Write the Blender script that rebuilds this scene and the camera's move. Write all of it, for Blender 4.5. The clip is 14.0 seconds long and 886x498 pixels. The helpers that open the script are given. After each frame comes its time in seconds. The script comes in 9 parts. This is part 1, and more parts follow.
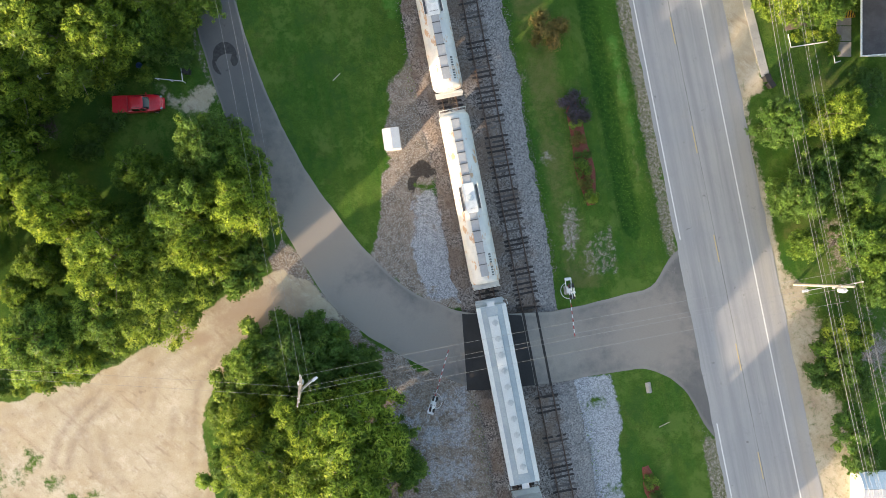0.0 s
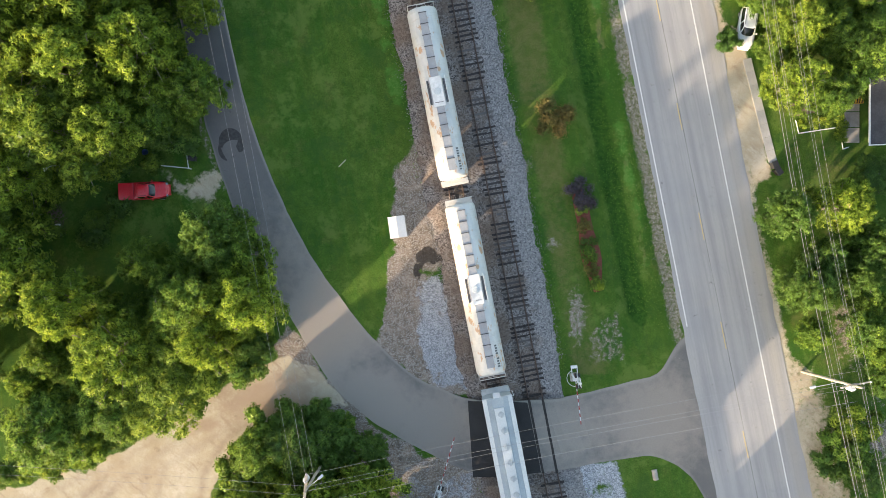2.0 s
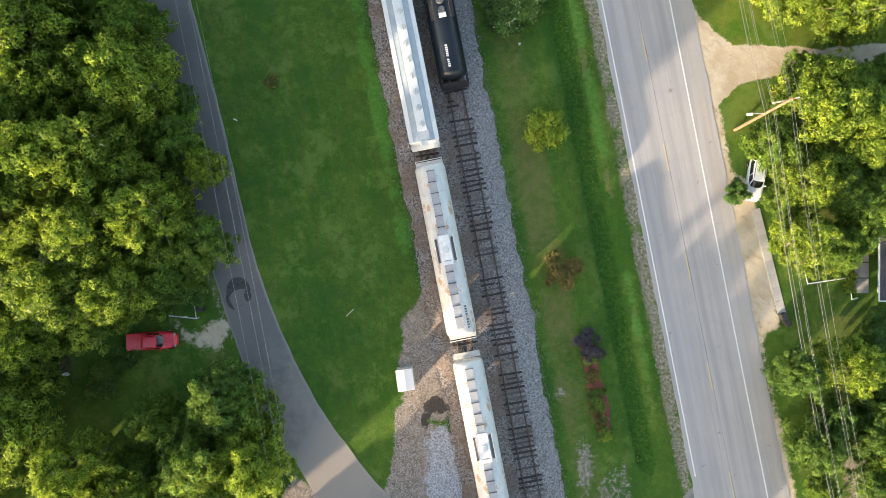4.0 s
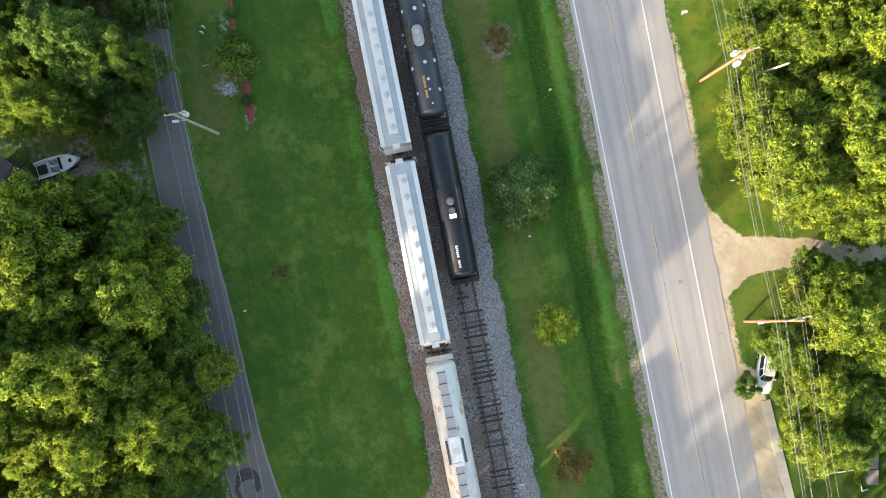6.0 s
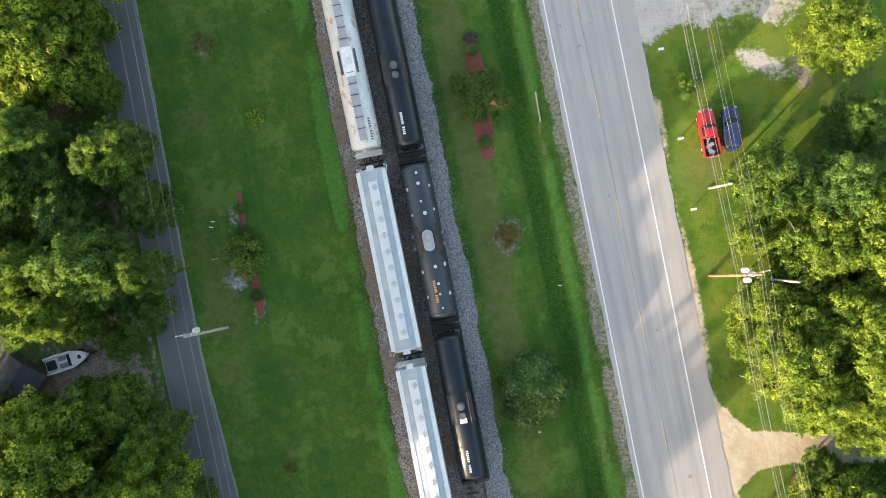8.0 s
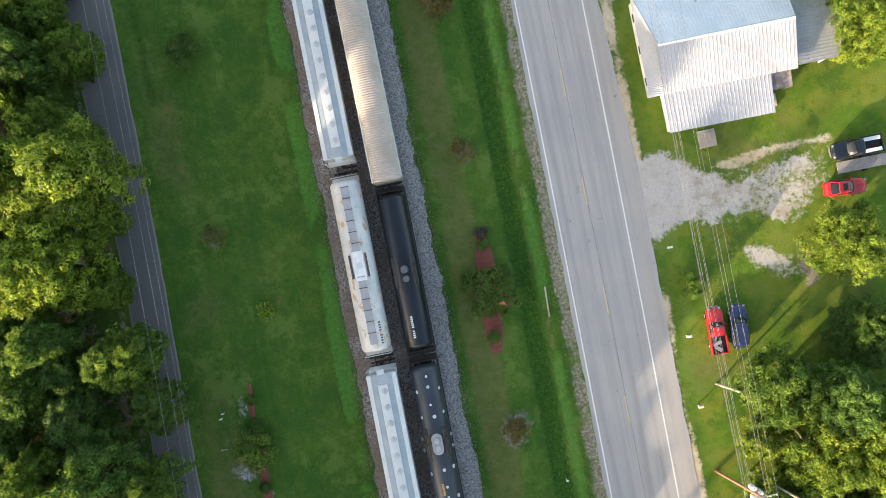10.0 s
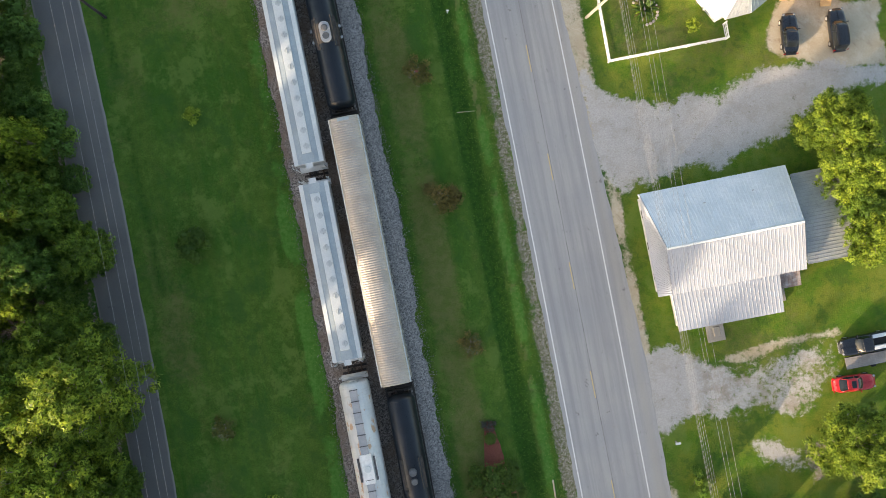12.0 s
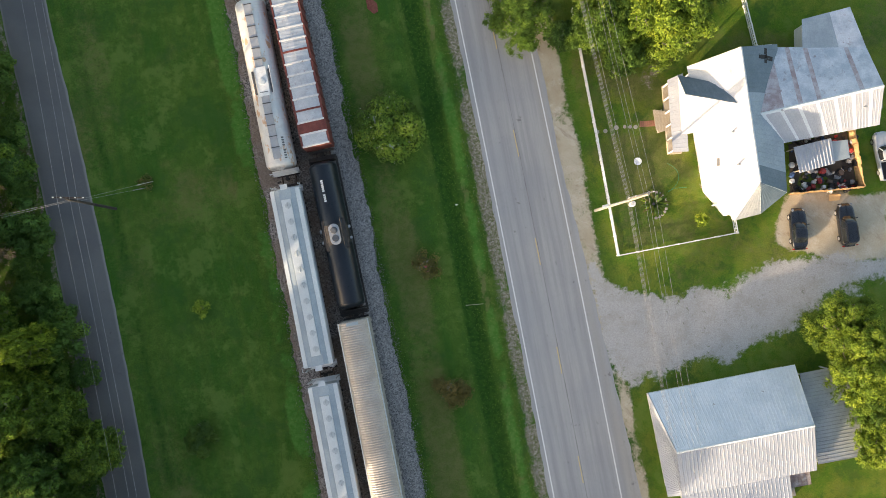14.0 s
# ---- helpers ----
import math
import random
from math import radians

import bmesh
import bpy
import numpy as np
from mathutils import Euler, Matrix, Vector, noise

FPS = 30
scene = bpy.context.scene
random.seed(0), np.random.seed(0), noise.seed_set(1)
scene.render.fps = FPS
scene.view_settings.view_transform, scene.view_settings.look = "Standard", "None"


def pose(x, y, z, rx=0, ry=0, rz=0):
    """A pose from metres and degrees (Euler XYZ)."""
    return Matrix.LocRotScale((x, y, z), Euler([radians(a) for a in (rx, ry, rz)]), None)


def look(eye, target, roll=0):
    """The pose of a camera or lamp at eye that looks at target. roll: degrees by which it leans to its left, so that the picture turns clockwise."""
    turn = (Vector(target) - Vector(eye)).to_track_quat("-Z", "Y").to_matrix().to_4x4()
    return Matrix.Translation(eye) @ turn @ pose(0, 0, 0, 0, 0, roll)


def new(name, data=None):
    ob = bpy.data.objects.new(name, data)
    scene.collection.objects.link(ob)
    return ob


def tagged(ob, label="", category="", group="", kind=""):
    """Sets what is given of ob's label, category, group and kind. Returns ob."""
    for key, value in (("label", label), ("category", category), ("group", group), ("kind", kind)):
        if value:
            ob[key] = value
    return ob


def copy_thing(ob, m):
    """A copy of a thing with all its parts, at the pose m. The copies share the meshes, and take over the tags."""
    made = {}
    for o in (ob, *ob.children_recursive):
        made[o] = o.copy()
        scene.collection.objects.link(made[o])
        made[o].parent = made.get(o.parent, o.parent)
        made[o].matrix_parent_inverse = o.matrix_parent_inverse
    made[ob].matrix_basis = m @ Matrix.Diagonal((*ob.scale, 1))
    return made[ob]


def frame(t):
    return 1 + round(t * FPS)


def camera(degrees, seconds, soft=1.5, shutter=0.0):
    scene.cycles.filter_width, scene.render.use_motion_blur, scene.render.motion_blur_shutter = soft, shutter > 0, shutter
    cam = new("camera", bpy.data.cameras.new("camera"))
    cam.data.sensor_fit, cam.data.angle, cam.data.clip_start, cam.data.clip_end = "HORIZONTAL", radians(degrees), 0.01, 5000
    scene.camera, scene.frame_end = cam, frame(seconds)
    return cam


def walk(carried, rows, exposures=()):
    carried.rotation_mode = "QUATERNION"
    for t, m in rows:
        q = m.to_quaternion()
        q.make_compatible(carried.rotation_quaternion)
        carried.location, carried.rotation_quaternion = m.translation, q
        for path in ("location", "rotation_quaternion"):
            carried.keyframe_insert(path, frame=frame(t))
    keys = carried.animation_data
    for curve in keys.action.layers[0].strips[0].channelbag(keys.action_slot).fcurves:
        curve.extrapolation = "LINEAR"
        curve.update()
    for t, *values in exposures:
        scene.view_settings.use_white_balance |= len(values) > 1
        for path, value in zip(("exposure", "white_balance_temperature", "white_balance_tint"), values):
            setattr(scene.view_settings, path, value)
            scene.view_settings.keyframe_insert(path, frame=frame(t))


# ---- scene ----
# camera: a drone looking straight down, flying along the line
cam = camera(57.56, 14.0, soft=0.6)
ROWS = [
    (0, 0.000, 0.000, 88.346, -0.269, 0.232, -0.000),
    (0.5, 0.054, 1.763, 88.286, -0.288, 0.330, 0.006),
    (1, 0.030, 3.961, 88.233, -0.300, 0.432, 0.010),
    (1.5, -0.004, 6.538, 88.182, -0.309, 0.532, 0.011),
    (2, -0.031, 9.521, 88.134, -0.314, 0.628, 0.012),
    (4.5, -0.895, 30.942, 87.863, -0.403, 0.825, 0.033),
    (5, -1.256, 36.105, 87.809, -0.322, 0.759, 0.016),
    (5.5, -1.640, 41.226, 87.784, -0.232, 0.686, 0.006),
    (6, -2.010, 46.319, 87.768, -0.137, 0.613, -0.000),
    (6.5, -2.383, 51.450, 87.790, -0.045, 0.552, -0.009),
    (7, -2.725, 56.633, 87.814, 0.041, 0.501, -0.021),
    (7.5, -3.074, 61.782, 87.815, 0.118, 0.453, -0.028),
    (8, -3.382, 66.952, 87.784, 0.186, 0.404, -0.025),
    (10.5, -5.128, 93.531, 88.400, 0.007, 0.152, 0.560),
    (11, -5.358, 98.657, 88.457, 0.116, 0.199, 0.614),
    (11.5, -5.586, 103.763, 88.486, 0.242, 0.255, 0.657),
    (12, -5.768, 108.822, 88.501, 0.383, 0.313, 0.684),
    (12.5, -5.968, 113.888, 88.541, 0.540, 0.370, 0.700),
    (13, -6.170, 118.906, 88.612, 0.705, 0.424, 0.722),
    (13.5, -6.416, 123.932, 88.689, 0.875, 0.477, 0.760),
    (14, -6.674, 128.947, 88.781, 1.046, 0.527, 0.814),
]
walk(cam, [(t, pose(x, y, z, rx, ry, rz)) for t, x, y, z, rx, ry, rz in ROWS], [(0.0, 2.08, 6950, 13), (2.0, 2.17, 7000, 13), (4.5, 2.33, 7150, 14), (8.0, 2.39, 7150, 14), (11.0, 2.10, 7300, 15), (14.0, 1.76, 7250, 15)])

# ---- world and light ----
SUN_ELEV, SUN_TURN = 9.5, 47.0      # height of the evening sun; bearing of the shadows, from x towards y
world = bpy.data.worlds.new("evening_sky")
scene.world = world
world.use_nodes = True
wn = world.node_tree.nodes
sky = wn.new("ShaderNodeTexSky")
sky.sky_type, sky.sun_disc = "NISHITA", False
sky.sun_elevation, sky.sun_rotation = radians(SUN_ELEV), radians(270 - SUN_TURN - 0)
sky.air_density, sky.dust_density = 1.0, 2.2
wn["Background"].inputs["Strength"].default_value = 0.15
world.node_tree.links.new(sky.outputs[0], wn["Background"].inputs["Color"])
sun = new("sun", bpy.data.lights.new("sun", "SUN"))
sun.data.energy, sun.data.angle, sun.data.color = 3.0, radians(0.7), (1.0, 0.83, 0.62)
ce = math.cos(radians(SUN_ELEV))
sun.matrix_world = look((0, 0, 200), (200 * ce * math.cos(radians(SUN_TURN)), 200 * ce * math.sin(radians(SUN_TURN)), 200 - 200 * math.sin(radians(SUN_ELEV))))


# ---- building blocks ----
class Geo:
    """Collects the corners and faces of one mesh."""

    def __init__(self):
        self.v, self.f = [], []

    def add(self, verts, faces, m=None):
        n = len(self.v)
        self.v += [tuple(m @ Vector(p)) for p in verts] if m is not None else [tuple(p) for p in verts]
        self.f += [tuple(n + i for i in face) for face in faces]
        return self

    def loft(self, rings, caps=True, closed=True, m=None):
        k = len(rings[0])
        faces = [(a * k + i, a * k + (i + 1) % k, (a + 1) * k + (i + 1) % k, (a + 1) * k + i)
                 for a in range(len(rings) - 1) for i in range(k if closed else k - 1)]
        if caps:
            faces += [tuple(range(k))[::-1], tuple(range((len(rings) - 1) * k, len(rings) * k))]
        return self.add([p for r in rings for p in r], faces, m)

    def box(self, x0, x1, y0, y1, z0, z1, m=None, r=0.0):
        """A box; r rounds its upright edges and its top."""
        if not r:
            return self.loft([[(x0, y0, z), (x1, y0, z), (x1, y1, z), (x0, y1, z)] for z in (z0, z1)], m=m)

        def ring(z, e):
            a, b, c, d = x0 + e, x1 - e, y0 + e, y1 - e
            return [(a + r, c, z), (b - r, c, z), (b, c + r, z), (b, d - r, z), (b - r, d, z), (a + r, d, z), (a, d - r, z), (a, c + r, z)]
        return self.loft([ring(z0, 0), ring(z1 - r, 0), ring(z1 - 0.3 * r, 0.3 * r), ring(z1, r)], m=m)

    def prism(self, poly, z0, z1, m=None):
        return self.loft([[(x, y, z) for x, y in poly] for z in (z0, z1)], m=m)

    def tube(self, a, b, ra, rb=None, n=8, m=None):
        a, b = Vector(a), Vector(b)
        q = (b - a).to_track_quat("Z", "Y").to_matrix()
        rings = [[p + q @ Vector((r * math.cos(2 * math.pi * i / n), r * math.sin(2 * math.pi * i / n), 0)) for i in range(n)]
                 for p, r in ((a, ra), (b, ra if rb is None else rb))]
        return self.loft(rings, m=m)

    def line(self, pts, r, n=6):
        """A wire or pipe through points."""
        pts = [Vector(p) for p in pts]
        rings = []
        for i, p in enumerate(pts):
            d = pts[min(i + 1, len(pts) - 1)] - pts[max(i - 1, 0)]
            q = d.to_track_quat("Z", "Y").to_matrix()
            rings.append([p + q @ Vector((r * math.cos(2 * math.pi * k / n), r * math.sin(2 * math.pi * k / n), 0)) for k in range(n)])
        return self.loft(rings)

    def disc(self, x, y, z, r, h, n=16, m=None, top=None):
        ring = lambda zz, rr: [(x + rr * math.cos(2 * math.pi * i / n), y + rr * math.sin(2 * math.pi * i / n), zz) for i in range(n)]
        return self.loft([ring(z, r), ring(z + h * 0.8, r), ring(z + h, r * 0.85 if top is None else top)], m=m)

    def mesh(self, name, smooth=False):
        me = bpy.data.meshes.new(name)
        me.from_pydata(self.v, [], self.f)
        if smooth:
            me.shade_smooth()
        me.update()
        return me


def part(name, geo, material, parent=None, label="", smooth=False, at=None):
    """Links a Geo as one mesh object, under a thing or a part."""
    me = geo.mesh(name, smooth) if isinstance(geo, Geo) else geo
    if material and not me.materials:
        me.materials.append(material)
    ob = new(name, me)
    if parent:
        ob.parent = parent
    if at is not None:
        ob.matrix_basis = at
    return tagged(ob, label)


def thing(name, label, category, at=None, group="", kind=""):
    ob = new(name)
    ob.empty_display_size = 0.3
    if at is not None:
        ob.matrix_basis = at
    return tagged(ob, label, category, group, kind)


def sharp(ob, degrees=35):
    """Smooth shading with hard edges kept."""
    me = ob.data
    me.shade_smooth()
    bm = bmesh.new()
    bm.from_mesh(me)
    for e in bm.edges:
        e.smooth = len(e.link_faces) == 2 and e.calc_face_angle(0) < radians(degrees)
    bm.to_mesh(me)
    bm.free()
    return ob


# ---- materials ----
class Nodes:
    """Short names for the nodes of one material."""

    def __init__(self, name):
        self.mat = bpy.data.materials.new(name)
        self.mat.use_nodes = True
        self.t = self.mat.node_tree
        self.bsdf = self.t.nodes["Principled BSDF"]

    def node(self, kind, **given):
        n = self.t.nodes.new(kind)
        for k, v in given.items():
            n.inputs[k.replace("_", " ")].default_value = v
        return n

    def link(self, a, b):
        self.t.links.new(a, b)

    def put(self, socket, value):
        if isinstance(value, bpy.types.NodeSocket):
            self.link(value, socket)
        elif isinstance(value, tuple) and len(value) == 3 and socket.type == "RGBA":
            socket.default_value = (*value, 1)
        else:
            socket.default_value = value

    def where(self):
        return self.node("ShaderNodeNewGeometry").outputs["Position"]

    def local(self):
        return self.node("ShaderNodeTexCoord").outputs["Object"]

    def stretch(self, vec, scale, turn=0.0):
        if turn:
            r = self.node("ShaderNodeMapping")
            r.inputs["Rotation"].default_value = (0, 0, radians(turn))
            self.link(vec, r.inputs["Vector"])
            vec = r.outputs[0]
        n = self.node("ShaderNodeMapping")
        n.inputs["Scale"].default_value = scale
        self.link(vec, n.inputs["Vector"])
        return n.outputs[0]

    def noise(self, vec, scale, detail=4.0, rough=0.6):
        n = self.node("ShaderNodeTexNoise", Scale=scale, Detail=detail, Roughness=rough)
        self.link(vec, n.inputs["Vector"])
        return n.outputs["Fac"]

    def cells(self, vec, scale, out="Color"):
        n = self.node("ShaderNodeTexVoronoi", Scale=scale)
        self.link(vec, n.inputs["Vector"])
        return n.outputs[out]

    def attr(self, name):
        n = self.node("ShaderNodeAttribute")
        n.attribute_name = name
        return n.outputs["Fac"]

    def rand(self):
        return self.node("ShaderNodeObjectInfo").outputs["Random"]

    def island(self):
        return self.node("ShaderNodeNewGeometry").outputs["Random Per Island"]

    def calc(self, op, a, b=0.0, c=0.0):
        n = self.node("ShaderNodeMath")
        n.operation = op
        for s, v in zip(n.inputs, (a, b, c)):
            self.put(s, v)
        return n.outputs[0]

    def span(self, v, a, b, c=0.0, d=1.0):
        n = self.node("ShaderNodeMapRange")
        n.interpolation_type = "SMOOTHSTEP"
        for s, x in zip(n.inputs, (v, a, b, c, d)):
            self.put(s, x)
        return n.outputs[0]

    def mix(self, fac, a, b, blend="MIX"):
        n = self.node("ShaderNodeMix")
        n.data_type, n.blend_type = "RGBA", blend
        for s, v in ((n.inputs["Factor"], fac), (n.inputs[6], a), (n.inputs[7], b)):
            self.put(s, v)
        return n.outputs[2]

    def ramp(self, fac, *stops):
        n = self.node("ShaderNodeValToRGB")
        e = n.color_ramp.elements
        while len(e) < len(stops):
            e.new(0.5)
        for el, (at, col) in zip(e, stops):
            el.position, el.color = at, (*col, 1)
        self.link(fac, n.inputs[0])
        return n.outputs[0]

    def done(self, color, rough=0.8, metal=0.0, bump=None, strength=0.3, distance=0.02, spec=0.5):
        self.put(self.bsdf.inputs["Base Color"], color)
        self.put(self.bsdf.inputs["Roughness"], rough)
        self.put(self.bsdf.inputs["Metallic"], metal)
        self.bsdf.inputs["Specular IOR Level"].default_value = spec
        if bump is not None:
            b = self.node("ShaderNodeBump", Strength=strength, Distance=distance)
            self.link(bump, b.inputs["Height"])
            self.link(b.outputs[0], self.bsdf.inputs["Normal"])
        return self.mat


def worn(name, a, b, big=0.6, fine=18.0, rough=0.7, metal=0.0, grime=None, amount=0.5, bump=0.15, world_space=False, spec=0.5):
    """A surface that varies from a to b in broad patches, with fine grain, and grime in spots."""
    n = Nodes(name)
    p = n.where() if world_space else n.local()
    c = n.mix(n.span(n.noise(p, big, 5), 0.35, 0.65), a, b)
    g = n.noise(p, fine, 4, 0.7)
    c = n.mix(n.span(g, 0.3, 0.75, 0.0, 0.30), c, tuple(0.55 * v for v in a))
    if grime:
        c = n.mix(n.span(n.noise(p, big * 2.3, 7, 0.7), 0.56, 0.72, 0.0, amount), c, grime)
    return n.done(c, n.span(g, 0.2, 0.8, rough - 0.08, min(1.0, rough + 0.1)), metal, g, bump, 0.01, spec)


def curve(c, y):
    """The x of a line along the valley at y: a cubic in y / 100."""
    u = y / 100.0
    return ((c[0] * u + c[1]) * u + c[2]) * u + c[3]


HW_LEFT, HW_RIGHT, HW_MID = (-0.42, 0.32, -19.88, 25.72), (-0.82, 1.16, -20.31, 33.10), (-0.44, 0.54, -20.32, 29.47)
TRACK_W, TRACK_E = (-0.23, -0.31, -19.36, 3.41), (-1.07, 0.94, -19.44, 7.67)


def slope(c, y):
    return (curve(c, y + 0.5) - curve(c, y - 0.5))


def along(c, y, z=0.0, off=0.0):
    """The pose on a line at y, turned along it."""
    s = slope(c, y)
    a = math.atan(s)
    return pose(curve(c, y) + off * math.cos(a), y - off * math.sin(a), z, 0, 0, -math.degrees(a))


def fuzz(x, y, size, seed=0):
    """Smooth value noise, about -1 to 1."""
    x, y = np.asarray(x, float) / size + 17.3 * seed, np.asarray(y, float) / size - 9.1 * seed
    ix, iy = np.floor(x).astype(np.int64), np.floor(y).astype(np.int64)
    fx, fy = x - ix, y - iy
    fx, fy = fx * fx * (3 - 2 * fx), fy * fy * (3 - 2 * fy)

    def h(a, b):
        k = (a * 374761393 + b * 668265263 + seed * 1442695) & 0x7FFFFFFF
        k = ((k ^ (k >> 13)) * 1274126177) & 0x7FFFFFFF
        return ((k ^ (k >> 16)) & 0xFFFF) / 32767.5 - 1
    return (h(ix, iy) * (1 - fx) + h(ix + 1, iy) * fx) * (1 - fy) + (h(ix, iy + 1) * (1 - fx) + h(ix + 1, iy + 1) * fx) * fy


def rough_noise(x, y, size, seed=0):
    return 0.6 * fuzz(x, y, size, seed) + 0.3 * fuzz(x, y, size / 2.3, seed + 1) + 0.18 * fuzz(x, y, size / 5.1, seed + 2)


def inside(x, y, poly, soft=1.0, wobble=0.8, seed=3):
    """1 inside a polygon, 0 outside, with a soft and uneven edge."""
    d = np.full(np.shape(x), 1e9)
    sign = np.ones(np.shape(x))
    for (ax, ay), (bx, by) in zip(poly, poly[1:] + poly[:1]):
        ex, ey = bx - ax, by - ay
        t = np.clip(((x - ax) * ex + (y - ay) * ey) / (ex * ex + ey * ey), 0, 1)
        d = np.minimum(d, np.hypot(x - ax - t * ex, y - ay - t * ey))
        cross = ((ay > y) != (by > y)) & (x < ex * (y - ay) / (ey if ey else 1e-9) + ax)
        sign = np.where(cross, -sign, sign)
    d = d * sign + wobble * rough_noise(x, y, 3.0, seed)
    return np.clip(0.5 - d / (2 * soft), 0, 1)


def oval(x, y, cx, cy, rx, ry, soft=0.6, seed=5):
    d = (np.hypot((x - cx) / rx, (y - cy) / ry) - 1) * min(rx, ry) + 0.5 * rough_noise(x, y, 2.0, seed)
    return np.clip(0.5 - d / (2 * soft), 0, 1)


def band(v, a, b, soft):
    return np.clip((v - a) / soft + 0.5, 0, 1) * np.clip((b - v) / soft + 0.5, 0, 1)


# ---- ground: one sheet to the horizon ----
def ditch_depth(x, y):
    off = x - (curve(HW_LEFT, y) - 5.2)
    return 0.75 * np.exp(-(off / 1.5) ** 2) * np.clip((y + 2.0) / 5.0, 0, 1)


def ground_height(x, y):
    z = 0.06 * rough_noise(x, y, 9.0, 11) - ditch_depth(x, y)
    z = np.where(x < curve(TRACK_W, y) - 5, z + 0.12 * fuzz(x, y, 22.0, 4), z)
    far = np.clip((np.abs(x) - 55) / 60, 0, 1)
    z = z + far * 0.6 * fuzz(x, y, 40.0, 6)
    road = np.clip(1 - np.abs(x - curve(HW_MID, y) - 1.2) / 8.0, 0, 1)
    west = np.interp(y, WEST_Y, WEST_X)
    road = np.maximum(road, np.clip(1 - np.abs(x - west) / 5.0, 0, 1))
    road = np.maximum(road, np.clip(1 - np.abs(y + 10.5) / 8.0, 0, 1) * np.clip((x + 16) / 3, 0, 1) * np.clip((45 - x) / 3, 0, 1))
    return z * (1 - np.clip(road * 2.5, 0, 1)) + 0.018 * np.clip(road * 3, 0, 1)


# the narrow side road: its two edges from the north down to the crossing and the highway
ROAD_W = [(-63.4, 186), (-57.4, 157.6), (-53.2, 141.3), (-48.9, 122.4), (-44.2, 102.7), (-40.0, 84.5), (-35.2, 57.5), (-30.9, 39.0), (-26.9, 22.3),
          (-21.7, 7.7), (-17.3, 0.9), (-13.6, -5.2), (-9.3, -9.4), (-4.6, -12.2), (2.5, -15.4), (9.9, -15.2), (18.0, -14.0), (22.3, -13.6), (26.0, -15.8), (29.3, -21.0), (33, -22)]
ROAD_E = [(-58.2, 186), (-52.1, 157.7), (-47.85, 141.3), (-43.35, 122.4), (-39.2, 102.7), (-35.6, 84.5), (-30.55, 57.5), (-25.9, 39.0), (-21.8, 22.3),
          (-16.7, 10.5), (-12.6, 4.2), (-8.6, -0.8), (-4.3, -4.7), (-1.2, -6.2), (2.2, -7.4), (8.7, -7.4), (13.4, -6.9), (19.8, -5.3), (22.6, -4.4), (25.2, -0.6), (31, 2)]
WEST_Y = [a[1] for a in ROAD_W[::-1][8:]]
WEST_X = [(a[0] + b[0]) / 2 for a, b in zip(ROAD_W[::-1][8:], ROAD_E[::-1][8:])]

gx = np.r_[-3500, -1200, -500, -220, -120, -85, np.arange(-64, 64.1, 0.5), 85, 120, 220, 500, 1200, 3500]
gy = np.r_[-3500, -1200, -500, -220, -120, -75, np.arange(-44, 184.1, 0.5), 215, 260, 400, 800, 1500, 3500]
GX, GY = np.meshgrid(gx, gy)
GZ = ground_height(GX, GY)
nx, ny = len(gx), len(gy)
me = bpy.data.meshes.new("ground")
idx = np.arange(nx * ny).reshape(ny, nx)
quads = np.stack([idx[:-1, :-1], idx[:-1, 1:], idx[1:, 1:], idx[1:, :-1]], -1).reshape(-1, 4)
me.from_pydata(np.stack([GX, GY, GZ], -1).reshape(-1, 3), [], quads.tolist())
me.shade_smooth()


def cover(name, values):
    a = me.attributes.new(name, "FLOAT", "POINT")
    a.data.foreach_set("value", np.ascontiguousarray(values, np.float32).ravel())


X, Y = GX, GY
off_hw = X - curve(HW_RIGHT, Y)
off_l = X - curve(HW_LEFT, Y)
lots = [
    [(16.6, 99.0), (22.6, 98.3), (26, 96.6), (32, 98.2), (37, 100.2), (38, 94.5), (32, 91.8), (25, 91.9), (22.6, 91.6), (17.8, 89.6), (14, 93)],
    [(9.0, 128.6), (12.8, 126.1), (18.4, 125.6), (24.5, 126.8), (28.5, 129.5), (31, 131.0), (41, 130.4), (60, 133), (60, 128), (42, 129), (32, 123.8), (26.4, 120.3), (18.4, 117.6), (12.9, 116.2), (10, 118)],
    [(27.9, 88.6), (33.5, 88.8), (34.0, 85.8), (29.2, 86.0)],
]
gravel = np.maximum.reduce([k * inside(X, Y, p, 1.3, 1.6, 7) for k, p in zip((0.80, 0.92, 0.74), lots)])
worn_in = np.clip((Y - 89.2) / 1, 0, 1) * np.clip((101 - Y) / 2, 0, 1) * np.clip((X - 20) / 3, 0, 1)
gravel = gravel - worn_in * np.clip(0.06 + 0.016 * (X - 24) + 0.38 * rough_noise(X, Y, 3.0, 61), 0, 0.7) * gravel
white_stone = np.maximum.reduce([
    inside(X, Y, [(12.6, -14.0), (18.0, -14.2), (19.2, -20), (19.6, -34), (13.6, -34)], 0.4, 0.5, 8),
    inside(X, Y, [(-3.9, 5.6), (-1.5, 6.2), (0.6, 2), (2.6, -6.8), (-2.2, -5.6), (-3.6, 0)], 0.6, 0.7, 9),
    0.56 * inside(X, Y, [(-9.5, -13.6), (2.4, -15.6), (4.5, -25), (1.0, -34), (-3.0, -27), (-5, -21)], 0.9, 1.5, 10),
])
white_stone = white_stone * np.clip(0.82 + 0.55 * rough_noise(X, Y, 1.8, 73), 0, 1)
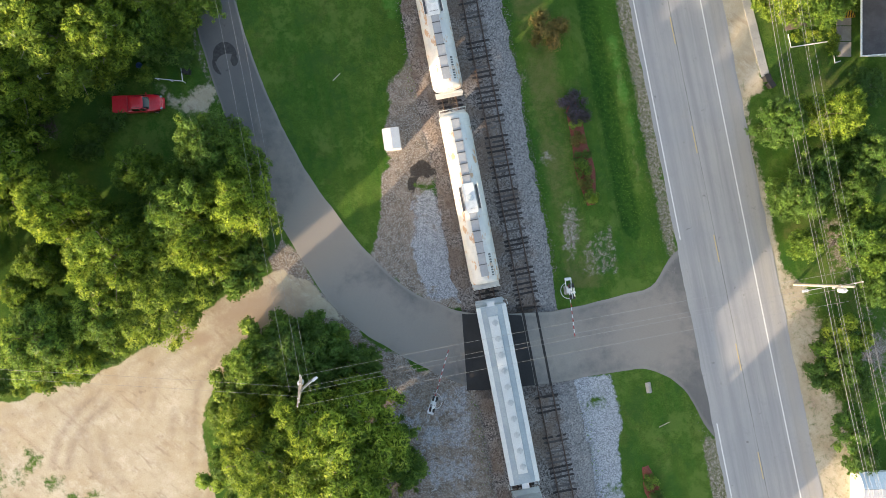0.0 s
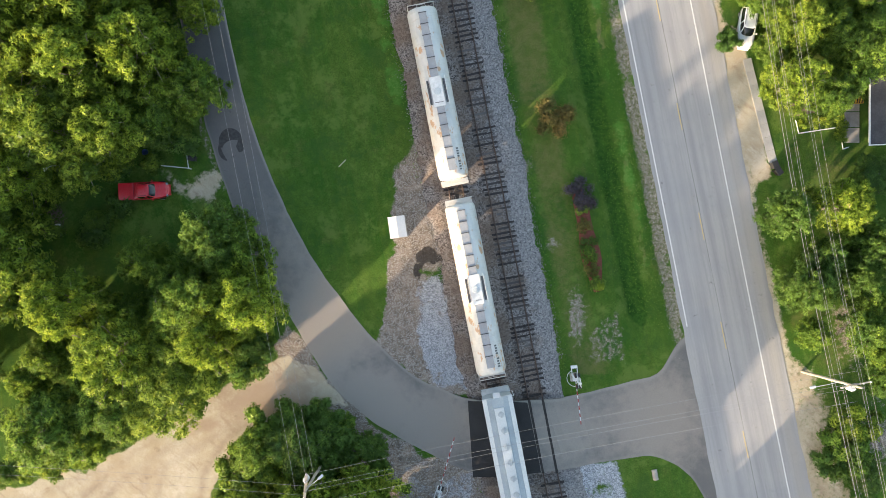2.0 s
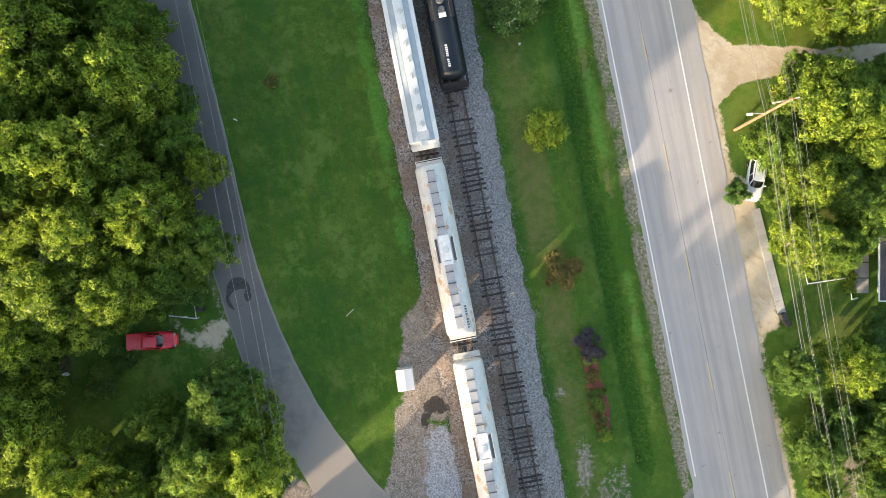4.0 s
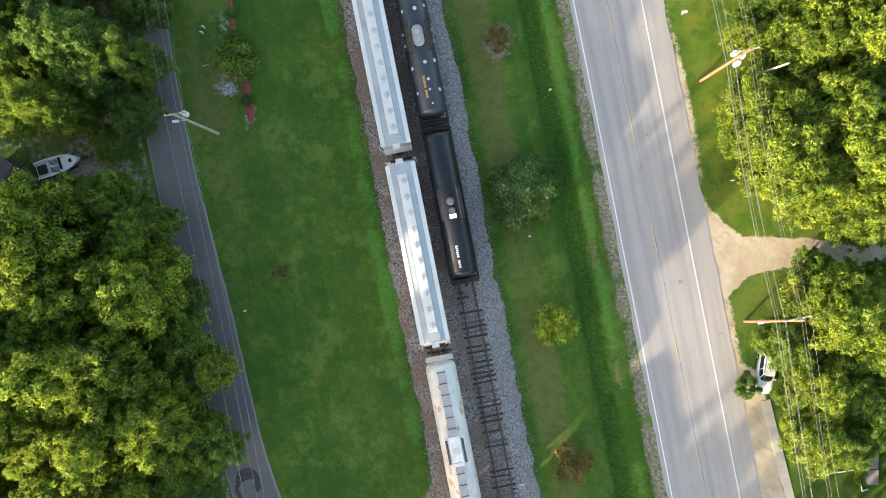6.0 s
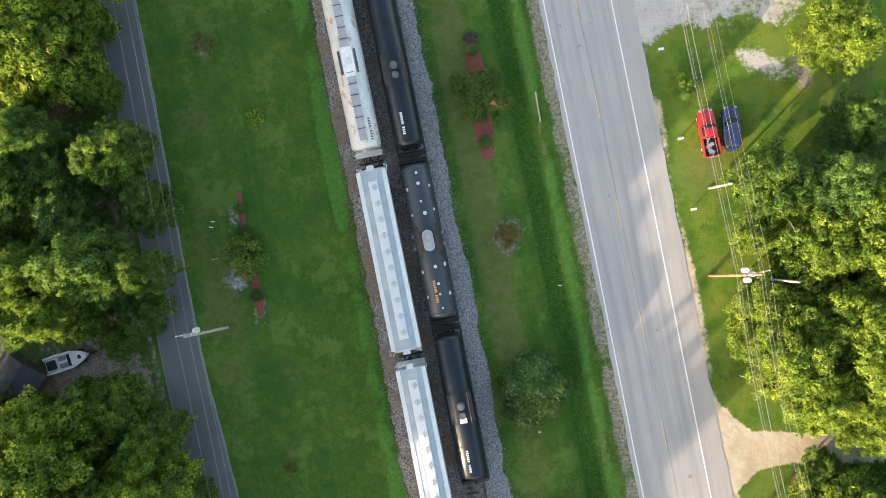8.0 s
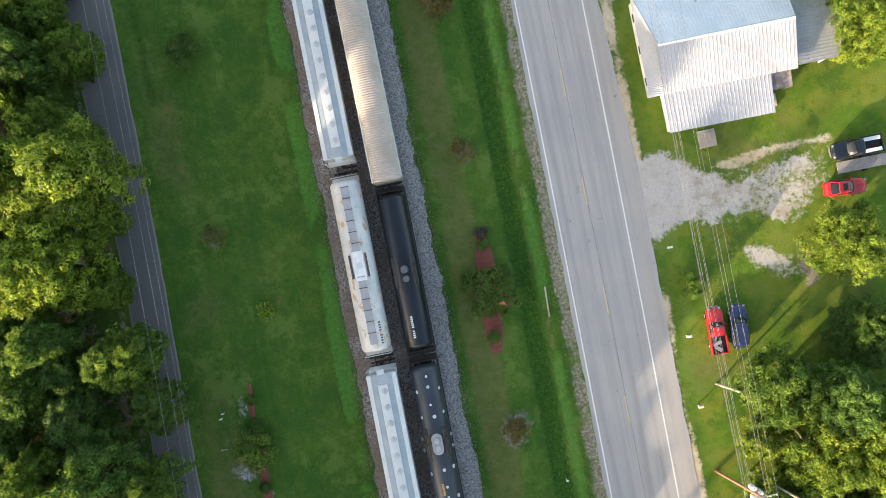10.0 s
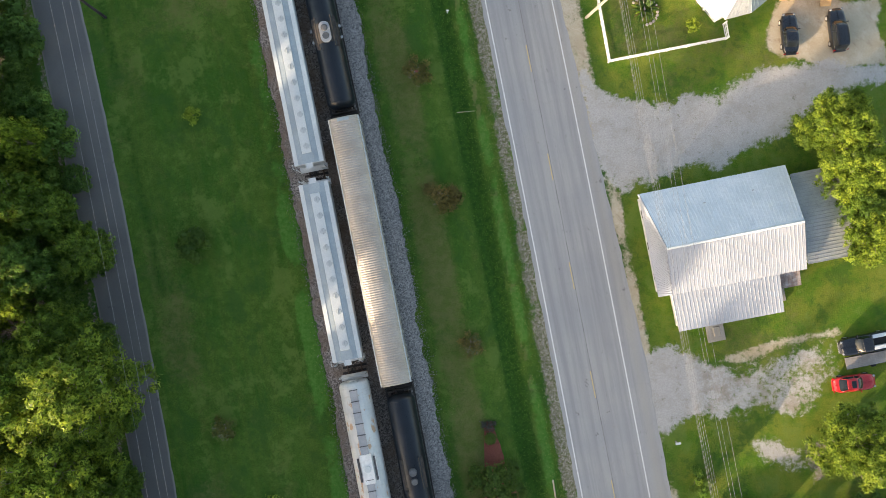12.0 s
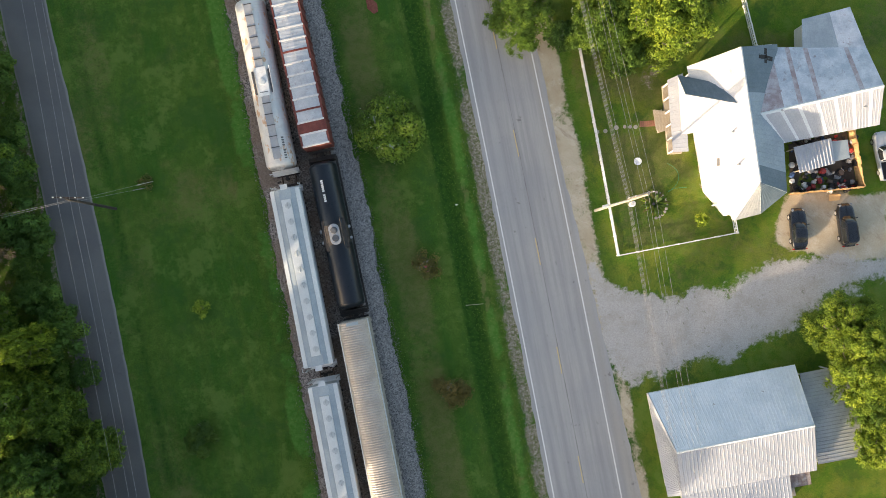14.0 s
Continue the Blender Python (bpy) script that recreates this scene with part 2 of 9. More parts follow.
west_trees = np.clip((np.interp(Y, WEST_Y, WEST_X) - 3.0 - X) / 1.5, 0, 1) * np.clip((Y - 18) / 5, 0, 1) * (X > -63.5)
sand = np.maximum.reduce([
    inside(X, Y, [(-75, -26), (-49, -17.2), (-40.3, -15.2), (-30.4, -9.7), (-24.2, -5.3), (-18.0, -2.6), (-14.0, -4.6), (-11, -8.2), (-14.2, -7.2), (-18, -8.6),
                  (-22.9, -11.7), (-25.7, -16), (-26.6, -20.2), (-25.1, -27.8), (-24, -48), (-75, -48)], 0.5, 0.7, 12),
    inside(X, Y, [(23.3, 54), (26.0, 50.6), (29.4, 47.6), (35.5, 47.0), (60, 48), (60, 43), (35.5, 44.3), (30.0, 43.4), (27.6, 40.5), (24, 38)], 0.4, 0.5, 13),
    0.72 * band(off_hw, 1.5, 3.3, 1.2) * np.clip(0.75 + 0.9 * rough_noise(X, Y, 8.0, 14), 0, 1),
    0.78 * band(off_hw, 0.3, 3.0, 0.9) * np.clip((Y - 112) / 12, 0, 1) * np.clip(0.9 + 0.5 * rough_noise(X, Y, 4.0, 64), 0, 1),
    inside(X, Y, [(28.8, 34), (31.4, 33), (34.0, 22), (34.6, 17), (33, 16), (30, 24)], 0.6, 0.6, 15),
    0.62 * inside(X, Y, [(36, -2), (40, -4), (47, -30), (40, -30)], 1.0, 1.4, 16),
    0.9 * inside(X, Y, [(28.8, 131.4), (30.2, 137.2), (41, 137.6), (42, 130.5), (36, 129.6)], 0.7, 0.8, 17),
    0.60 * inside(X, Y, [(22.5, 97.3), (26.5, 98.6), (31, 100.5), (37.5, 101.6), (37.5, 100.2), (31, 99.0), (27, 97.4)], 0.5, 0.6, 18),
    0.52 * inside(X, Y, [(24, 98), (36, 99.5), (38.5, 96), (36, 94), (28, 92.5)], 1.5, 2.2, 62) * np.clip(0.8 + 0.7 * rough_noise(X, Y, 4.0, 63), 0, 1),
    0.72 * inside(X, Y, [(-31.5, 17.3), (-25.6, 17.2), (-24.9, 13.0), (-28.0, 13.6), (-31, 15)], 1.1, 1.6, 19),
    0.55 * inside(X, Y, [(19.5, 148), (21, 150), (22, 146.5), (20.5, 145.5)], 0.6, 0.8, 20),
])
sand = sand * (1 - 0.58 * inside(X, Y, [(-52, -21), (-44, -22.0), (-38.5, -25.0), (-36, -29), (-36, -36), (-52, -36)], 1.6, 2.2, 81) * np.clip(0.7 + 0.9 * rough_noise(X, Y, 2.2, 82), 0, 1))
cover("damp", np.maximum.reduce([oval(X, Y, x, y, rx, ry, 0.35, 83) for x, y, rx, ry in ((-3.0, 8.3, 1.2, 0.8), (-1.0, 6.0, 0.5, 1.5), (-2.0, 7.9, 0.9, 0.4), (-3.8, 6.6, 0.5, 0.7))]))
soil = np.maximum.reduce([
    0.85 * inside(X, Y, [(-5.2, -4.2), (-1.0, -6.6), (3.0, -7.6), (3.0, 4), (-3, 6)], 0.5, 0.6, 74),
    inside(X, Y, [(-6.3, 17.2), (-3.5, 20.5), (-0.6, 19.5), (1.5, 8.5), (-4, 6), (-6.8, 8.3)], 0.8, 1.2, 21),
    inside(X, Y, [(-6.9, 8.5), (-3.0, 6), (-3.2, -3.2), (-4.5, -4.4), (-8.4, -1.2), (-7.2, 3)], 0.6, 0.7, 22),
    inside(X, Y, [(-12, -10.6), (-6, -12.5), (3, -14.6), (9, -14.8), (14, -34), (-7, -34), (-7.5, -24), (-10, -17)], 0.7, 1.0, 23),
    inside(X, Y, [(-18.0, 1.0), (-13.8, -5.2), (-9.3, -9.6), (-4.4, -12.4), (-3.5, -15.5), (-9.5, -13.0), (-14.5, -8.0), (-19.5, -1.5)], 0.6, 0.9, 38),
    0.45 * inside(X, Y, [(15.2, 0), (18.4, 2.5), (19, -3.5), (15, -3.5)], 0.8, 1.0, 24),
    0.62 * inside(X, Y, [(33.8, 88.6), (35.6, 88.9), (37.0, 84.5), (35.0, 84.6)], 1.0, 1.8, 25),
    0.75 * west_trees * np.clip(0.6 + 0.8 * rough_noise(X, Y, 6.0, 26), 0, 1),
    0.6 * inside(X, Y, [(19.8, 141.6), (20.8, 141.9), (21.3, 139.9), (22.2, 136.4), (21.2, 136.4), (20.6, 137.8)], 0.5, 0.5, 65),
    0.5 * inside(X, Y, [(13.6, 149.4), (15.6, 152.0), (16.6, 150.8), (14.9, 148.2)], 0.8, 0.9, 66),
    0.7 * inside(X, Y, [(40, 5), (60, 5), (60, -40), (44, -40)], 1.5, 2.0, 27) * np.clip(0.5 + 0.9 * rough_noise(X, Y, 5.0, 28), 0, 1),
    0.6 * np.clip(1 - np.abs(X - np.interp(Y, WEST_Y, WEST_X) + 3.1) / 0.9, 0, 1) * (Y > 15) * (X > -63.5),
])
for cx, cy, rx, ry in ((11, 9.5, 0.8, 0.9), (3.06, 68.8, 1.9, 2.6), (-26.6, 64.0, 1.6, 1.9), (-24.0, 60.5, 0.9, 2.2), (-27.0, 70.8, 0.7, 1.6), (8.0, 18.0, 1.0, 1.4), (13.6, 1.5, 1.2, 4.0), (-6.3, 115, 1.2, 1.4), (-2.9, 99, 1.2, 1.5), (-9.3, 128.6, 1.3, 1.5), (-30.3, 89.4, 1.1, 1.3)):
    soil = np.maximum(soil, 0.55 * oval(X, Y, cx, cy, rx, ry, 0.7, 29))
for cx, cy, rx, ry in ((-26.7, 70.6, 0.5, 1.4), (-26.3, 63.6, 1.0, 1.3), (-23.6, 60.0, 0.5, 1.3), (8.1, 12.2, 0.6, 0.9)):
    white_stone = np.maximum(white_stone, 0.58 * oval(X, Y, cx, cy, rx, ry, 0.8, 30))
shoulder = band(off_l, -1.9, -0.2, 0.9) * np.clip(0.8 + 0.6 * rough_noise(X, Y, 2.5, 31), 0, 1) * np.clip((Y + 4) / 3, 0, 1)
shoulder = np.maximum(shoulder, band(off_l, -2.0, -0.2, 0.7) * np.clip((-20 - Y) / 2, 0, 1))
off_w = X - np.interp(Y, WEST_Y, WEST_X)
lush = np.maximum(np.exp(-((off_l + 5.0) / 1.25) ** 2) * np.clip((Y + 1) / 3, 0, 1), 0.6 * band(off_w, 4.0, 6.0, 1.8) * np.clip((Y - 95) / 10, 0, 1) * np.clip(0.8 + 0.6 * rough_noise(X, Y, 4.0, 84), 0, 1))
fresh = band(X - curve(TRACK_W, Y), -5.4, -3.3, 1.3) * np.clip((Y - 22) / 6, 0, 1) * np.clip(0.75 + 0.9 * rough_noise(X, Y, 5.0, 32), 0, 1)
cover("fresh", np.maximum(fresh, 0.72 * band(off_l, -3.8, -2.3, 0.9) * np.clip((Y - 1) / 4, 0, 1) * np.clip(0.8 + 0.9 * rough_noise(X, Y, 4.0, 85), 0, 1)))
off_e = X - curve(TRACK_E, Y)
olive = band(off_e, 4.6, 8.6, 1.6) * np.clip(0.62 + 0.7 * rough_noise(X, Y, 9.0, 34), 0, 1) * (Y > -5)
olive = np.maximum(olive, 0.8 * band(X - np.interp(Y, WEST_Y, WEST_X), 3.0, 8.5, 2.5) * np.clip(0.35 + 0.9 * rough_noise(X, Y, 12.0, 35), 0, 1) * (Y > 30))
olive = np.maximum(olive, np.clip(rough_noise(X, Y, 16.0, 36) - 0.25, 0, 1) * 1.6 * (X < curve(TRACK_W, Y) - 6) * (Y > 20))
olive = np.maximum(olive, 0.9 * np.clip(rough_noise(X, Y, 7.0, 37) + 0.1, 0, 1) * (off_hw > 4))
olive = np.maximum(olive, inside(X, Y, [(9.4, 142.7), (11.8, 130.4), (22, 132.4), (20, 141), (16, 150), (8, 152)], 1.5, 2.0, 71) * np.clip(0.7 + 0.8 * rough_noise(X, Y, 5.0, 72), 0, 1))
straw = band(off_l, -3.5, -2.9, 0.5) * np.clip((rough_noise(X, Y, 4.0, 33) + 0.25) * 2.2, 0, 1) * (Y > 5)
wheel_tracks = np.zeros(X.shape)
for k, line in ((0.9, [(-42.4, -24.3), (-41.8, -21.6), (-40.0, -18.9), (-37.5, -16.6)]), (0.7, [(-38.7, -21.2), (-37.9, -24.3), (-36.0, -26.6)]),
                (0.6, [(-33.1, -17.8), (-32.6, -14.7), (-29.1, -12.4), (-25.7, -10.5), (-18.5, -5.5)]), (0.9, [(-26.5, -30), (-27.0, -21.6), (-26.6, -16.2), (-24.5, -12.8), (-19.5, -8.2)]),
                (0.8, [(-29.0, -18.3), (-29.3, -21.0)]), (0.5, [(-60, -21), (-46, -19.2), (-36, -15.2), (-28, -9.6)])):
    for gap in (-0.8, 0.8):
        for (ax, ay), (bx, by) in zip(line, line[1:]):
            n = math.hypot(bx - ax, by - ay)
            ox, oy = gap * (by - ay) / n, -gap * (bx - ax) / n
            t = np.clip(((X - ax - ox) * (bx - ax) + (Y - ay - oy) * (by - ay)) / n ** 2, 0, 1)
            d = np.hypot(X - ax - ox - t * (bx - ax), Y - ay - oy - t * (by - ay))
            wheel_tracks = np.maximum(wheel_tracks, k * np.clip(1.1 - d / 0.65, 0, 1))
cover("worn_in", worn_in)
cover("wheel_tracks", wheel_tracks * np.clip(0.75 + 0.7 * rough_noise(X, Y, 3.0, 67), 0, 1))
cover("churned", np.maximum(oval(X, Y, -20.5, -7.5, 6.5, 3.0, 2.0, 68), 0.9 * oval(X, Y, -27.2, -10.3, 2.2, 1.2, 1.0, 69)))
# yard weakens towards the south, coloured for the tree shade there
for name, v in (("gravel", gravel), ("white_stone", white_stone), ("sand", sand), ("soil", soil), ("shoulder", shoulder), ("lush", lush), ("straw", straw), ("olive", olive), ("yard", np.clip((off_hw - 2.0) / 3.0, 0, 1) * np.clip((130 - np.abs(X)) / 40, 0, 1) * np.interp(Y, (30, 60), (0.1, 1.0)))):
    cover(name, v)


def ground_material():
    n = Nodes("ground_cover")
    p = n.where()
    fine, mid, big = n.noise(p, 8.0, 6, 0.85), n.noise(p, 1.1, 5, 0.7), n.noise(p, 0.13, 5, 0.7)
    stripes = n.noise(n.stretch(p, (1.0, 0.02, 1.0), -11.5), 0.9, 2)
    grass = n.mix(n.span(big, 0.38, 0.60), (0.046, 0.132, 0.019), (0.092, 0.172, 0.028))
    grass = n.mix(n.span(stripes, 0.42, 0.62, 0.0, 0.45), grass, (0.118, 0.168, 0.031))
    grass = n.mix(n.span(n.noise(p, 0.32, 5, 0.65), 0.54, 0.70, 0.0, 0.6), grass, (0.150, 0.160, 0.046))
    grass = n.mix(n.span(mid, 0.35, 0.7, 0.0, 0.5), grass, (0.034, 0.100, 0.010))
    grass = n.mix(n.span(fine, 0.35, 0.75, 0.0, 0.85), grass, (0.016, 0.046, 0.005))
    grass = n.mix(n.span(n.noise(p, 0.42, 6, 0.72), 0.55, 0.68, 0.0, 0.55), grass, (0.026, 0.080, 0.010))
    grass = n.mix(n.span(n.noise(n.stretch(p, (1, 1, 1), 40), 14.0, 4, 0.8), 0.56, 0.72, 0.0, 0.6), grass, (0.150, 0.235, 0.060))

    # east lawns: evening sun is coloured in as brighter, yellower grass
    yard = n.mix(n.span(n.noise(p, 0.24, 6, 0.7), 0.36, 0.62), (0.088, 0.185, 0.016), (0.205, 0.225, 0.036))
    yard = n.mix(n.span(n.noise(p, 0.7, 6, 0.75), 0.50, 0.66, 0.0, 0.6), yard, (0.060, 0.150, 0.013))
    yard = n.mix(n.span(fine, 0.35, 0.75, 0.0, 0.75), yard, (0.030, 0.070, 0.006))
    yard = n.mix(n.span(n.noise(n.stretch(p, (1, 1, 1), 15), 9.0, 4, 0.8), 0.55, 0.70, 0.0, 0.6), yard, (0.26, 0.33, 0.06))
    grass = n.mix(n.calc("MULTIPLY", n.attr("yard"), 0.8), grass, yard)
    weeds = n.noise(n.stretch(p, (1, 1, 1), 70), 0.20, 7, 0.75)
    grass = n.mix(n.span(weeds, 0.51, 0.60, 0.0, 0.55), grass, (0.032, 0.092, 0.019))
    grass = n.mix(n.span(weeds, 0.48, 0.40, 0.0, 0.50), grass, (0.125, 0.185, 0.042))

    def soft(name, wob=0.9, a=0.35, b=0.65):
        v = n.calc("ADD", n.attr(name), n.calc("MULTIPLY", n.calc("SUBTRACT", n.noise(p, 1.7, 6, 0.72), 0.5), wob))
        return n.span(v, a, b)
    olive = n.mix(n.span(n.noise(p, 0.8, 5, 0.7), 0.35, 0.65), (0.110, 0.138, 0.034), (0.170, 0.162, 0.062))
    olive = n.mix(n.span(fine, 0.35, 0.75, 0.0, 0.6), olive, (0.040, 0.060, 0.012))
    grass = n.mix(n.calc("MULTIPLY", soft("olive", 1.3, 0.25, 0.85), 0.8), grass, olive)
    # ditch green: long grass, with the ditch's shade worked into its dark colour
    lush_shade = n.mix(n.span(n.noise(p, 2.6, 5, 0.7), 0.35, 0.65), (0.016, 0.058, 0.009), (0.040, 0.108, 0.015))
    c = n.mix(n.calc("MULTIPLY", soft("lush", 0.6), 0.95), grass, lush_shade)
    c = n.mix(n.calc("MULTIPLY", soft("straw", 1.5), 0.55), c, n.mix(fine, (0.24, 0.20, 0.11), (0.12, 0.13, 0.04)))
    fresh_c = n.mix(n.span(n.noise(p, 2.2, 5, 0.7), 0.35, 0.65), (0.048, 0.165, 0.022), (0.095, 0.225, 0.045))
    c = n.mix(n.calc("MULTIPLY", soft("fresh", 0.8), 0.8), c, fresh_c)
    stones = n.cells(p, 11.0)
    grit = n.node("ShaderNodeSeparateColor")
    n.link(stones, grit.inputs[0])
    grit = grit.outputs[0]
    soil_c = n.mix(n.span(mid, 0.35, 0.65), (0.150, 0.122, 0.098), (0.270, 0.222, 0.178))
    soil_c = n.mix(n.span(n.noise(p, 0.7, 6, 0.7), 0.58, 0.68, 0.0, 0.75), soil_c, (0.055, 0.048, 0.042))
    soil_c = n.mix(n.span(grit, 0.45, 0.9, 0.0, 0.8), soil_c, (0.40, 0.37, 0.335))
    soil_c = n.mix(n.span(n.noise(n.stretch(p, (1, 1, 1), 25), 5.0, 5, 0.8), 0.54, 0.66, 0.0, 0.7), soil_c, (0.075, 0.062, 0.052))
    soil_c = n.mix(n.calc("MULTIPLY", soft("damp", 0.8), 0.85), soil_c, (0.030, 0.028, 0.027))
    c = n.mix(soft("soil", 1.2), c, soil_c)
    streak = n.noise(p, 0.35, 7, 0.72)
    sand_c = n.mix(n.span(n.noise(p, 0.22, 5, 0.65), 0.35, 0.65), (0.48, 0.428, 0.325), (0.42, 0.352, 0.248))
    sand_c = n.mix(n.span(streak, 0.46, 0.66, 0.0, 0.8), sand_c, (0.55, 0.508, 0.415))
    sand_c = n.mix(n.span(n.noise(n.stretch(p, (0.3, 1.2, 1.0), 40), 0.9, 8, 0.75), 0.52, 0.68, 0.0, 0.75), sand_c, (0.30, 0.235, 0.178))
    sand_c = n.mix(n.span(n.noise(p, 0.6, 8, 0.75), 0.57, 0.68, 0.0, 0.65), sand_c, (0.25, 0.190, 0.138))
    sand_c = n.mix(n.span(fine, 0.4, 0.75, 0.0, 0.35), sand_c, (0.20, 0.145, 0.09))
    sand_c = n.mix(n.calc("MULTIPLY", n.attr("wheel_tracks"), n.span(n.noise(p, 1.6, 6, 0.7), 0.3, 0.6, 0.4, 1.0)), sand_c, (0.28, 0.225, 0.175))
    sand_c = n.mix(n.span(n.calc("ADD", n.attr("churned"), n.calc("MULTIPLY", n.calc("SUBTRACT", n.noise(p, 0.9, 8, 0.75), 0.5), 1.6)), 0.3, 0.9, 0.0, 0.85), sand_c, (0.34, 0.265, 0.20))
    sand_is = soft("sand", 0.9)
    c = n.mix(sand_is, c, sand_c)
    gravel_c = n.mix(grit, (0.39, 0.375, 0.355), (0.48, 0.465, 0.445))
    gravel_c = n.mix(n.span(n.noise(p, 0.5, 7, 0.75), 0.44, 0.62, 0.0, n.span(n.attr("worn_in"), 0.0, 1.0, 0.35, 0.85)), gravel_c, (0.31, 0.27, 0.22))
    gravel_c = n.mix(n.span(n.noise(p, 1.3, 7, 0.75), 0.58, 0.68, 0.0, 0.6), gravel_c, (0.13, 0.135, 0.07))
    c = n.mix(soft("gravel", 1.15), c, gravel_c)
    c = n.mix(soft("shoulder", 1.3), c, n.mix(n.span(n.noise(p, 3.0, 6, 0.75), 0.40, 0.62), n.mix(grit, (0.15, 0.128, 0.092), (0.42, 0.385, 0.32)), (0.105, 0.115, 0.045)))
    c = n.mix(soft("white_stone", 1.1), c, n.mix(grit, (0.16, 0.17, 0.185), (0.50, 0.515, 0.54)))
    h = n.calc("MULTIPLY", n.calc("ADD", fine, n.calc("MULTIPLY", grit, 0.5)), n.span(sand_is, 0.0, 1.0, 1.0, 0.3))
    return n.done(c, 0.95, 0, h, 0.6, 0.08, 0.1)


ground = tagged(new("ground", me), "mown green lawn ground with worn dirt and gravel patches", "ground", kind="structure")
me.materials.append(ground_material())


# ---- roads ----
def ribbon(name, left, right, z, material, cols=10, step=1.0, rag=0.0, profile=None):
    """A strip between two edges given by stations; ragged edges, and how far across and along each corner lies."""
    def smooth(pts):
        pts = np.array(pts, float)
        pts = np.vstack([2 * pts[0] - pts[1], pts, 2 * pts[-1] - pts[-2]])
        out = []
        for a, b, c, d in zip(pts, pts[1:], pts[2:], pts[3:]):
            k = max(2, int(np.hypot(*(c - b)) / step))
            for t in np.arange(k) / k:
                out.append(0.5 * (2 * b + (c - a) * t + (2 * a - 5 * b + 4 * c - d) * t * t + (3 * b - a - 3 * c + d) * t ** 3))
        return np.array(out + [pts[-2]])
    a, b = smooth(left), smooth(right)
    k = max(len(a), len(b))
    pick = lambda p: np.stack([np.interp(np.linspace(0, 1, k), np.linspace(0, 1, len(p)), p[:, i]) for i in (0, 1)], -1)
    a, b = pick(a), pick(b)
    u = np.linspace(0, 1, cols + 1)
    P = a[:, None] * (1 - u)[None, :, None] + b[:, None] * u[None, :, None]
    if rag:
        P[:, 0] += rag * rough_noise(P[:, 0, 0], P[:, 0, 1], 1.6, 41)[:, None]
        P[:, -1] += rag * rough_noise(P[:, -1, 0], P[:, -1, 1], 1.6, 42)[:, None]
    Z = np.full(P.shape[:2], z) if profile is None else profile(P[..., 0], P[..., 1]) + z
    rows = len(P)
    verts = np.concatenate([P, Z[..., None]], -1).reshape(-1, 3)
    edge = list(range(0, rows * (cols + 1), cols + 1)), list(range(cols, rows * (cols + 1), cols + 1))
    ids = np.arange(rows * (cols + 1)).reshape(rows, cols + 1)
    faces = np.stack([ids[:-1, :-1], ids[1:, :-1], ids[1:, 1:], ids[:-1, 1:]], -1).reshape(-1, 4).tolist()
    n = len(verts)
    skirt = []
    for side, flip in ((edge[0], 0), (edge[1], 1)):
        base = n + len(skirt)
        skirt += [(verts[i][0], verts[i][1], verts[i][2] - 0.3) for i in side]
        for j in range(len(side) - 1):
            q = (side[j], base + j, base + j + 1, side[j + 1])
            faces.append(q[::-1] if flip else q)
    mesh = bpy.data.meshes.new(name)
    mesh.from_pydata(np.vstack([verts, np.array(skirt)]).tolist(), [], faces)
    across = np.r_[np.tile(u, rows), np.zeros(len(edge[0])), np.ones(len(edge[1]))]
    at = mesh.attributes.new("across", "FLOAT", "POINT")
    at.data.foreach_set("value", across.astype(np.float32))
    mesh.update()
    if mesh.polygons[0].normal.z < 0:
        mesh.flip_normals()
    mesh.materials.append(material)
    return new(name, mesh)


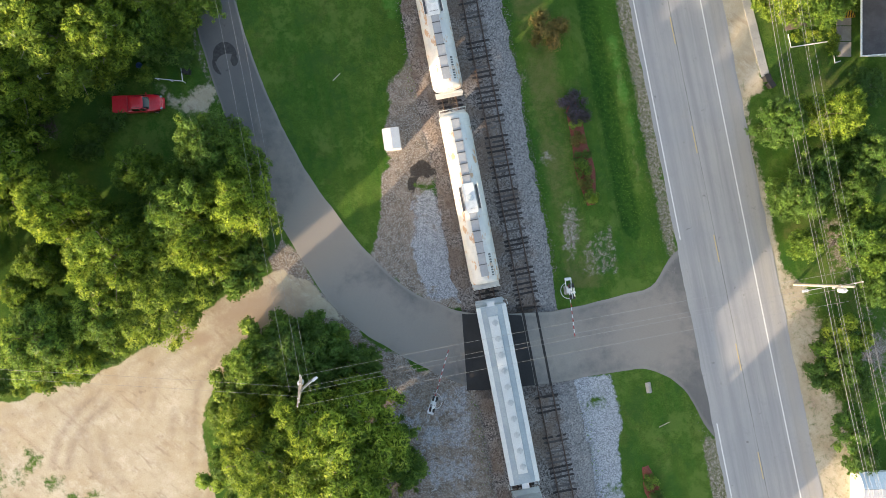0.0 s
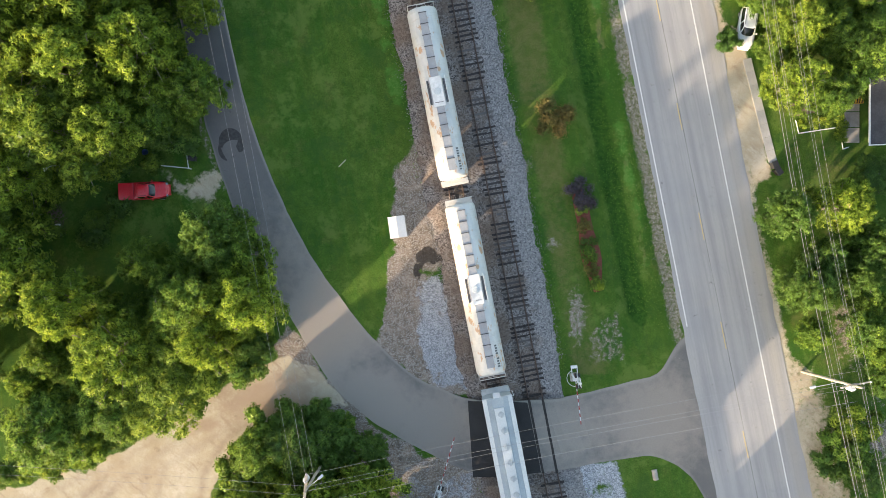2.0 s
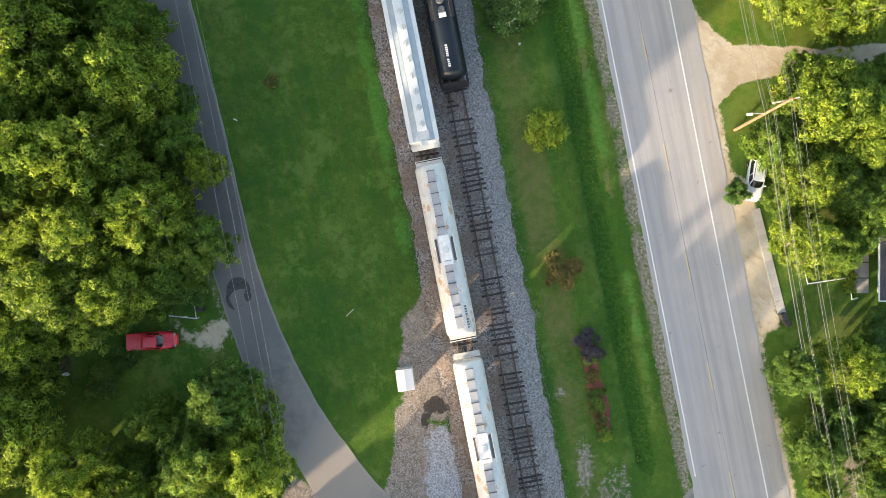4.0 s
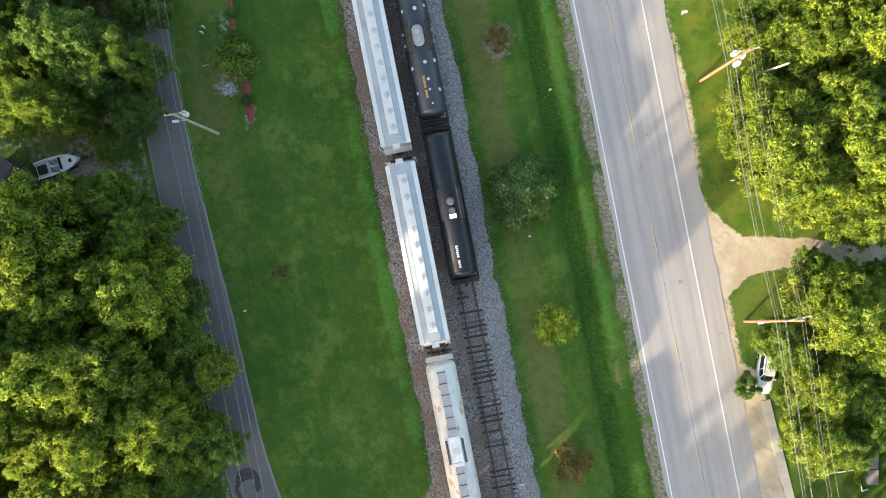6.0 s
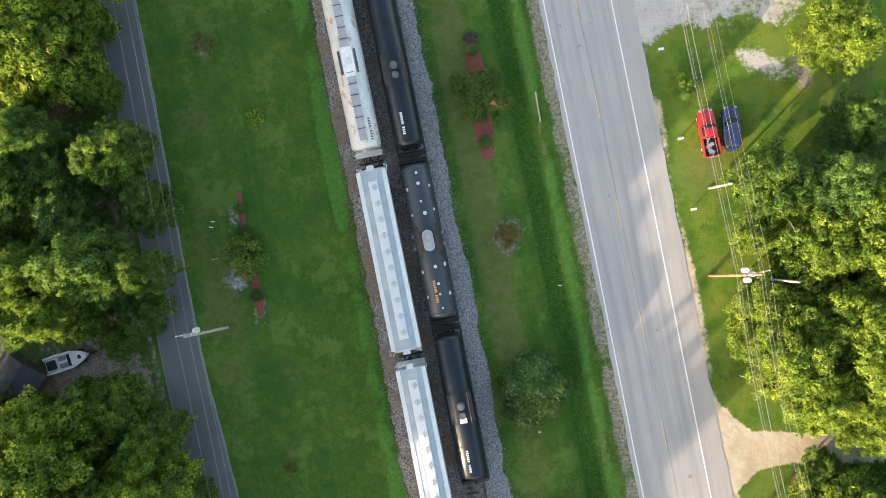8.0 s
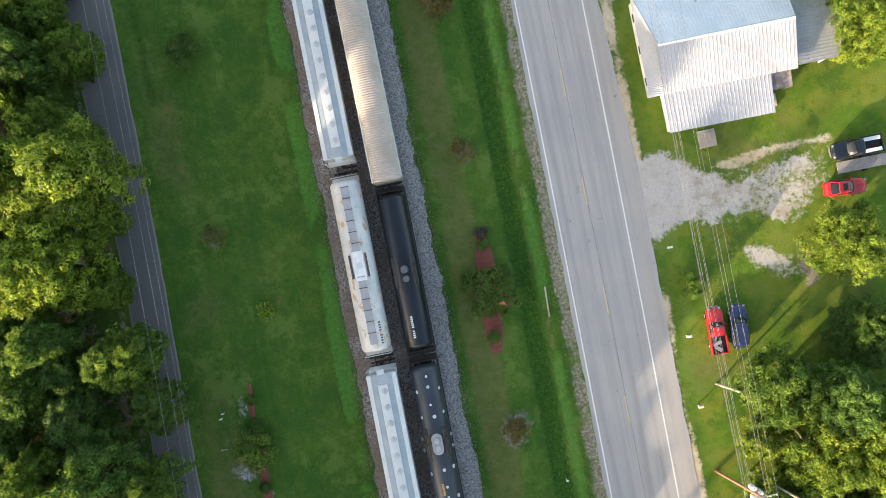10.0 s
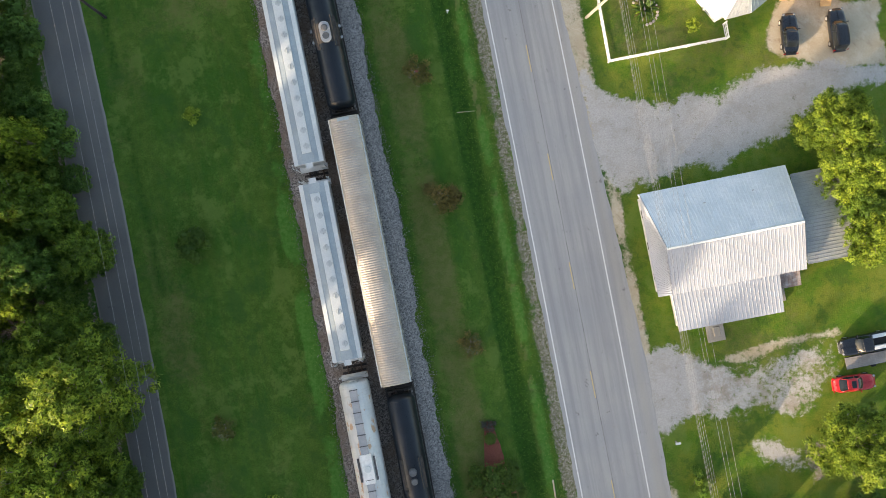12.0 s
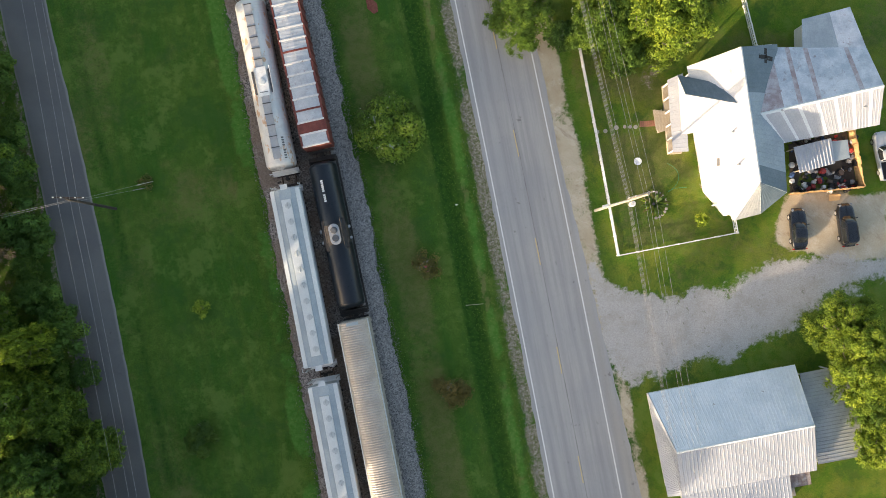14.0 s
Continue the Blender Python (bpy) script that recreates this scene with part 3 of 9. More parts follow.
def asphalt(name, a, b, tracks, wear=0.5, streak=0.5, stain=(0.05, 0.05, 0.05), tint=(0.24, 0.21, 0.17)):
    """Weathered asphalt: aggregate, streaks along the lanes, patches, cracks and the darker wheel tracks given across."""
    n = Nodes(name)
    p = n.where()
    u = n.attr("across")
    lanes = n.stretch(p, (1.0, 0.035, 1.0), -11.5)
    c = n.mix(n.span(n.noise(p, 0.12, 5, 0.6), 0.35, 0.65), a, b)
    c = n.mix(n.span(n.noise(lanes, 1.6, 4, 0.65), 0.42, 0.68, 0.0, streak), c, tuple(0.72 * v for v in a))
    for at, width, amount, col in tracks:
        d = n.calc("ABSOLUTE", n.calc("SUBTRACT", u, at))
        c = n.mix(n.calc("MULTIPLY", n.span(d, 0.0, width, 1.0, 0.0), amount), c, col)
    c = n.mix(n.span(n.noise(p, 0.45, 7, 0.7), 0.57, 0.70, 0.0, wear), c, tint)
    c = n.mix(n.span(n.noise(p, 0.9, 6, 0.7), 0.63, 0.70, 0.0, 0.5), c, stain)
    crack = n.node("ShaderNodeTexVoronoi", Scale=0.22)
    crack.feature = "DISTANCE_TO_EDGE"
    warped = n.node("ShaderNodeVectorMath")
    warped.operation = "ADD"
    wob = n.node("ShaderNodeTexNoise", Scale=0.8, Detail=5.0)
    n.link(p, wob.inputs["Vector"])
    n.link(p, warped.inputs[0])
    n.link(wob.outputs["Color"], warped.inputs[1])
    n.link(warped.outputs[0], crack.inputs["Vector"])
    c = n.mix(n.span(crack.outputs["Distance"], 0.001, 0.004, 0.16, 0.0), c, tuple(0.4 * v for v in a))
    # tracked-in dust together with painted sunlight on the lower road
    dust_sun_fac = n.calc("ADD", n.attr("dust_sun"), n.calc("MULTIPLY", n.calc("SUBTRACT", n.noise(p, 0.8, 7, 0.7), 0.5), 0.9))
    c = n.mix(n.span(dust_sun_fac, 0.2, 0.9, 0.0, 0.8), c, (0.345, 0.305, 0.262))
    g = n.noise(p, 28.0, 3, 0.8)
    c = n.mix(n.span(g, 0.3, 0.75, 0.0, 0.35), c, tuple(0.5 * v for v in a))
    return n.done(c, n.span(g, 0.2, 0.8, 0.78, 0.95), 0, g, 0.3, 0.01, 0.3)


def crossing_rise(x, y):
    mid = 0.5 * (curve(TRACK_W, y) + curve(TRACK_E, y))
    near = np.clip((y + 24) / 3, 0, 1) * np.clip((8 - y) / 3, 0, 1)
    d = np.clip((7.5 - np.abs(x - mid)) / 4.5, 0, 1)
    return 0.55 * d * d * (3 - 2 * d) * near


hw_mat = asphalt("highway_asphalt", (0.345, 0.345, 0.348), (0.395, 0.385, 0.372),
                 [(0.13, 0.05, 0.35, (0.245, 0.248, 0.256)), (0.29, 0.05, 0.3, (0.245, 0.248, 0.256)), (0.49, 0.05, 0.3, (0.245, 0.248, 0.256)), (0.66, 0.05, 0.35, (0.245, 0.248, 0.256)),
                  (0.90, 0.09, 0.5, (0.37, 0.345, 0.30))], 0.30, tint=(0.39, 0.36, 0.315))
YS = list(range(-60, 231, 10))
highway = ribbon("highway", [(curve(HW_LEFT, y) - 0.5, y) for y in YS], [(curve(HW_RIGHT, y) + float(np.interp(y, (100, 124, 138), (2.4, 1.4, 0.75))), y) for y in YS], 0.045, hw_mat, 14, 0.8, 0.13)
tagged(highway, "weathered grey asphalt two-lane highway with wheel tracks", "road", kind="structure")
side_mat = asphalt("side_road_asphalt", (0.128, 0.125, 0.124), (0.162, 0.156, 0.148), [(0.5, 0.2, 0.25, (0.115, 0.115, 0.118)), (0.985, 0.05, 0.75, (0.30, 0.285, 0.255)), (0.015, 0.04, 0.6, (0.24, 0.225, 0.20))], 0.3, 0.0, tint=(0.20, 0.185, 0.165))
side_road = ribbon("road", ROAD_W, ROAD_E, 0.03, side_mat, 12, 0.8, 0.08, crossing_rise)
co = np.array([v.co[:2] for v in side_road.data.vertices])
# dusty spots, widened over bend and crossing to colour in the sunlight
dust_sun = np.maximum.reduce([np.clip(1.25 - np.hypot((co[:, 0] - x) / rx, (co[:, 1] - y) / ry), 0, 1) * k
                          for x, y, rx, ry, k in ((-16.0, -1.5, 7.5, 7.0, 1.4), (-12.0, 3.0, 9, 10, 1.1), (-17.5, 8.0, 8, 10, 0.7), (-9.0, -8.0, 7, 6, 1.2), (-2.0, -10.0, 8, 6, 1.0), (13, -10.5, 9, 7, 0.85), (22, -9.5, 9, 8, 0.95))])
at = side_road.data.attributes.new("dust_sun", "FLOAT", "POINT")
at.data.foreach_set("value", dust_sun.astype(np.float32))
tagged(side_road, "narrow grey asphalt side road bending to a level crossing", "road", kind="structure")


def paint(name, a, b, rag=0.6):
    n = Nodes(name)
    p = n.where()
    g = n.noise(p, 5.0, 5, 0.75)
    return n.done(n.mix(n.span(g, 0.52, 0.66, 0.0, rag), a, b), 0.7, 0, g, 0.1, 0.005)


white_paint, yellow_paint = paint("white_road_paint", (0.66, 0.66, 0.64), (0.30, 0.29, 0.28)), paint("yellow_road_paint", (0.56, 0.42, 0.19), (0.36, 0.32, 0.26), 0.5)
for c, ranges in ((HW_LEFT, ((-60, -19.5), (0.6, 230))), (HW_RIGHT, ((-60, 230),))):
    for y0, y1 in ranges:
        ys = np.linspace(y0, y1, max(3, int((y1 - y0) / 6)))
        line = ribbon("edge_line", [(curve(c, y) - 0.07, y) for y in ys], [(curve(c, y) + 0.07, y) for y in ys], 0.053, white_paint, 1, 2.0)
        line.parent = highway
dash = Geo().box(-0.055, 0.055, -1.5, 1.5, -0.02, 0.0)
dash_mesh = dash.mesh("centre_dash")
for k in range(-4, 19):
    part("centre_dash", dash_mesh, yellow_paint, highway, at=along(HW_MID, -0.35 + 11.89 * k, 0.054))
joint_mat = worn("open_paving_joint", (0.17, 0.168, 0.165), (0.27, 0.262, 0.252), 0.8, 14, 0.9, world_space=True)
joint = ribbon("paving_joint", [(curve(HW_MID, y) + 0.10, y) for y in YS], [(curve(HW_MID, y) + 0.165, y) for y in YS], 0.0495, joint_mat, 1, 1.0, 0.03)
joint.parent = highway
# fresh black patch on the crossing
patch_mat = worn("fresh_asphalt", (0.020, 0.020, 0.021), (0.030, 0.030, 0.031), 0.5, 30, 0.8, world_space=True)
patch = ribbon("asphalt_patch", [(1.7, -7.5), (5.0, -7.5), (8.2, -7.6)], [(2.3, -15.9), (6, -15.6), (9.7, -15.2)], 0.036, patch_mat, 6, 0.6, 0.12, crossing_rise)
tagged(patch, "fresh black asphalt patch")
patch.parent = side_road

# the rails' dark flangeways through the crossing
FLANGE = worn("flangeway_rubber", (0.022, 0.020, 0.020), (0.045, 0.038, 0.034), 1.2, 20, 0.85, world_space=True)
for c, y0, y1 in ((TRACK_E, -15.3, -7.3), (TRACK_W, -15.8, -7.5)):
    for side in (-0.755, 0.755):
        ys = np.linspace(y0, y1, 9)
        flange = ribbon("flangeway", [(curve(c, y) + side - 0.15, y) for y in ys], [(curve(c, y) + side + 0.12, y) for y in ys], 0.042, FLANGE, 2, 0.6, 0.02, crossing_rise)
        flange.parent = side_road

# dark curved skid mark on the side road
skid = Geo()
for r0, r1, a0, a1 in ((0.62, 1.75, 15, 175), (1.15, 1.6, 160, 235), (0.45, 1.3, -40, 30)):
    k = 14
    ring = []
    for i in range(k + 1):
        a = radians(a0 + (a1 - a0) * i / k)
        e = math.sin(math.pi * (0.08 + 0.84 * i / k))
        m0, h = (r0 + r1) / 2, (r1 - r0) / 2 * e
        ring.append([(m0 * math.cos(a) - h * math.cos(a), 1.2 * (m0 - h) * math.sin(a), 0), ((m0 + h) * math.cos(a), 1.2 * (m0 + h) * math.sin(a), 0)])
    skid.loft(ring, caps=False, closed=False)
n = Nodes("skid_rubber")
p = n.where()
g = n.noise(p, 3.0, 6, 0.7)
SKID = n.done(n.mix(n.span(g, 0.35, 0.65), (0.034, 0.033, 0.033), (0.062, 0.060, 0.059)), 0.85, 0, g, 0.1, 0.005)
part("skid_mark", skid, SKID, side_road, "dark curved skid mark", at=pose(-24.1, 20.2, 0.036, 0, 0, 10))

# ---- ballast and tracks ----
n = Nodes("ballast_stone")
p = n.where()
cell = n.node("ShaderNodeSeparateColor")
n.link(n.cells(p, 8.5), cell.inputs[0])
u = n.attr("across")
fresh = n.span(n.calc("ADD", u, n.calc("MULTIPLY", n.noise(p, 0.5, 5), 0.35)), 0.86, 1.02)
c = n.mix(cell.outputs[0], (0.052, 0.047, 0.045), (0.340, 0.312, 0.292))
c = n.mix(n.calc("MULTIPLY", n.calc("SUBTRACT", 1.0, fresh), n.span(n.noise(p, 0.3, 5), 0.38, 0.62, 0.0, 0.7)), c, (0.165, 0.118, 0.088))
c = n.mix(n.calc("MULTIPLY", fresh, 0.30), c, n.mix(cell.outputs[1], (0.15, 0.155, 0.165), (0.43, 0.44, 0.455)))
BALLAST = n.done(c, 0.95, 0, cell.outputs[2], 0.8, 0.05, 0.2)
rows_y = np.arange(-50, 200, 0.24)
us = np.linspace(0, 1, 40)
wv = curve(TRACK_W, rows_y) - 3.5 + 0.35 * rough_noise(rows_y, 0 * rows_y, 3.0, 51) + 0.26 * rough_noise(rows_y, 0 * rows_y, 0.9, 54) + 0.16 * np.sin(37.7 * rows_y) * rough_noise(rows_y, 0 * rows_y, 0.5, 57)
ev = curve(TRACK_E, rows_y) + 3.7 + 0.35 * rough_noise(rows_y, 0 * rows_y, 3.0, 52) + 0.26 * rough_noise(rows_y, 0 * rows_y, 0.9, 55) + 0.16 * np.sin(41.3 * rows_y) * rough_noise(rows_y, 0 * rows_y, 0.5, 58)
BX = wv[:, None] * (1 - us) + ev[:, None] * us
BY = np.repeat(rows_y[:, None], 40, 1)
edge = np.minimum(us, 1 - us)[None, :] * (ev - wv)[:, None]
BZ = 0.445 * np.clip(edge / 1.5, 0, 1) - 0.06 + 0.045 * rough_noise(BX, BY, 1.1, 53) + 0.04 * rough_noise(BX, BY, 0.45, 56)
BZ = np.where((BY > -16.5) & (BY < -6.6), np.minimum(BZ, 0.1), BZ)
bed = bpy.data.meshes.new("ballast")
ids = np.arange(BX.size).reshape(BX.shape)
bed.from_pydata(np.stack([BX, BY, BZ], -1).reshape(-1, 3).tolist(), [], np.stack([ids[:-1, :-1], ids[:-1, 1:], ids[1:, 1:], ids[1:, :-1]], -1).reshape(-1, 4).tolist())
bed.shade_smooth()
at = bed.attributes.new("across", "FLOAT", "POINT")
at.data.foreach_set("value", np.tile(us, len(rows_y)).astype(np.float32))
bed.materials.append(BALLAST)
ballast = tagged(new("ballast", bed), "grey crushed stone ballast under both tracks", "ballast", kind="structure")

RAIL_TOP = 0.585
n = Nodes("tie_wood")
p = n.local()
r = n.rand()
c = n.ramp(r, (0.0, (0.016, 0.013, 0.013)), (0.55, (0.030, 0.025, 0.024)), (0.72, (0.075, 0.066, 0.062)), (1.0, (0.15, 0.138, 0.130)))
g = n.noise(n.stretch(p, (1, 12, 4)), 3.0, 5)
c = n.mix(n.span(g, 0.35, 0.7, 0.0, 0.55), c, (0.09, 0.078, 0.07))
TIE = n.done(c, 0.9, 0, g, 0.4, 0.01)
RAIL = worn("rusty_rail", (0.085, 0.054, 0.042), (0.125, 0.085, 0.068), 2.0, 30, 0.7, 0.2)
tie_mesh = Geo().box(-1.3, 1.3, -0.115, 0.115, -0.16, 0.0, r=0.015).mesh("tie")
tie_mesh.materials.append(TIE)
for c, name, parts_to in ((TRACK_E, "track_east", 48.0), (TRACK_W, "track_west", -99.0)):
    track = thing("railway_track", "railway track with rusty rails on dark wooden ties", "railway track", kind="structure")
    for side in (-0.755, 0.755):
        geo, ring = Geo(), []
        for y in np.arange(-50, 200.1, 2.0):
            m = along(c, float(y))
            ring.append([tuple(m @ Vector((side + dx, 0, RAIL_TOP + dz))) for dx, dz in ((-0.07, -0.16), (0.07, -0.16), (0.05, -0.13), (0.02, -0.12), (0.02, -0.05), (0.04, -0.03), (0.035, 0), (-0.035, 0), (-0.04, -0.03), (-0.02, -0.05), (-0.02, -0.12), (-0.05, -0.13))])
        geo.loft(ring)
        part("rail", geo, RAIL, track)
    rest = Geo()
    rng = random.Random(7)
    y = -49.0
    while y < 198:
        y += 0.54 + rng.uniform(-0.05, 0.05)
        if -16.0 < y < -7.0:
            continue
        m = along(c, y, RAIL_TOP - 0.165 - rng.choice((0, 0, 0, 0.025, 0.05, 0.075))) @ pose(rng.uniform(-0.08, 0.08), 0, 0, 0, 0, rng.uniform(-1.5, 1.5))
        if y < parts_to and y > -32:
            part("tie", tie_mesh, None, track, at=m)
        else:
            rest.box(-1.3, 1.3, -0.115, 0.115, -0.16, 0.0, m=m)
    tagged(part("ties", rest, TIE, track), kind="stuff")


# ---- trees ----
def leaf_material(name, a, b, c, glow=0.35):
    n = Nodes(name)
    r, o = n.attr("tone"), n.rand()
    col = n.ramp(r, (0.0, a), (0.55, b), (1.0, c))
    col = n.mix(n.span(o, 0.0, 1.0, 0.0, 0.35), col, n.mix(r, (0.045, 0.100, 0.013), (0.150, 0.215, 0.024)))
    n.done(col, 0.55, 0, spec=0.3)
    back = n.node("ShaderNodeBsdfTranslucent")
    n.link(n.mix(0.5, col, (0.30, 0.40, 0.060)), back.inputs["Color"])
    mixer = n.node("ShaderNodeMixShader", Fac=glow)
    n.link(n.bsdf.outputs[0], mixer.inputs[1])
    n.link(back.outputs[0], mixer.inputs[2])
    n.link(mixer.outputs[0], n.t.nodes["Material Output"].inputs["Surface"])
    return n.mat


BARK = worn("bark", (0.19, 0.16, 0.13), (0.38, 0.34, 0.28), 2.0, 14, 0.9, bump=0.5)
LEAF = {
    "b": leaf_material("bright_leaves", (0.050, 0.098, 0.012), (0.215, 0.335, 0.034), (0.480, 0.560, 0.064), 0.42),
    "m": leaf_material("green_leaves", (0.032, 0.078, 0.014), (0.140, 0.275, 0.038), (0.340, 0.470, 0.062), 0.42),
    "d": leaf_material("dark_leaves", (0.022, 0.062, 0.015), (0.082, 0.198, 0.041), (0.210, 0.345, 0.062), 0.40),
}
LEAF["l"] = LEAF["m"]


def leaves(rng, centres, radii, count, size, flat=0.75, up=0.25, tones=None):
    """Pointed leaves over the outer skins of many clumps; each clump has a tone of its own."""
    many = int(count * 2.2)
    k = rng.choice(len(centres), many, p=radii ** 2 / (radii ** 2).sum())
    d = rng.normal(size=(many, 3))
    d[:, 2] += 0.35
    d /= np.linalg.norm(d, axis=1)[:, None]
    pos = centres[k] + d * (radii[k] * rng.uniform(0.66, 1.18, many))[:, None] * np.array([1, 1, flat])
    hidden = np.zeros(many, bool)
    for c, r in zip(centres, radii):
        hidden |= (np.abs(pos - c).max(1) < r) & ((((pos - c) / np.array([1, 1, flat])) ** 2).sum(1) < (0.62 * r) ** 2)
    keep = np.flatnonzero(~hidden & ((d[:, 2] > -0.25) | (rng.random(many) < 0.3)))[:count]
    k, d, pos = k[keep], d[keep], pos[keep]
    count = len(keep)
    nor = d + rng.normal(size=(count, 3)) * 0.5
    nor[:, 2] += up * 0.4
    nor /= np.linalg.norm(nor, axis=1)[:, None]
    t = np.cross(nor, rng.normal(size=(count, 3)))
    t /= np.linalg.norm(t, axis=1)[:, None]
    b = np.cross(nor, t)
    s = (size * rng.uniform(0.6, 1.35, count))[:, None]
    bend = nor * s * rng.uniform(-0.25, 0.25, count)[:, None]
    v = np.stack([pos - t * s * 0.62 + b * s * 0.36, pos - t * s * 0.62 - b * s * 0.36, pos + t * s * 0.75 + bend], 1).reshape(-1, 3)
    tones = 0.75 * rng.random(len(centres)) if tones is None else tones
    # leaves facing up are toned lighter, painting in light from above
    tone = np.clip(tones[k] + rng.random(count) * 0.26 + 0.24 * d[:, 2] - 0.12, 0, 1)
    # inner leaves fill each clump; the darkest tone paints in the crown's shade
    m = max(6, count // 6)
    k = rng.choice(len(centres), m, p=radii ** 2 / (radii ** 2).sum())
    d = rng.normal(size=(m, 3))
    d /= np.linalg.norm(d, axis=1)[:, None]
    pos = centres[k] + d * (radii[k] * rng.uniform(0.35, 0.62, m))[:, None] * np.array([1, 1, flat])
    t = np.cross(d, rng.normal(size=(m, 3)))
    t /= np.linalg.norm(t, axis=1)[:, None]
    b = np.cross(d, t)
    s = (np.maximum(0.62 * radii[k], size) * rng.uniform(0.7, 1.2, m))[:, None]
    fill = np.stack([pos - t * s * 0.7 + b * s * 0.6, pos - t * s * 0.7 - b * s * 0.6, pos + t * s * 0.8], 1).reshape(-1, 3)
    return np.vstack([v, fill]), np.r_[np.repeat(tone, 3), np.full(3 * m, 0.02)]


def leaf_mesh(name, made, material, corners=3):
    v, tone = made
    me = bpy.data.meshes.new(name)
    me.from_pydata(v.tolist(), [], np.arange(len(v)).reshape(-1, corners).tolist())
    at = me.attributes.new("tone", "FLOAT", "POINT")
    at.data.foreach_set("value", np.ascontiguousarray(tone, np.float32))
    me.materials.append(material)
    return me


def make_tree(kind, seed, per=20, count=24000, size=0.175):
    """A broadleaf tree of crown radius 5 and height 11 at the origin: boughs round the stem, each a dome of leaf clumps."""
    rng = np.random.default_rng(seed)
    cs, rs, tones = [], [], []
    boughs = 25
    for i in range(boughs):
        u = (i + 0.5) / boughs
        z = 9.1 - 6.9 * u ** 0.85 + rng.normal() * 0.35
        out = 2.95 * math.sin(math.pi * min(0.5, 0.09 + 0.62 * u)) * rng.uniform(0.72, 1.12)
        a = 2.39996 * i + rng.normal() * 0.3
        mid = np.array([out * math.cos(a), out * math.sin(a), z])
        R = rng.uniform(1.15, 1.85)
        bough_tone = rng.uniform(0, 1)
        for k in range(int(per * R * R / 2.2) + 4):
            d = rng.normal(size=3) + 0.55 * np.array([math.cos(a), math.sin(a), 0.9])
            d /= np.linalg.norm(d)
            cs.append(mid + d * R * rng.uniform(0.45, 1.20) * np.array([1, 1, 0.72]) + rng.normal(size=3) * 0.16)
            rs.append(rng.choice((0.24, 0.32, 0.42, 0.56)) * rng.uniform(0.85, 1.2))
            tones.append(0.12 * bough_tone + 0.62 * rng.random())
    for k in range(16):
        cs.append(rng.normal(size=3) * np.array([1.1, 1.1, 1.8]) + np.array([0, 0, 5.2]))
        rs.append(rng.uniform(0.7, 1.1))
        tones.append(0.25)
    cs, rs = np.array(cs), np.array(rs)
    top = thing("tree", "tall leafy broadleaf tree with a full summer crown", "tree")
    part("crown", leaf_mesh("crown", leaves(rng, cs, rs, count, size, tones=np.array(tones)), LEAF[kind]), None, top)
    wood = Geo()
    wood.tube((0, 0, -0.3), (0.1, 0.1, 3.2), 0.34, 0.25, 9).tube((0.1, 0.1, 3.1), (0.0, 0.2, 7.6), 0.25, 0.09, 8)
    for i in range(14):
        c = cs[i * len(cs) // 14]
        z = 2.2 + 0.33 * i
        mid = (0.5 * c[0], 0.5 * c[1], 0.5 * (z + c[2]) - 0.2)
        wood.tube((0.05, 0.1, z), mid, 0.10, 0.06, 6).tube(mid, tuple(c), 0.06, 0.015, 6)
    part("trunk", wood, BARK, top)
    twigs = Geo()
    for i in rng.choice(len(cs), 26, replace=False):
        c, out = cs[i], rng.normal(size=3) * np.array([1, 1, 0.4])
        c1 = c + out / np.linalg.norm(out) * rs[i] * 1.35 + np.array([0, 0, 0.75 * rs[i]])
        twigs.tube(tuple(c * np.array([0.75, 0.75, 0.9])), tuple(c + (0, 0, 0.3)), 0.05, 0.035, 5).tube(tuple(c + (0, 0, 0.3)), tuple(c1), 0.035, 0.012, 4)
    tagged(part("branchwork", twigs, BARK, top), kind="stuff")
    return top


def make_shrub(kind, seed, label, clumps=26, count=3600, size=0.19, name="shrub", spread=1.0):
    """A low shrub of radius 2.5 and height 3."""
    rng = np.random.default_rng(seed)
    a = rng.uniform(0, 2 * math.pi, clumps)
    q = 1.9 * np.sqrt(rng.uniform(0, 1, clumps))
    cs = np.stack([q * np.cos(a), q * np.sin(a), (0.5 + 1.9 * rng.uniform(0.2, 1, clumps) * (1.1 - 0.12 * q * q * spread)).clip(0.35, 2.6)], -1)
    rs = rng.uniform(0.35, 0.75, clumps)
    top = thing(name, label, "shrub")
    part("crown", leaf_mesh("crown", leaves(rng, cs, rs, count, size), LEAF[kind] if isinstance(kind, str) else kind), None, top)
    wood = Geo()
    for i in range(8):
        wood.tube((0.1 * math.cos(i), 0.1 * math.sin(i), -0.1), tuple(cs[i]), 0.05, 0.012, 5)
    part("stem", wood, BARK, top)
    return top


proto = {"b": [make_tree("b", 1), make_tree("b", 2), make_tree("b", 3)], "m": [make_tree("m", 4), make_tree("m", 5), make_tree("m", 6)],
         "d": [make_tree("d", 7), make_tree("d", 8)], "l": [make_shrub("m", 9, "dense wild green shrub at the wood's edge"), make_shrub("b", 10, "dense wild green shrub at the wood's edge"), make_shrub("d", 11, "dense wild green shrub at the wood's edge"), make_shrub("d", 12, "dense wild green shrub at the wood's edge")]}
used = set()
TINT = {"b": "yellow-green", "m": "mid-green", "d": "dark green"}


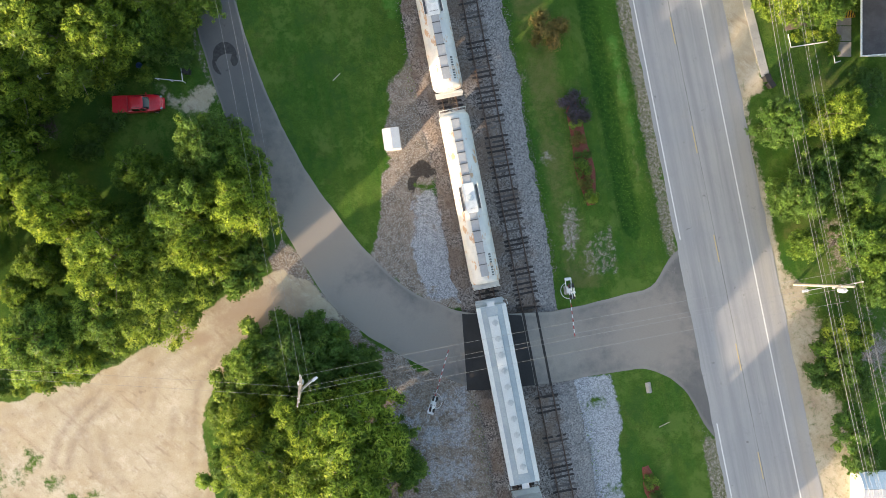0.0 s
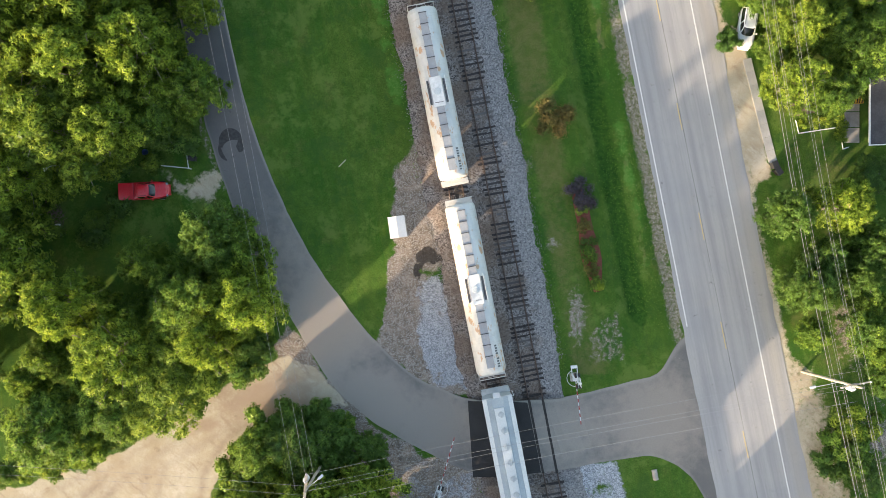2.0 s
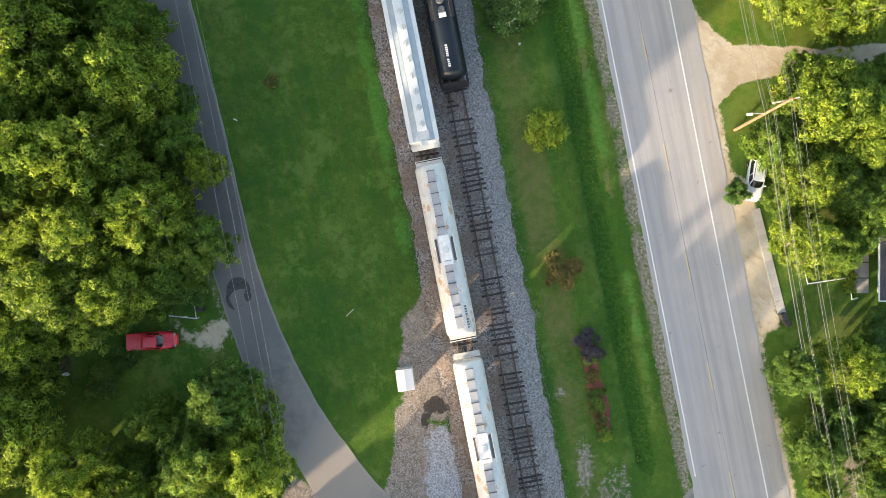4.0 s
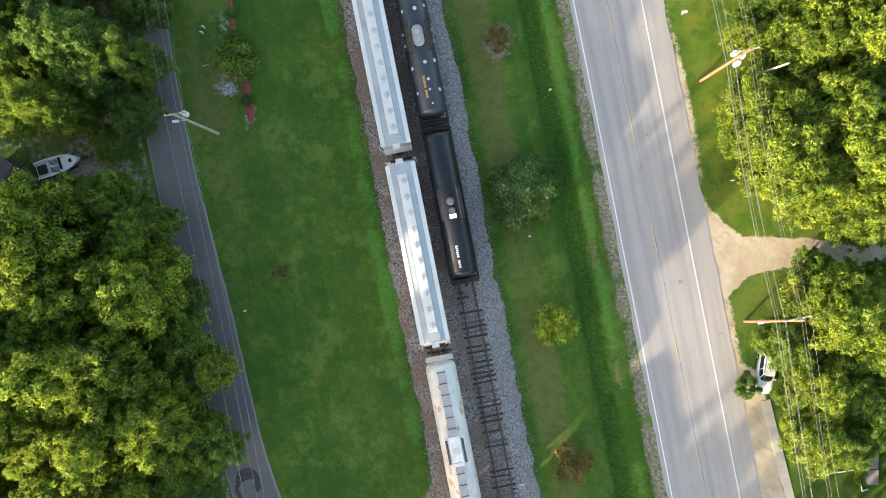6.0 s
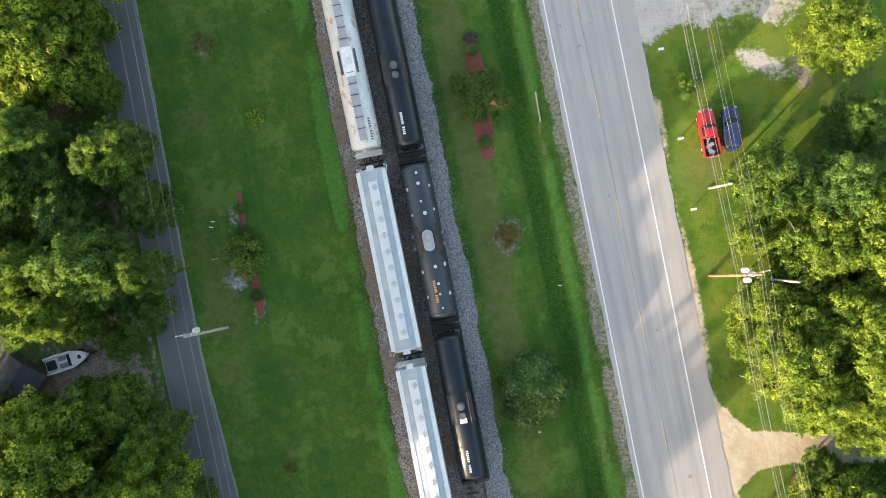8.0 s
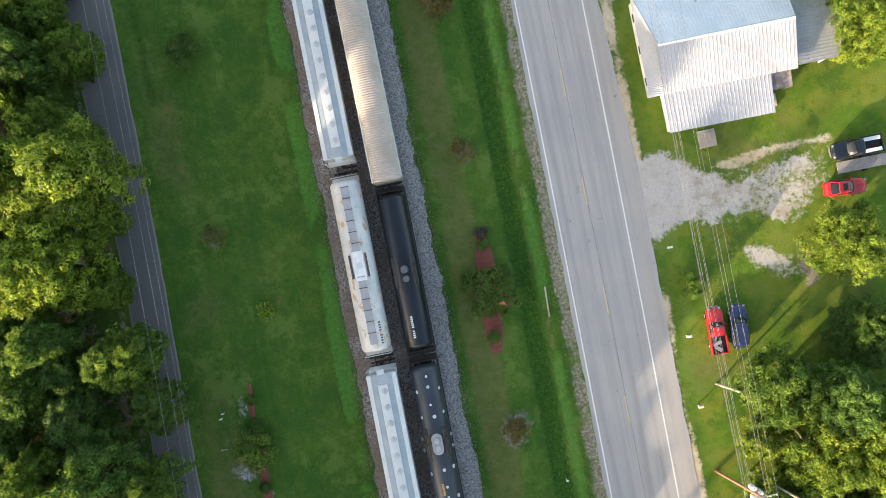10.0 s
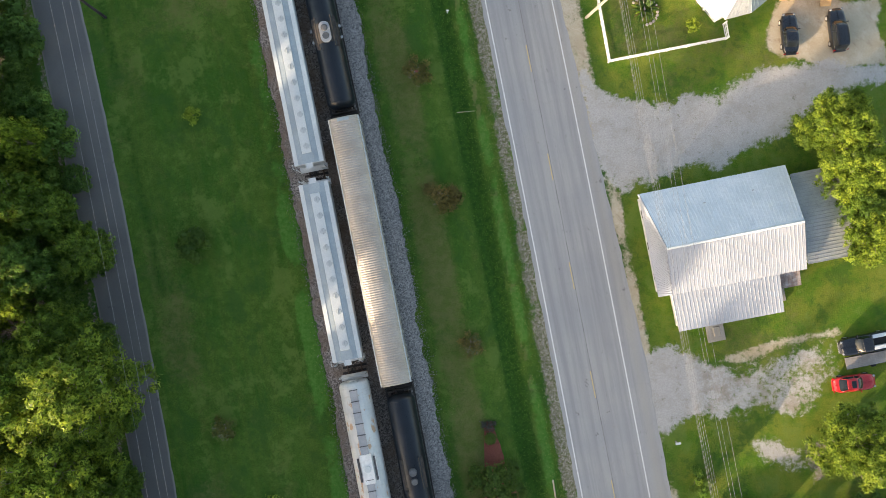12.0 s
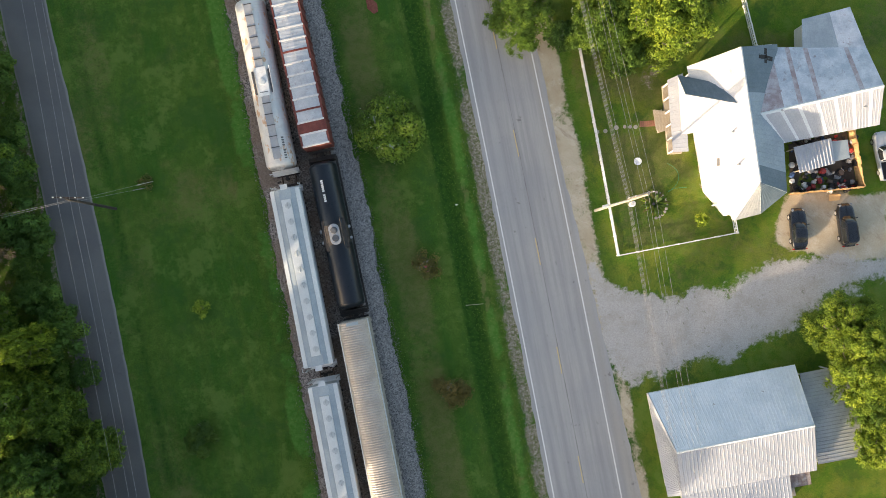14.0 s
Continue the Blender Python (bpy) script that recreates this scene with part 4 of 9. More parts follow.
def plant(rows, where):
    """Trees of a stand: place, crown radius, height and tint."""
    rng = random.Random(len(rows) * 31 + int(abs(rows[0][0] * 10)))
    for x, y, r, h, k in rows:
        if x < 0 and y < 58 and rng.random() < 0.72:
            k = {"d": "m", "m": "b"}.get(k, k)
        elif x > 0 and y < 20 and rng.random() < 0.6:
            k = {"m": "d", "b": "m"}.get(k, k)
        if k != "l" and r < 1.6:
            k = "l"
        ob = proto[k][rng.randrange(len(proto[k]))]
        if k == "l":
            s = (r / 2.4, r / 2.4, h / 2.9)
        else:
            s = (r / 5.3, r / 5.3, h / 10.6)
        m = pose(x, y, 0, 0, 0, rng.uniform(0, 360)) @ Matrix.Diagonal((*s, 1))
        if ob in used:
            ob = copy_thing(ob, m)
        else:
            used.add(ob)
            ob.matrix_basis = m
        if k == "l":
            tagged(ob, "dense wild green shrub at the wood's edge", group="shrubs " + where)
        else:
            tagged(ob, ("tall " if h > 9 else "low ") + TINT[k] + " broadleaf tree " + where, group="trees " + where)


W1 = [
    (-39.1, 20.9, 7.2, 14, 'b'), (-44.0, 16.1, 4.0, 12, 'm'), (-31.2, 23.3, 3.8, 8, 'd'), (-29.0, 22.2, 2.7, 6, 'd'),
    (-24.2, 10.3, 4.5, 12.5, 'd'), (-26.2, 3.4, 5.2, 13.0, 'm'), (-32.2, 7.5, 4.4, 11.5, 'd'), (-38.9, 3.4, 5.4, 13, 'b'),
    (-42.1, -2.0, 4.3, 11, 'm'), (-34.3, -1.5, 5.7, 12.5, 'm'), (-28.4, -1.8, 4.9, 5.5, 'm'), (-22.8, 0.2, 3.5, 4, 'd'),
    (-42.4, -9.6, 5.5, 9, 'm'), (-36.3, -7.3, 4.3, 9, 'm'), (-30.9, -5.9, 4.4, 5.5, 'm'), (-44.4, -4.9, 3.4, 10, 'm'),
    (-38.6, -12.4, 2.7, 4, 'l'), (-27.4, -4.3, 3.0, 4, 'l'), (-22.0, -3.0, 2.7, 4, 'l'), (-44.0, -13.6, 3.0, 4, 'l'),
]
SW = [
    (-16.2, -11.8, 4.4, 6.5, 'd'), (-20.5, -12.5, 3.5, 5.6, 'm'), (-12.0, -10.0, 3.0, 2.9, 'd'), (-9.9, -19.8, 5.2, 8.5, 'm'),
    (-14.7, -18.5, 5.7, 9.4, 'b'), (-21.1, -18.5, 4.1, 7.5, 'm'), (-18.6, -23.0, 5.2, 8.5, 'b'), (-11.0, -24.1, 5.2, 8.5, 'm'),
    (-6.0, -21.4, 3.3, 2.9, 'd'), (-8.8, -12.5, 2.7, 2.5, 'd'), (-23.5, -16.0, 2.4, 2.9, 'l'), (-24.1, -25.1, 2.4, 2.9, 'l'),
    (-19.3, -10.0, 2.7, 2.9, 'l'), (-4.2, -24.4, 2.7, 2.9, 'd'), (-14.8, -15.2, 3.5, 5.6, 'd'), (-53, 8, 5.5, 10.5, 'm'), (-55, 17, 5, 11, 'm'), (-52.5, -1, 5.5, 10, 'm'), (-56, -9, 4.5, 9, 'm'), (-60, 12, 6, 11, 'd'), (-60, 3, 6, 11, 'm'),
]
E1 = [
    (34.7, 12.5, 3.6, 8, 'm'), (39.9, 13.3, 4.6, 9, 'b'), (36.5, 4.9, 4.1, 8, 'm'), (37.9, 0.2, 3.0, 8, 'b'),
    (43.4, 0.8, 3.5, 8, 'm'), (45.3, -4.5, 3.0, 6, 'm'), (43.0, -9.4, 2.7, 3, 'l'), (44.1, -15.2, 3.0, 5, 'm'),
    (43.3, -20.2, 3.0, 4, 'l'), (40.5, -13.8, 1.8, 2, 'l'), (44.7, -23.4, 2.7, 6, 'm'), (45.0, 16.9, 3.3, 5, 'd'),
    (45.6, 8.0, 3.6, 5, 'd'), (41.7, 6.1, 3.5, 7, 'd'), (41.8, -12.4, 2.4, 3, 'l'),
]
W2 = [
    (-42.5, 47.6, 4.3, 14, 'd'), (-36.5, 51.3, 5.0, 14, 'd'), (-33.4, 47.8, 3.7, 11, 'd'), (-40.2, 42.1, 5.6, 14, 'm'),
    (-32.9, 42.2, 4.5, 13, 'm'), (-29.8, 41.1, 2.9, 9, 'd'), (-42.8, 36.6, 5.0, 14, 'm'), (-35.5, 34.3, 6.3, 15, 'm'),
    (-29.7, 36.7, 3.7, 11, 'm'), (-26.1, 33.6, 3.2, 9, 'm'), (-42.8, 29.0, 4.4, 14, 'b'), (-36.6, 27.1, 5.0, 15, 'b'),
    (-30.9, 28.7, 5.0, 13, 'm'), (-26.7, 25.8, 3.7, 10, 'm'), (-34.5, 22.1, 4.0, 10, 'b'), (-31.4, 21.5, 3.0, 6, 'd'),
    (-47.9, 12.4, 3.6, 5, 'd'), (-44.0, 12.0, 1.8, 2, 'l'), (-38.8, 12.2, 2.1, 3, 'd'),
]
E2 = [
    (34.0, 52.0, 5.7, 10, 'b'), (39.1, 49.9, 4.6, 11, 'b'), (35.2, 42.2, 3.8, 9, 'm'), (39.4, 40.6, 4.6, 11, 'm'),
    (32.6, 36.5, 3.2, 8, 'm'), (35.5, 32.2, 4.3, 9, 'b'), (39.2, 31.6, 4.3, 10, 'm'), (35.5, 26.1, 3.5, 8, 'b'),
    (39.5, 25.2, 2.9, 7, 'm'), (34.4, 34.6, 2.3, 6, 'm'), (34.2, 30.4, 2.2, 5, 'm'), (29.6, 31.6, 1.3, 1.9, 'l'), (33.0, 37.0, 2.2, 4, 'm'),
    (41.1, 36.7, 3.4, 10, 'm'), (41.8, 27.0, 2.9, 7, 'm'), (38.3, 36.7, 4.0, 9, 'm'),
]
W3 = [
    (-44.5, 86.8, 6.1, 14, 'b'), (-40.0, 83.8, 3.7, 11, 'm'), (-44.8, 78.5, 4.2, 13, 'd'), (-37.5, 76.5, 5.8, 14, 'm'),
    (-42.8, 70.6, 6.1, 14, 'd'), (-34.6, 71.8, 4.5, 13.5, 'd'), (-45.4, 64.5, 4.2, 13, 'm'), (-38.4, 65.6, 5.8, 15.5, 'd'),
    (-33.3, 65.0, 3.4, 13, 'd'), (-35.1, 60.4, 4.0, 12.5, 'd'), (-41.7, 60.5, 3.6, 13.5, 'm'), (-47.5, 60.4, 2.9, 10, 'm'),
    (-35.7, 78.2, 3.2, 10, 'd'), (-38.6, 57.4, 2.2, 5, 'd'), (-51.0, 50.6, 3.4, 10, 'd'),
]
E3 = [
    (30.3, 73.5, 5.4, 10, 'm'), (35.7, 73.5, 5.7, 11, 'd'), (28.1, 68.4, 3.0, 6, 'b'), (33.7, 67.3, 5.5, 9, 'b'),
    (38.5, 67.8, 4.3, 11, 'b'), (29.3, 61.4, 3.2, 6, 'b'), (31.4, 57.2, 4.9, 9, 'b'), (35.9, 59.9, 5.4, 11, 'b'),
    (39.0, 54.8, 4.3, 11, 'b'), (34.2, 52.9, 4.3, 9, 'b'), (39.5, 80.2, 5.2, 9, 'd'), (37.2, 89.4, 3.8, 7, 'b'),
    (21.8, 84.7, 1.3, 2, 'l'), (36.0, 44.0, 2.6, 7, 'm'), (33.9, 62.5, 2.4, 4, 'd'),
]
W4 = [
    (-49.3, 120.0, 3.4, 12, 'b'), (-47.3, 112.2, 3.4, 11, 'm'), (-44.1, 108.3, 3.6, 10, 'm'), (-48.0, 106.9, 4.5, 13, 'd'),
    (-46.2, 100.7, 5.3, 14, 'm'), (-42.5, 95.1, 5.6, 13, 'b'), (-39.8, 90.9, 2.6, 8, 'm'), (-46.2, 116.4, 2.4, 5, 'd'),
    (-37.7, 75.8, 3.6, 5, 'd'), (-42.2, 99.7, 2.6, 8, 'd'), (-51.6, 114.3, 4.0, 12, 'b'), (-50.1, 96.2, 4.4, 14, 'm'),
]
E4 = [
    (36.2, 118.5, 5.8, 9, 'b'), (39.0, 111.6, 4.1, 8, 'b'), (34.5, 122.7, 3.2, 8, 'b'), (39.2, 114.4, 4.6, 9, 'm'),
    (39.3, 80.1, 4.1, 8, 'd'),
]
N = [
    (0.8, 155.7, 4.2, 4, 'm'), (10.1, 154.8, 5.2, 7, 'm'), (15.6, 155.4, 4.6, 8, 'b'), (12.0, 151.1, 2.7, 5, 'd'),
    (5.1, 154.1, 2.7, 4, 'd'), (-54.1, 138.4, 3.0, 4, 'd'), (-54.3, 131.7, 3.0, 4, 'd'), (-52.3, 125.1, 3.0, 3, 'd'),
    (-51.0, 120.2, 2.4, 3, 'd'), (19.6, 158.6, 3.5, 8, 'm'), (7.7, 160.0, 4.6, 9, 'm'), (-1.1, 161.3, 4.1, 4, 'm'),
    (-56.6, 142.5, 3.5, 6, 'm'), (-55.6, 122.9, 5.1, 12, 'm'), (36.2, 121.8, 3.2, 8, 'b'),
]
THICKET = [
    (-23.6, -18.0, 1.9, 2.2, 'l'), (-22.6, -14.2, 2.1, 2.6, 'l'), (-20.6, -11.4, 2.0, 2.4, 'l'), (-17.4, -9.2, 2.1, 2.6, 'l'),
    (-14.6, -8.8, 1.8, 2.2, 'l'), (-12.2, -12.6, 2.4, 2.8, 'l'), (-10.0, -15.4, 2.2, 2.6, 'l'), (-18.6, -14.4, 2.8, 3.4, 'l'),
    (-13.4, -10.2, 2.0, 2.4, 'l'), (-17.6, -11.6, 2.6, 3.2, 'l'), (-7.6, -16.6, 1.7, 1.8, 'l'), (-23.8, -22.0, 2.1, 2.6, 'l'),
    (-8.4, -14.8, 1.6, 1.8, 'l'), (-15.4, -12.8, 2.6, 3.2, 'l'),
]
rng = random.Random(19)
for x0, y0, x1, y1, k in ((-50, -16.6, -40.5, -14.0, 7), (-40.5, -14.0, -30.6, -8.6, 9), (-30.6, -8.6, -24.4, -4.2, 7), (-24.4, -4.2, -19.4, -0.6, 5)):
    for i in range(k):
        t = (i + 0.5) / k
        THICKET.append((x0 + (x1 - x0) * t + rng.uniform(-0.3, 0.3), y0 + (y1 - y0) * t + rng.uniform(-0.2, 0.9), rng.uniform(0.9, 1.5), rng.uniform(0.8, 1.7), 'l'))
plant(W1, "beside the side road")
plant(SW, "by the sandy lot")
plant(THICKET, "by the sandy lot")
plant(E1, "beside the highway")
plant(W2, "in the western wood")
plant(E2, "beside the highway")
plant(W3, "in the western wood")
plant(E3, "under the power line")
plant(W4, "in the western wood")
plant(E4, "behind the metal-roofed house")
plant(N, "at the northern end")
W5 = [
    (-22.3, 8.6, 3.9, 11.5, 'd'), (-21.0, 4.0, 3.6, 10.5, 'm'), (-24.8, -0.5, 3.6, 10, 'm'), (-46.5, 7.0, 5.0, 11, 'm'),
    (-37.8, 50.5, 4.6, 12, 'd'), (-42.5, 47.5, 5.2, 16.5, 'm'), (-47.0, 44.0, 5.5, 17, 'm'), (-48.5, 37.0, 5.5, 14, 'b'),
    (-36.6, 62.5, 4.2, 11, 'd'), (-41.5, 61.0, 4.6, 12, 'm'), (-47.5, 62.0, 5.2, 14, 'm'), (-41.8, 51.8, 3.4, 8, 'd'),
    (-44.8, 76.0, 5.0, 14, 'd'), (-47.5, 85.0, 5.2, 14, 'b'), (-43.5, 90.5, 4.8, 13, 'm'), (-49.0, 94.5, 5.4, 14, 'm'),
    (-39.6, 76.5, 3.4, 9, 'd'),
]
W6 = [
    (-46.0, 100.5, 4.6, 12, 'm'), (-51.5, 104.0, 5.4, 14, 'b'), (-50.5, 113.0, 5.0, 13, 'm'), (-54.5, 120.0, 5.2, 15, 'm'),
    (-58.5, 128.0, 5.2, 15, 'd'), (-61.0, 138.0, 5.0, 14, 'm'), (-64.0, 148.0, 5.0, 14, 'd'), (-49.5, 74.0, 5.2, 14, 'm'),
    (-51.5, 66.0, 5.2, 14, 'd'), (-40.5, 84.0, 3.2, 8, 'd'), (-44.0, 108.0, 3.0, 6, 'd'), (-48.2, 121.0, 2.6, 4, 'l'),
    (-52.0, 131.0, 2.6, 4, 'l'), (-55.0, 142.0, 2.6, 4, 'l'), (-40.8, 33.5, 5.0, 14, 'b'), (-35.6, 33.0, 3.8, 11, 'm'),
]
E5 = [
    (40.5, 52.5, 4.6, 10, 'b'), (42.0, 58.5, 5.0, 11, 'b'), (36.5, 60.0, 4.4, 9, 'b'), (41.0, 66.0, 5.0, 11, 'b'), (38.5, 70.5, 4.6, 10, 'b'),
    (43.5, 73.0, 5.0, 11, 'm'), (33.5, 66.5, 4.0, 8, 'b'), (41.5, 79.5, 4.4, 8, 'd'), (41.0, 37.0, 4.8, 10, 'b'), (38.0, 33.5, 4.2, 9, 'm'),
    (43.0, 30.5, 4.4, 9, 'm'), (37.0, 40.0, 4.2, 9, 'b'), (43.8, 43.0, 4.8, 10, 'm'), (43.5, 9.0, 4.4, 8, 'd'), (44.5, 1.0, 4.6, 9, 'm'),
    (38.5, 8.0, 3.4, 7, 'm'), (47.0, 62.0, 5.2, 12, 'm'), (47.5, 52.0, 5.2, 12, 'm'),
]
plant(E5, "under the power line")
W7 = [
    (-51.5, -3.0, 5.0, 9, 'm'), (-53.0, 5.0, 5.2, 9.5, 'm'), (-51.5, 12.5, 5.0, 9.5, 'd'), (-58.0, -2.0, 5.4, 10, 'm'), (-50.5, 21.0, 5.2, 11, 'm'), (-57.5, 9.0, 5.4, 10.5, 'd'),
]
W8 = [
    (-29.3, 5.6, 3.6, 6.5, 'd'), (-33.6, 2.2, 3.6, 8, 'm'), (-40.5, 46.0, 4.0, 9, 'd'), (-36.3, 46.0, 3.6, 9, 'd'), (-46.0, 50.0, 4.0, 9, 'd'), (-37.5, 42.0, 3.4, 8, 'm'), (-47.5, 32.0, 5.0, 13, 'm'), (-43.0, 40.0, 4.6, 12, 'd'),
]
plant(W8, "in the western wood")
# the trees south of the crossing, whose shade falls over the highway
SOUTH = [
    (-4, -37, 4.6, 9.5, 'm'), (3, -41, 4.4, 9.0, 'd'), (-11, -36, 4.8, 10.0, 'm'), (-17, -42, 5.0, 10.5, 'd'), (5, -47, 4.4, 10.5, 'm'),
    (-6, -48, 5.0, 11.5, 'd'), (6, -57, 4.6, 11.5, 'm'), (-1, -57, 5.0, 13, 'd'), (-8, -42, 4.8, 10.5, 'd'), (0, -49, 4.8, 11, 'm'), (-14, -50, 5.0, 12, 'm'), (-22, -48, 5.2, 11, 'd'),
]
plant(SOUTH, "south of the crossing")
HEDGE = [(float(np.interp(y, WEST_Y, WEST_X)) - 4.6 - 0.5 * math.sin(y), y, 2.5 + 0.4 * math.sin(2.3 * y), 4.2 + math.sin(1.7 * y), "l" if y % 8 else "d") for y in range(100, 156, 4)]
plant(HEDGE, "along the side road")
plant(W7, "beside the side road")
plant(W5, "in the western wood")
plant(W6, "in the western wood")


# ---- railway cars ----
STEEL_DARK = worn("grimy_underframe", (0.022, 0.020, 0.019), (0.05, 0.042, 0.036), 1.5, 20, 0.8)
WHEEL_STEEL = worn("wheel_steel", (0.10, 0.075, 0.06), (0.16, 0.13, 0.11), 3.0, 20, 0.5, 0.5)
HOP_ROOF = worn("hopper_roof_paint", (0.27, 0.325, 0.355), (0.34, 0.395, 0.42), 0.5, 9, 0.55, grime=(0.24, 0.27, 0.29), amount=0.45)
HOP_STRIP = worn("hopper_top_strip_paint", (0.53, 0.565, 0.565), (0.60, 0.625, 0.615), 0.6, 9, 0.45, grime=(0.48, 0.48, 0.46), amount=0.4)
HOP_HATCH = worn("hatch_steel", (0.42, 0.455, 0.46), (0.48, 0.51, 0.51), 1.0, 9, 0.5)
HOP_SIDE = worn("hopper_side_paint", (0.52, 0.55, 0.56), (0.60, 0.62, 0.62), 0.6, 9, 0.5, grime=(0.40, 0.36, 0.31), amount=0.5)


def rusty_paint():
    n = Nodes("rust_stained_white_paint")
    p = n.local()
    g = n.noise(p, 9.0, 5, 0.7)
    c = n.mix(n.span(n.noise(n.stretch(p, (1, 0.4, 1)), 1.3, 6), 0.35, 0.7), (0.60, 0.59, 0.555), (0.47, 0.485, 0.48))
    streak = n.noise(n.stretch(p, (0.7, 6.0, 0.7)), 0.8, 5, 0.7)
    c = n.mix(n.span(streak, 0.5, 0.75, 0.0, 0.5), c, (0.42, 0.38, 0.33))
    patch = n.noise(n.stretch(p, (1.3, 0.55, 0.8)), 1.15, 5, 0.62)
    c = n.mix(n.span(patch, 0.575, 0.635, 0.0, 0.85), c, n.mix(g, (0.33, 0.115, 0.030), (0.46, 0.23, 0.095)))
    c = n.mix(n.span(patch, 0.56, 0.62, 0.0, 0.35), c, (0.55, 0.43, 0.29))
    return n.done(c, 0.5, 0, g, 0.15, 0.01)


RUST_WHITE = rusty_paint()
WALK_GREY = worn("grey_walkway_grating", (0.30, 0.31, 0.32), (0.36, 0.37, 0.38), 1.0, 25, 0.7)
SEAM_DARK = worn("dark_steel_edge", (0.06, 0.06, 0.065), (0.09, 0.09, 0.095), 2, 20, 0.6)
TANK_BLACK = worn("black_tank_paint", (0.006, 0.010, 0.015), (0.009, 0.014, 0.021), 0.4, 9, 0.32, grime=(0.020, 0.026, 0.034), amount=0.25, bump=0.03, spec=0.38)
TANK_SLATE = worn("slate_tank_paint", (0.020, 0.028, 0.038), (0.030, 0.040, 0.052), 0.4, 9, 0.40, grime=(0.07, 0.075, 0.08), amount=0.3, bump=0.04)
TANK_TOP = worn("dull_manway_steel", (0.075, 0.080, 0.088), (0.11, 0.115, 0.12), 2, 12, 0.6)
MARK_WHITE = worn("white_stencil_paint", (0.75, 0.75, 0.73), (0.62, 0.62, 0.6), 3, 20, 0.6)
MARK_ORANGE = worn("orange_stencil_paint", (0.62, 0.33, 0.08), (0.5, 0.28, 0.08), 3, 20, 0.6)
MARK_DARK = worn("dark_stencil_paint", (0.09, 0.09, 0.09), (0.15, 0.15, 0.15), 3, 20, 0.7)
RACK_TIN = worn("weathered_corrugated_roof", (0.36, 0.315, 0.265), (0.43, 0.385, 0.335), 0.35, 7, 0.42, 0.25, grime=(0.36, 0.29, 0.22), amount=0.45)
RACK_SIDE = worn("weathered_grey_rack_panels", (0.34, 0.32, 0.30), (0.42, 0.40, 0.37), 0.6, 8, 0.55, 0.3)
BOX_RED = worn("boxcar_red_paint", (0.13, 0.028, 0.022), (0.19, 0.05, 0.038), 0.8, 10, 0.7, grime=(0.07, 0.035, 0.03), amount=0.6)
BOX_TIN = worn("galvanised_roof_panel", (0.44, 0.47, 0.50), (0.55, 0.58, 0.60), 1.1, 9, 0.45, 0.3, grime=(0.16, 0.055, 0.045), amount=0.55)
BOX_SEAM = worn("peeling_roof_seam", (0.62, 0.61, 0.59), (0.70, 0.69, 0.67), 1.8, 12, 0.6, grime=(0.15, 0.05, 0.04), amount=0.9)


def arc(r, a0, a1, k):
    return [(r * math.sin(radians(a0 + (a1 - a0) * i / k)), r * math.cos(radians(a0 + (a1 - a0) * i / k))) for i in range(k + 1)]


def truck(parent, y):
    """A two-axle bogie: side frames, bolster and four wheels."""
    geo = Geo()
    for s in (-1, 1):
        geo.box(s * 1.0 - 0.09, s * 1.0 + 0.09, -1.25, 1.25, 0.38, 0.62, r=0.03).box(s * 1.0 - 0.12, s * 1.0 + 0.12, -0.35, 0.35, 0.22, 0.75, r=0.03)
    geo.box(-1.0, 1.0, -0.2, 0.2, 0.4, 0.72)
    for a in (-0.89, 0.89):
        geo.tube((-1.05, a, 0.45), (1.05, a, 0.45), 0.08)
    t = part("truck", geo, STEEL_DARK, parent, at=pose(0, y, 0))
    wheel = Geo().tube((-0.065, 0, 0), (0.065, 0, 0), 0.44, n=20).tube((0.03, 0, 0), (0.075, 0, 0), 0.47, n=20)
    me = wheel.mesh("wheel")
    for sx in (-0.74, 0.74):
        for a in (-0.89, 0.89):
            part("wheel", me, WHEEL_STEEL, t, at=pose(sx, a, 0.465, 0, 0, 0 if sx < 0 else 180))


def underframe(parent, half, couple=0.75):
    geo = Geo().box(-0.35, 0.35, -half, half, 0.72, 1.12).box(-1.35, 1.35, -half, -half + 0.22, 0.85, 1.15).box(-1.35, 1.35, half - 0.22, half, 0.85, 1.15)
    part("underframe", geo, STEEL_DARK, parent)
    for s in (-1, 1):
        c = Geo().box(-0.13, 0.13, half, half + couple - 0.22, 0.78, 1.02).box(-0.22, 0.18, half + couple - 0.3, half + couple, 0.74, 1.06, r=0.05)
        c.tube((-0.5, half, 0.85), (-0.25, half + couple * 0.8, 0.55), 0.03)
        part("coupler", c, STEEL_DARK, parent, at=pose(0, 0, 0, 0, 0, 0 if s > 0 else 180))
        truck(parent, s * (half - 1.9))


def ladder(parent, x, y, z0, z1, material, wide=0.42, across=True):
    geo = Geo()
    d = (wide / 2, 0) if across else (0, wide / 2)
    for s in (-1, 1):
        geo.tube((x + s * d[0], y + s * d[1], z0), (x + s * d[0], y + s * d[1], z1), 0.025)
    k = int((z1 - z0) / 0.38)
    for i in range(k):
        z = z0 + 0.15 + i * 0.38
        geo.tube((x - d[0], y - d[1], z), (x + d[0], y + d[1], z), 0.018)
    part("ladder", geo, material, parent)


def stencil(parent, material, count, step, size, place, gap_at=()):
    """A row of plain bars where a car carries its marks."""
    for i in range(count):
        if i in gap_at:
            continue
        part("stencil_mark", Geo().box(-size[0] / 2, size[0] / 2, -size[1] / 2, size[1] / 2, -0.01, 0.012), material, parent, at=place(i * step))


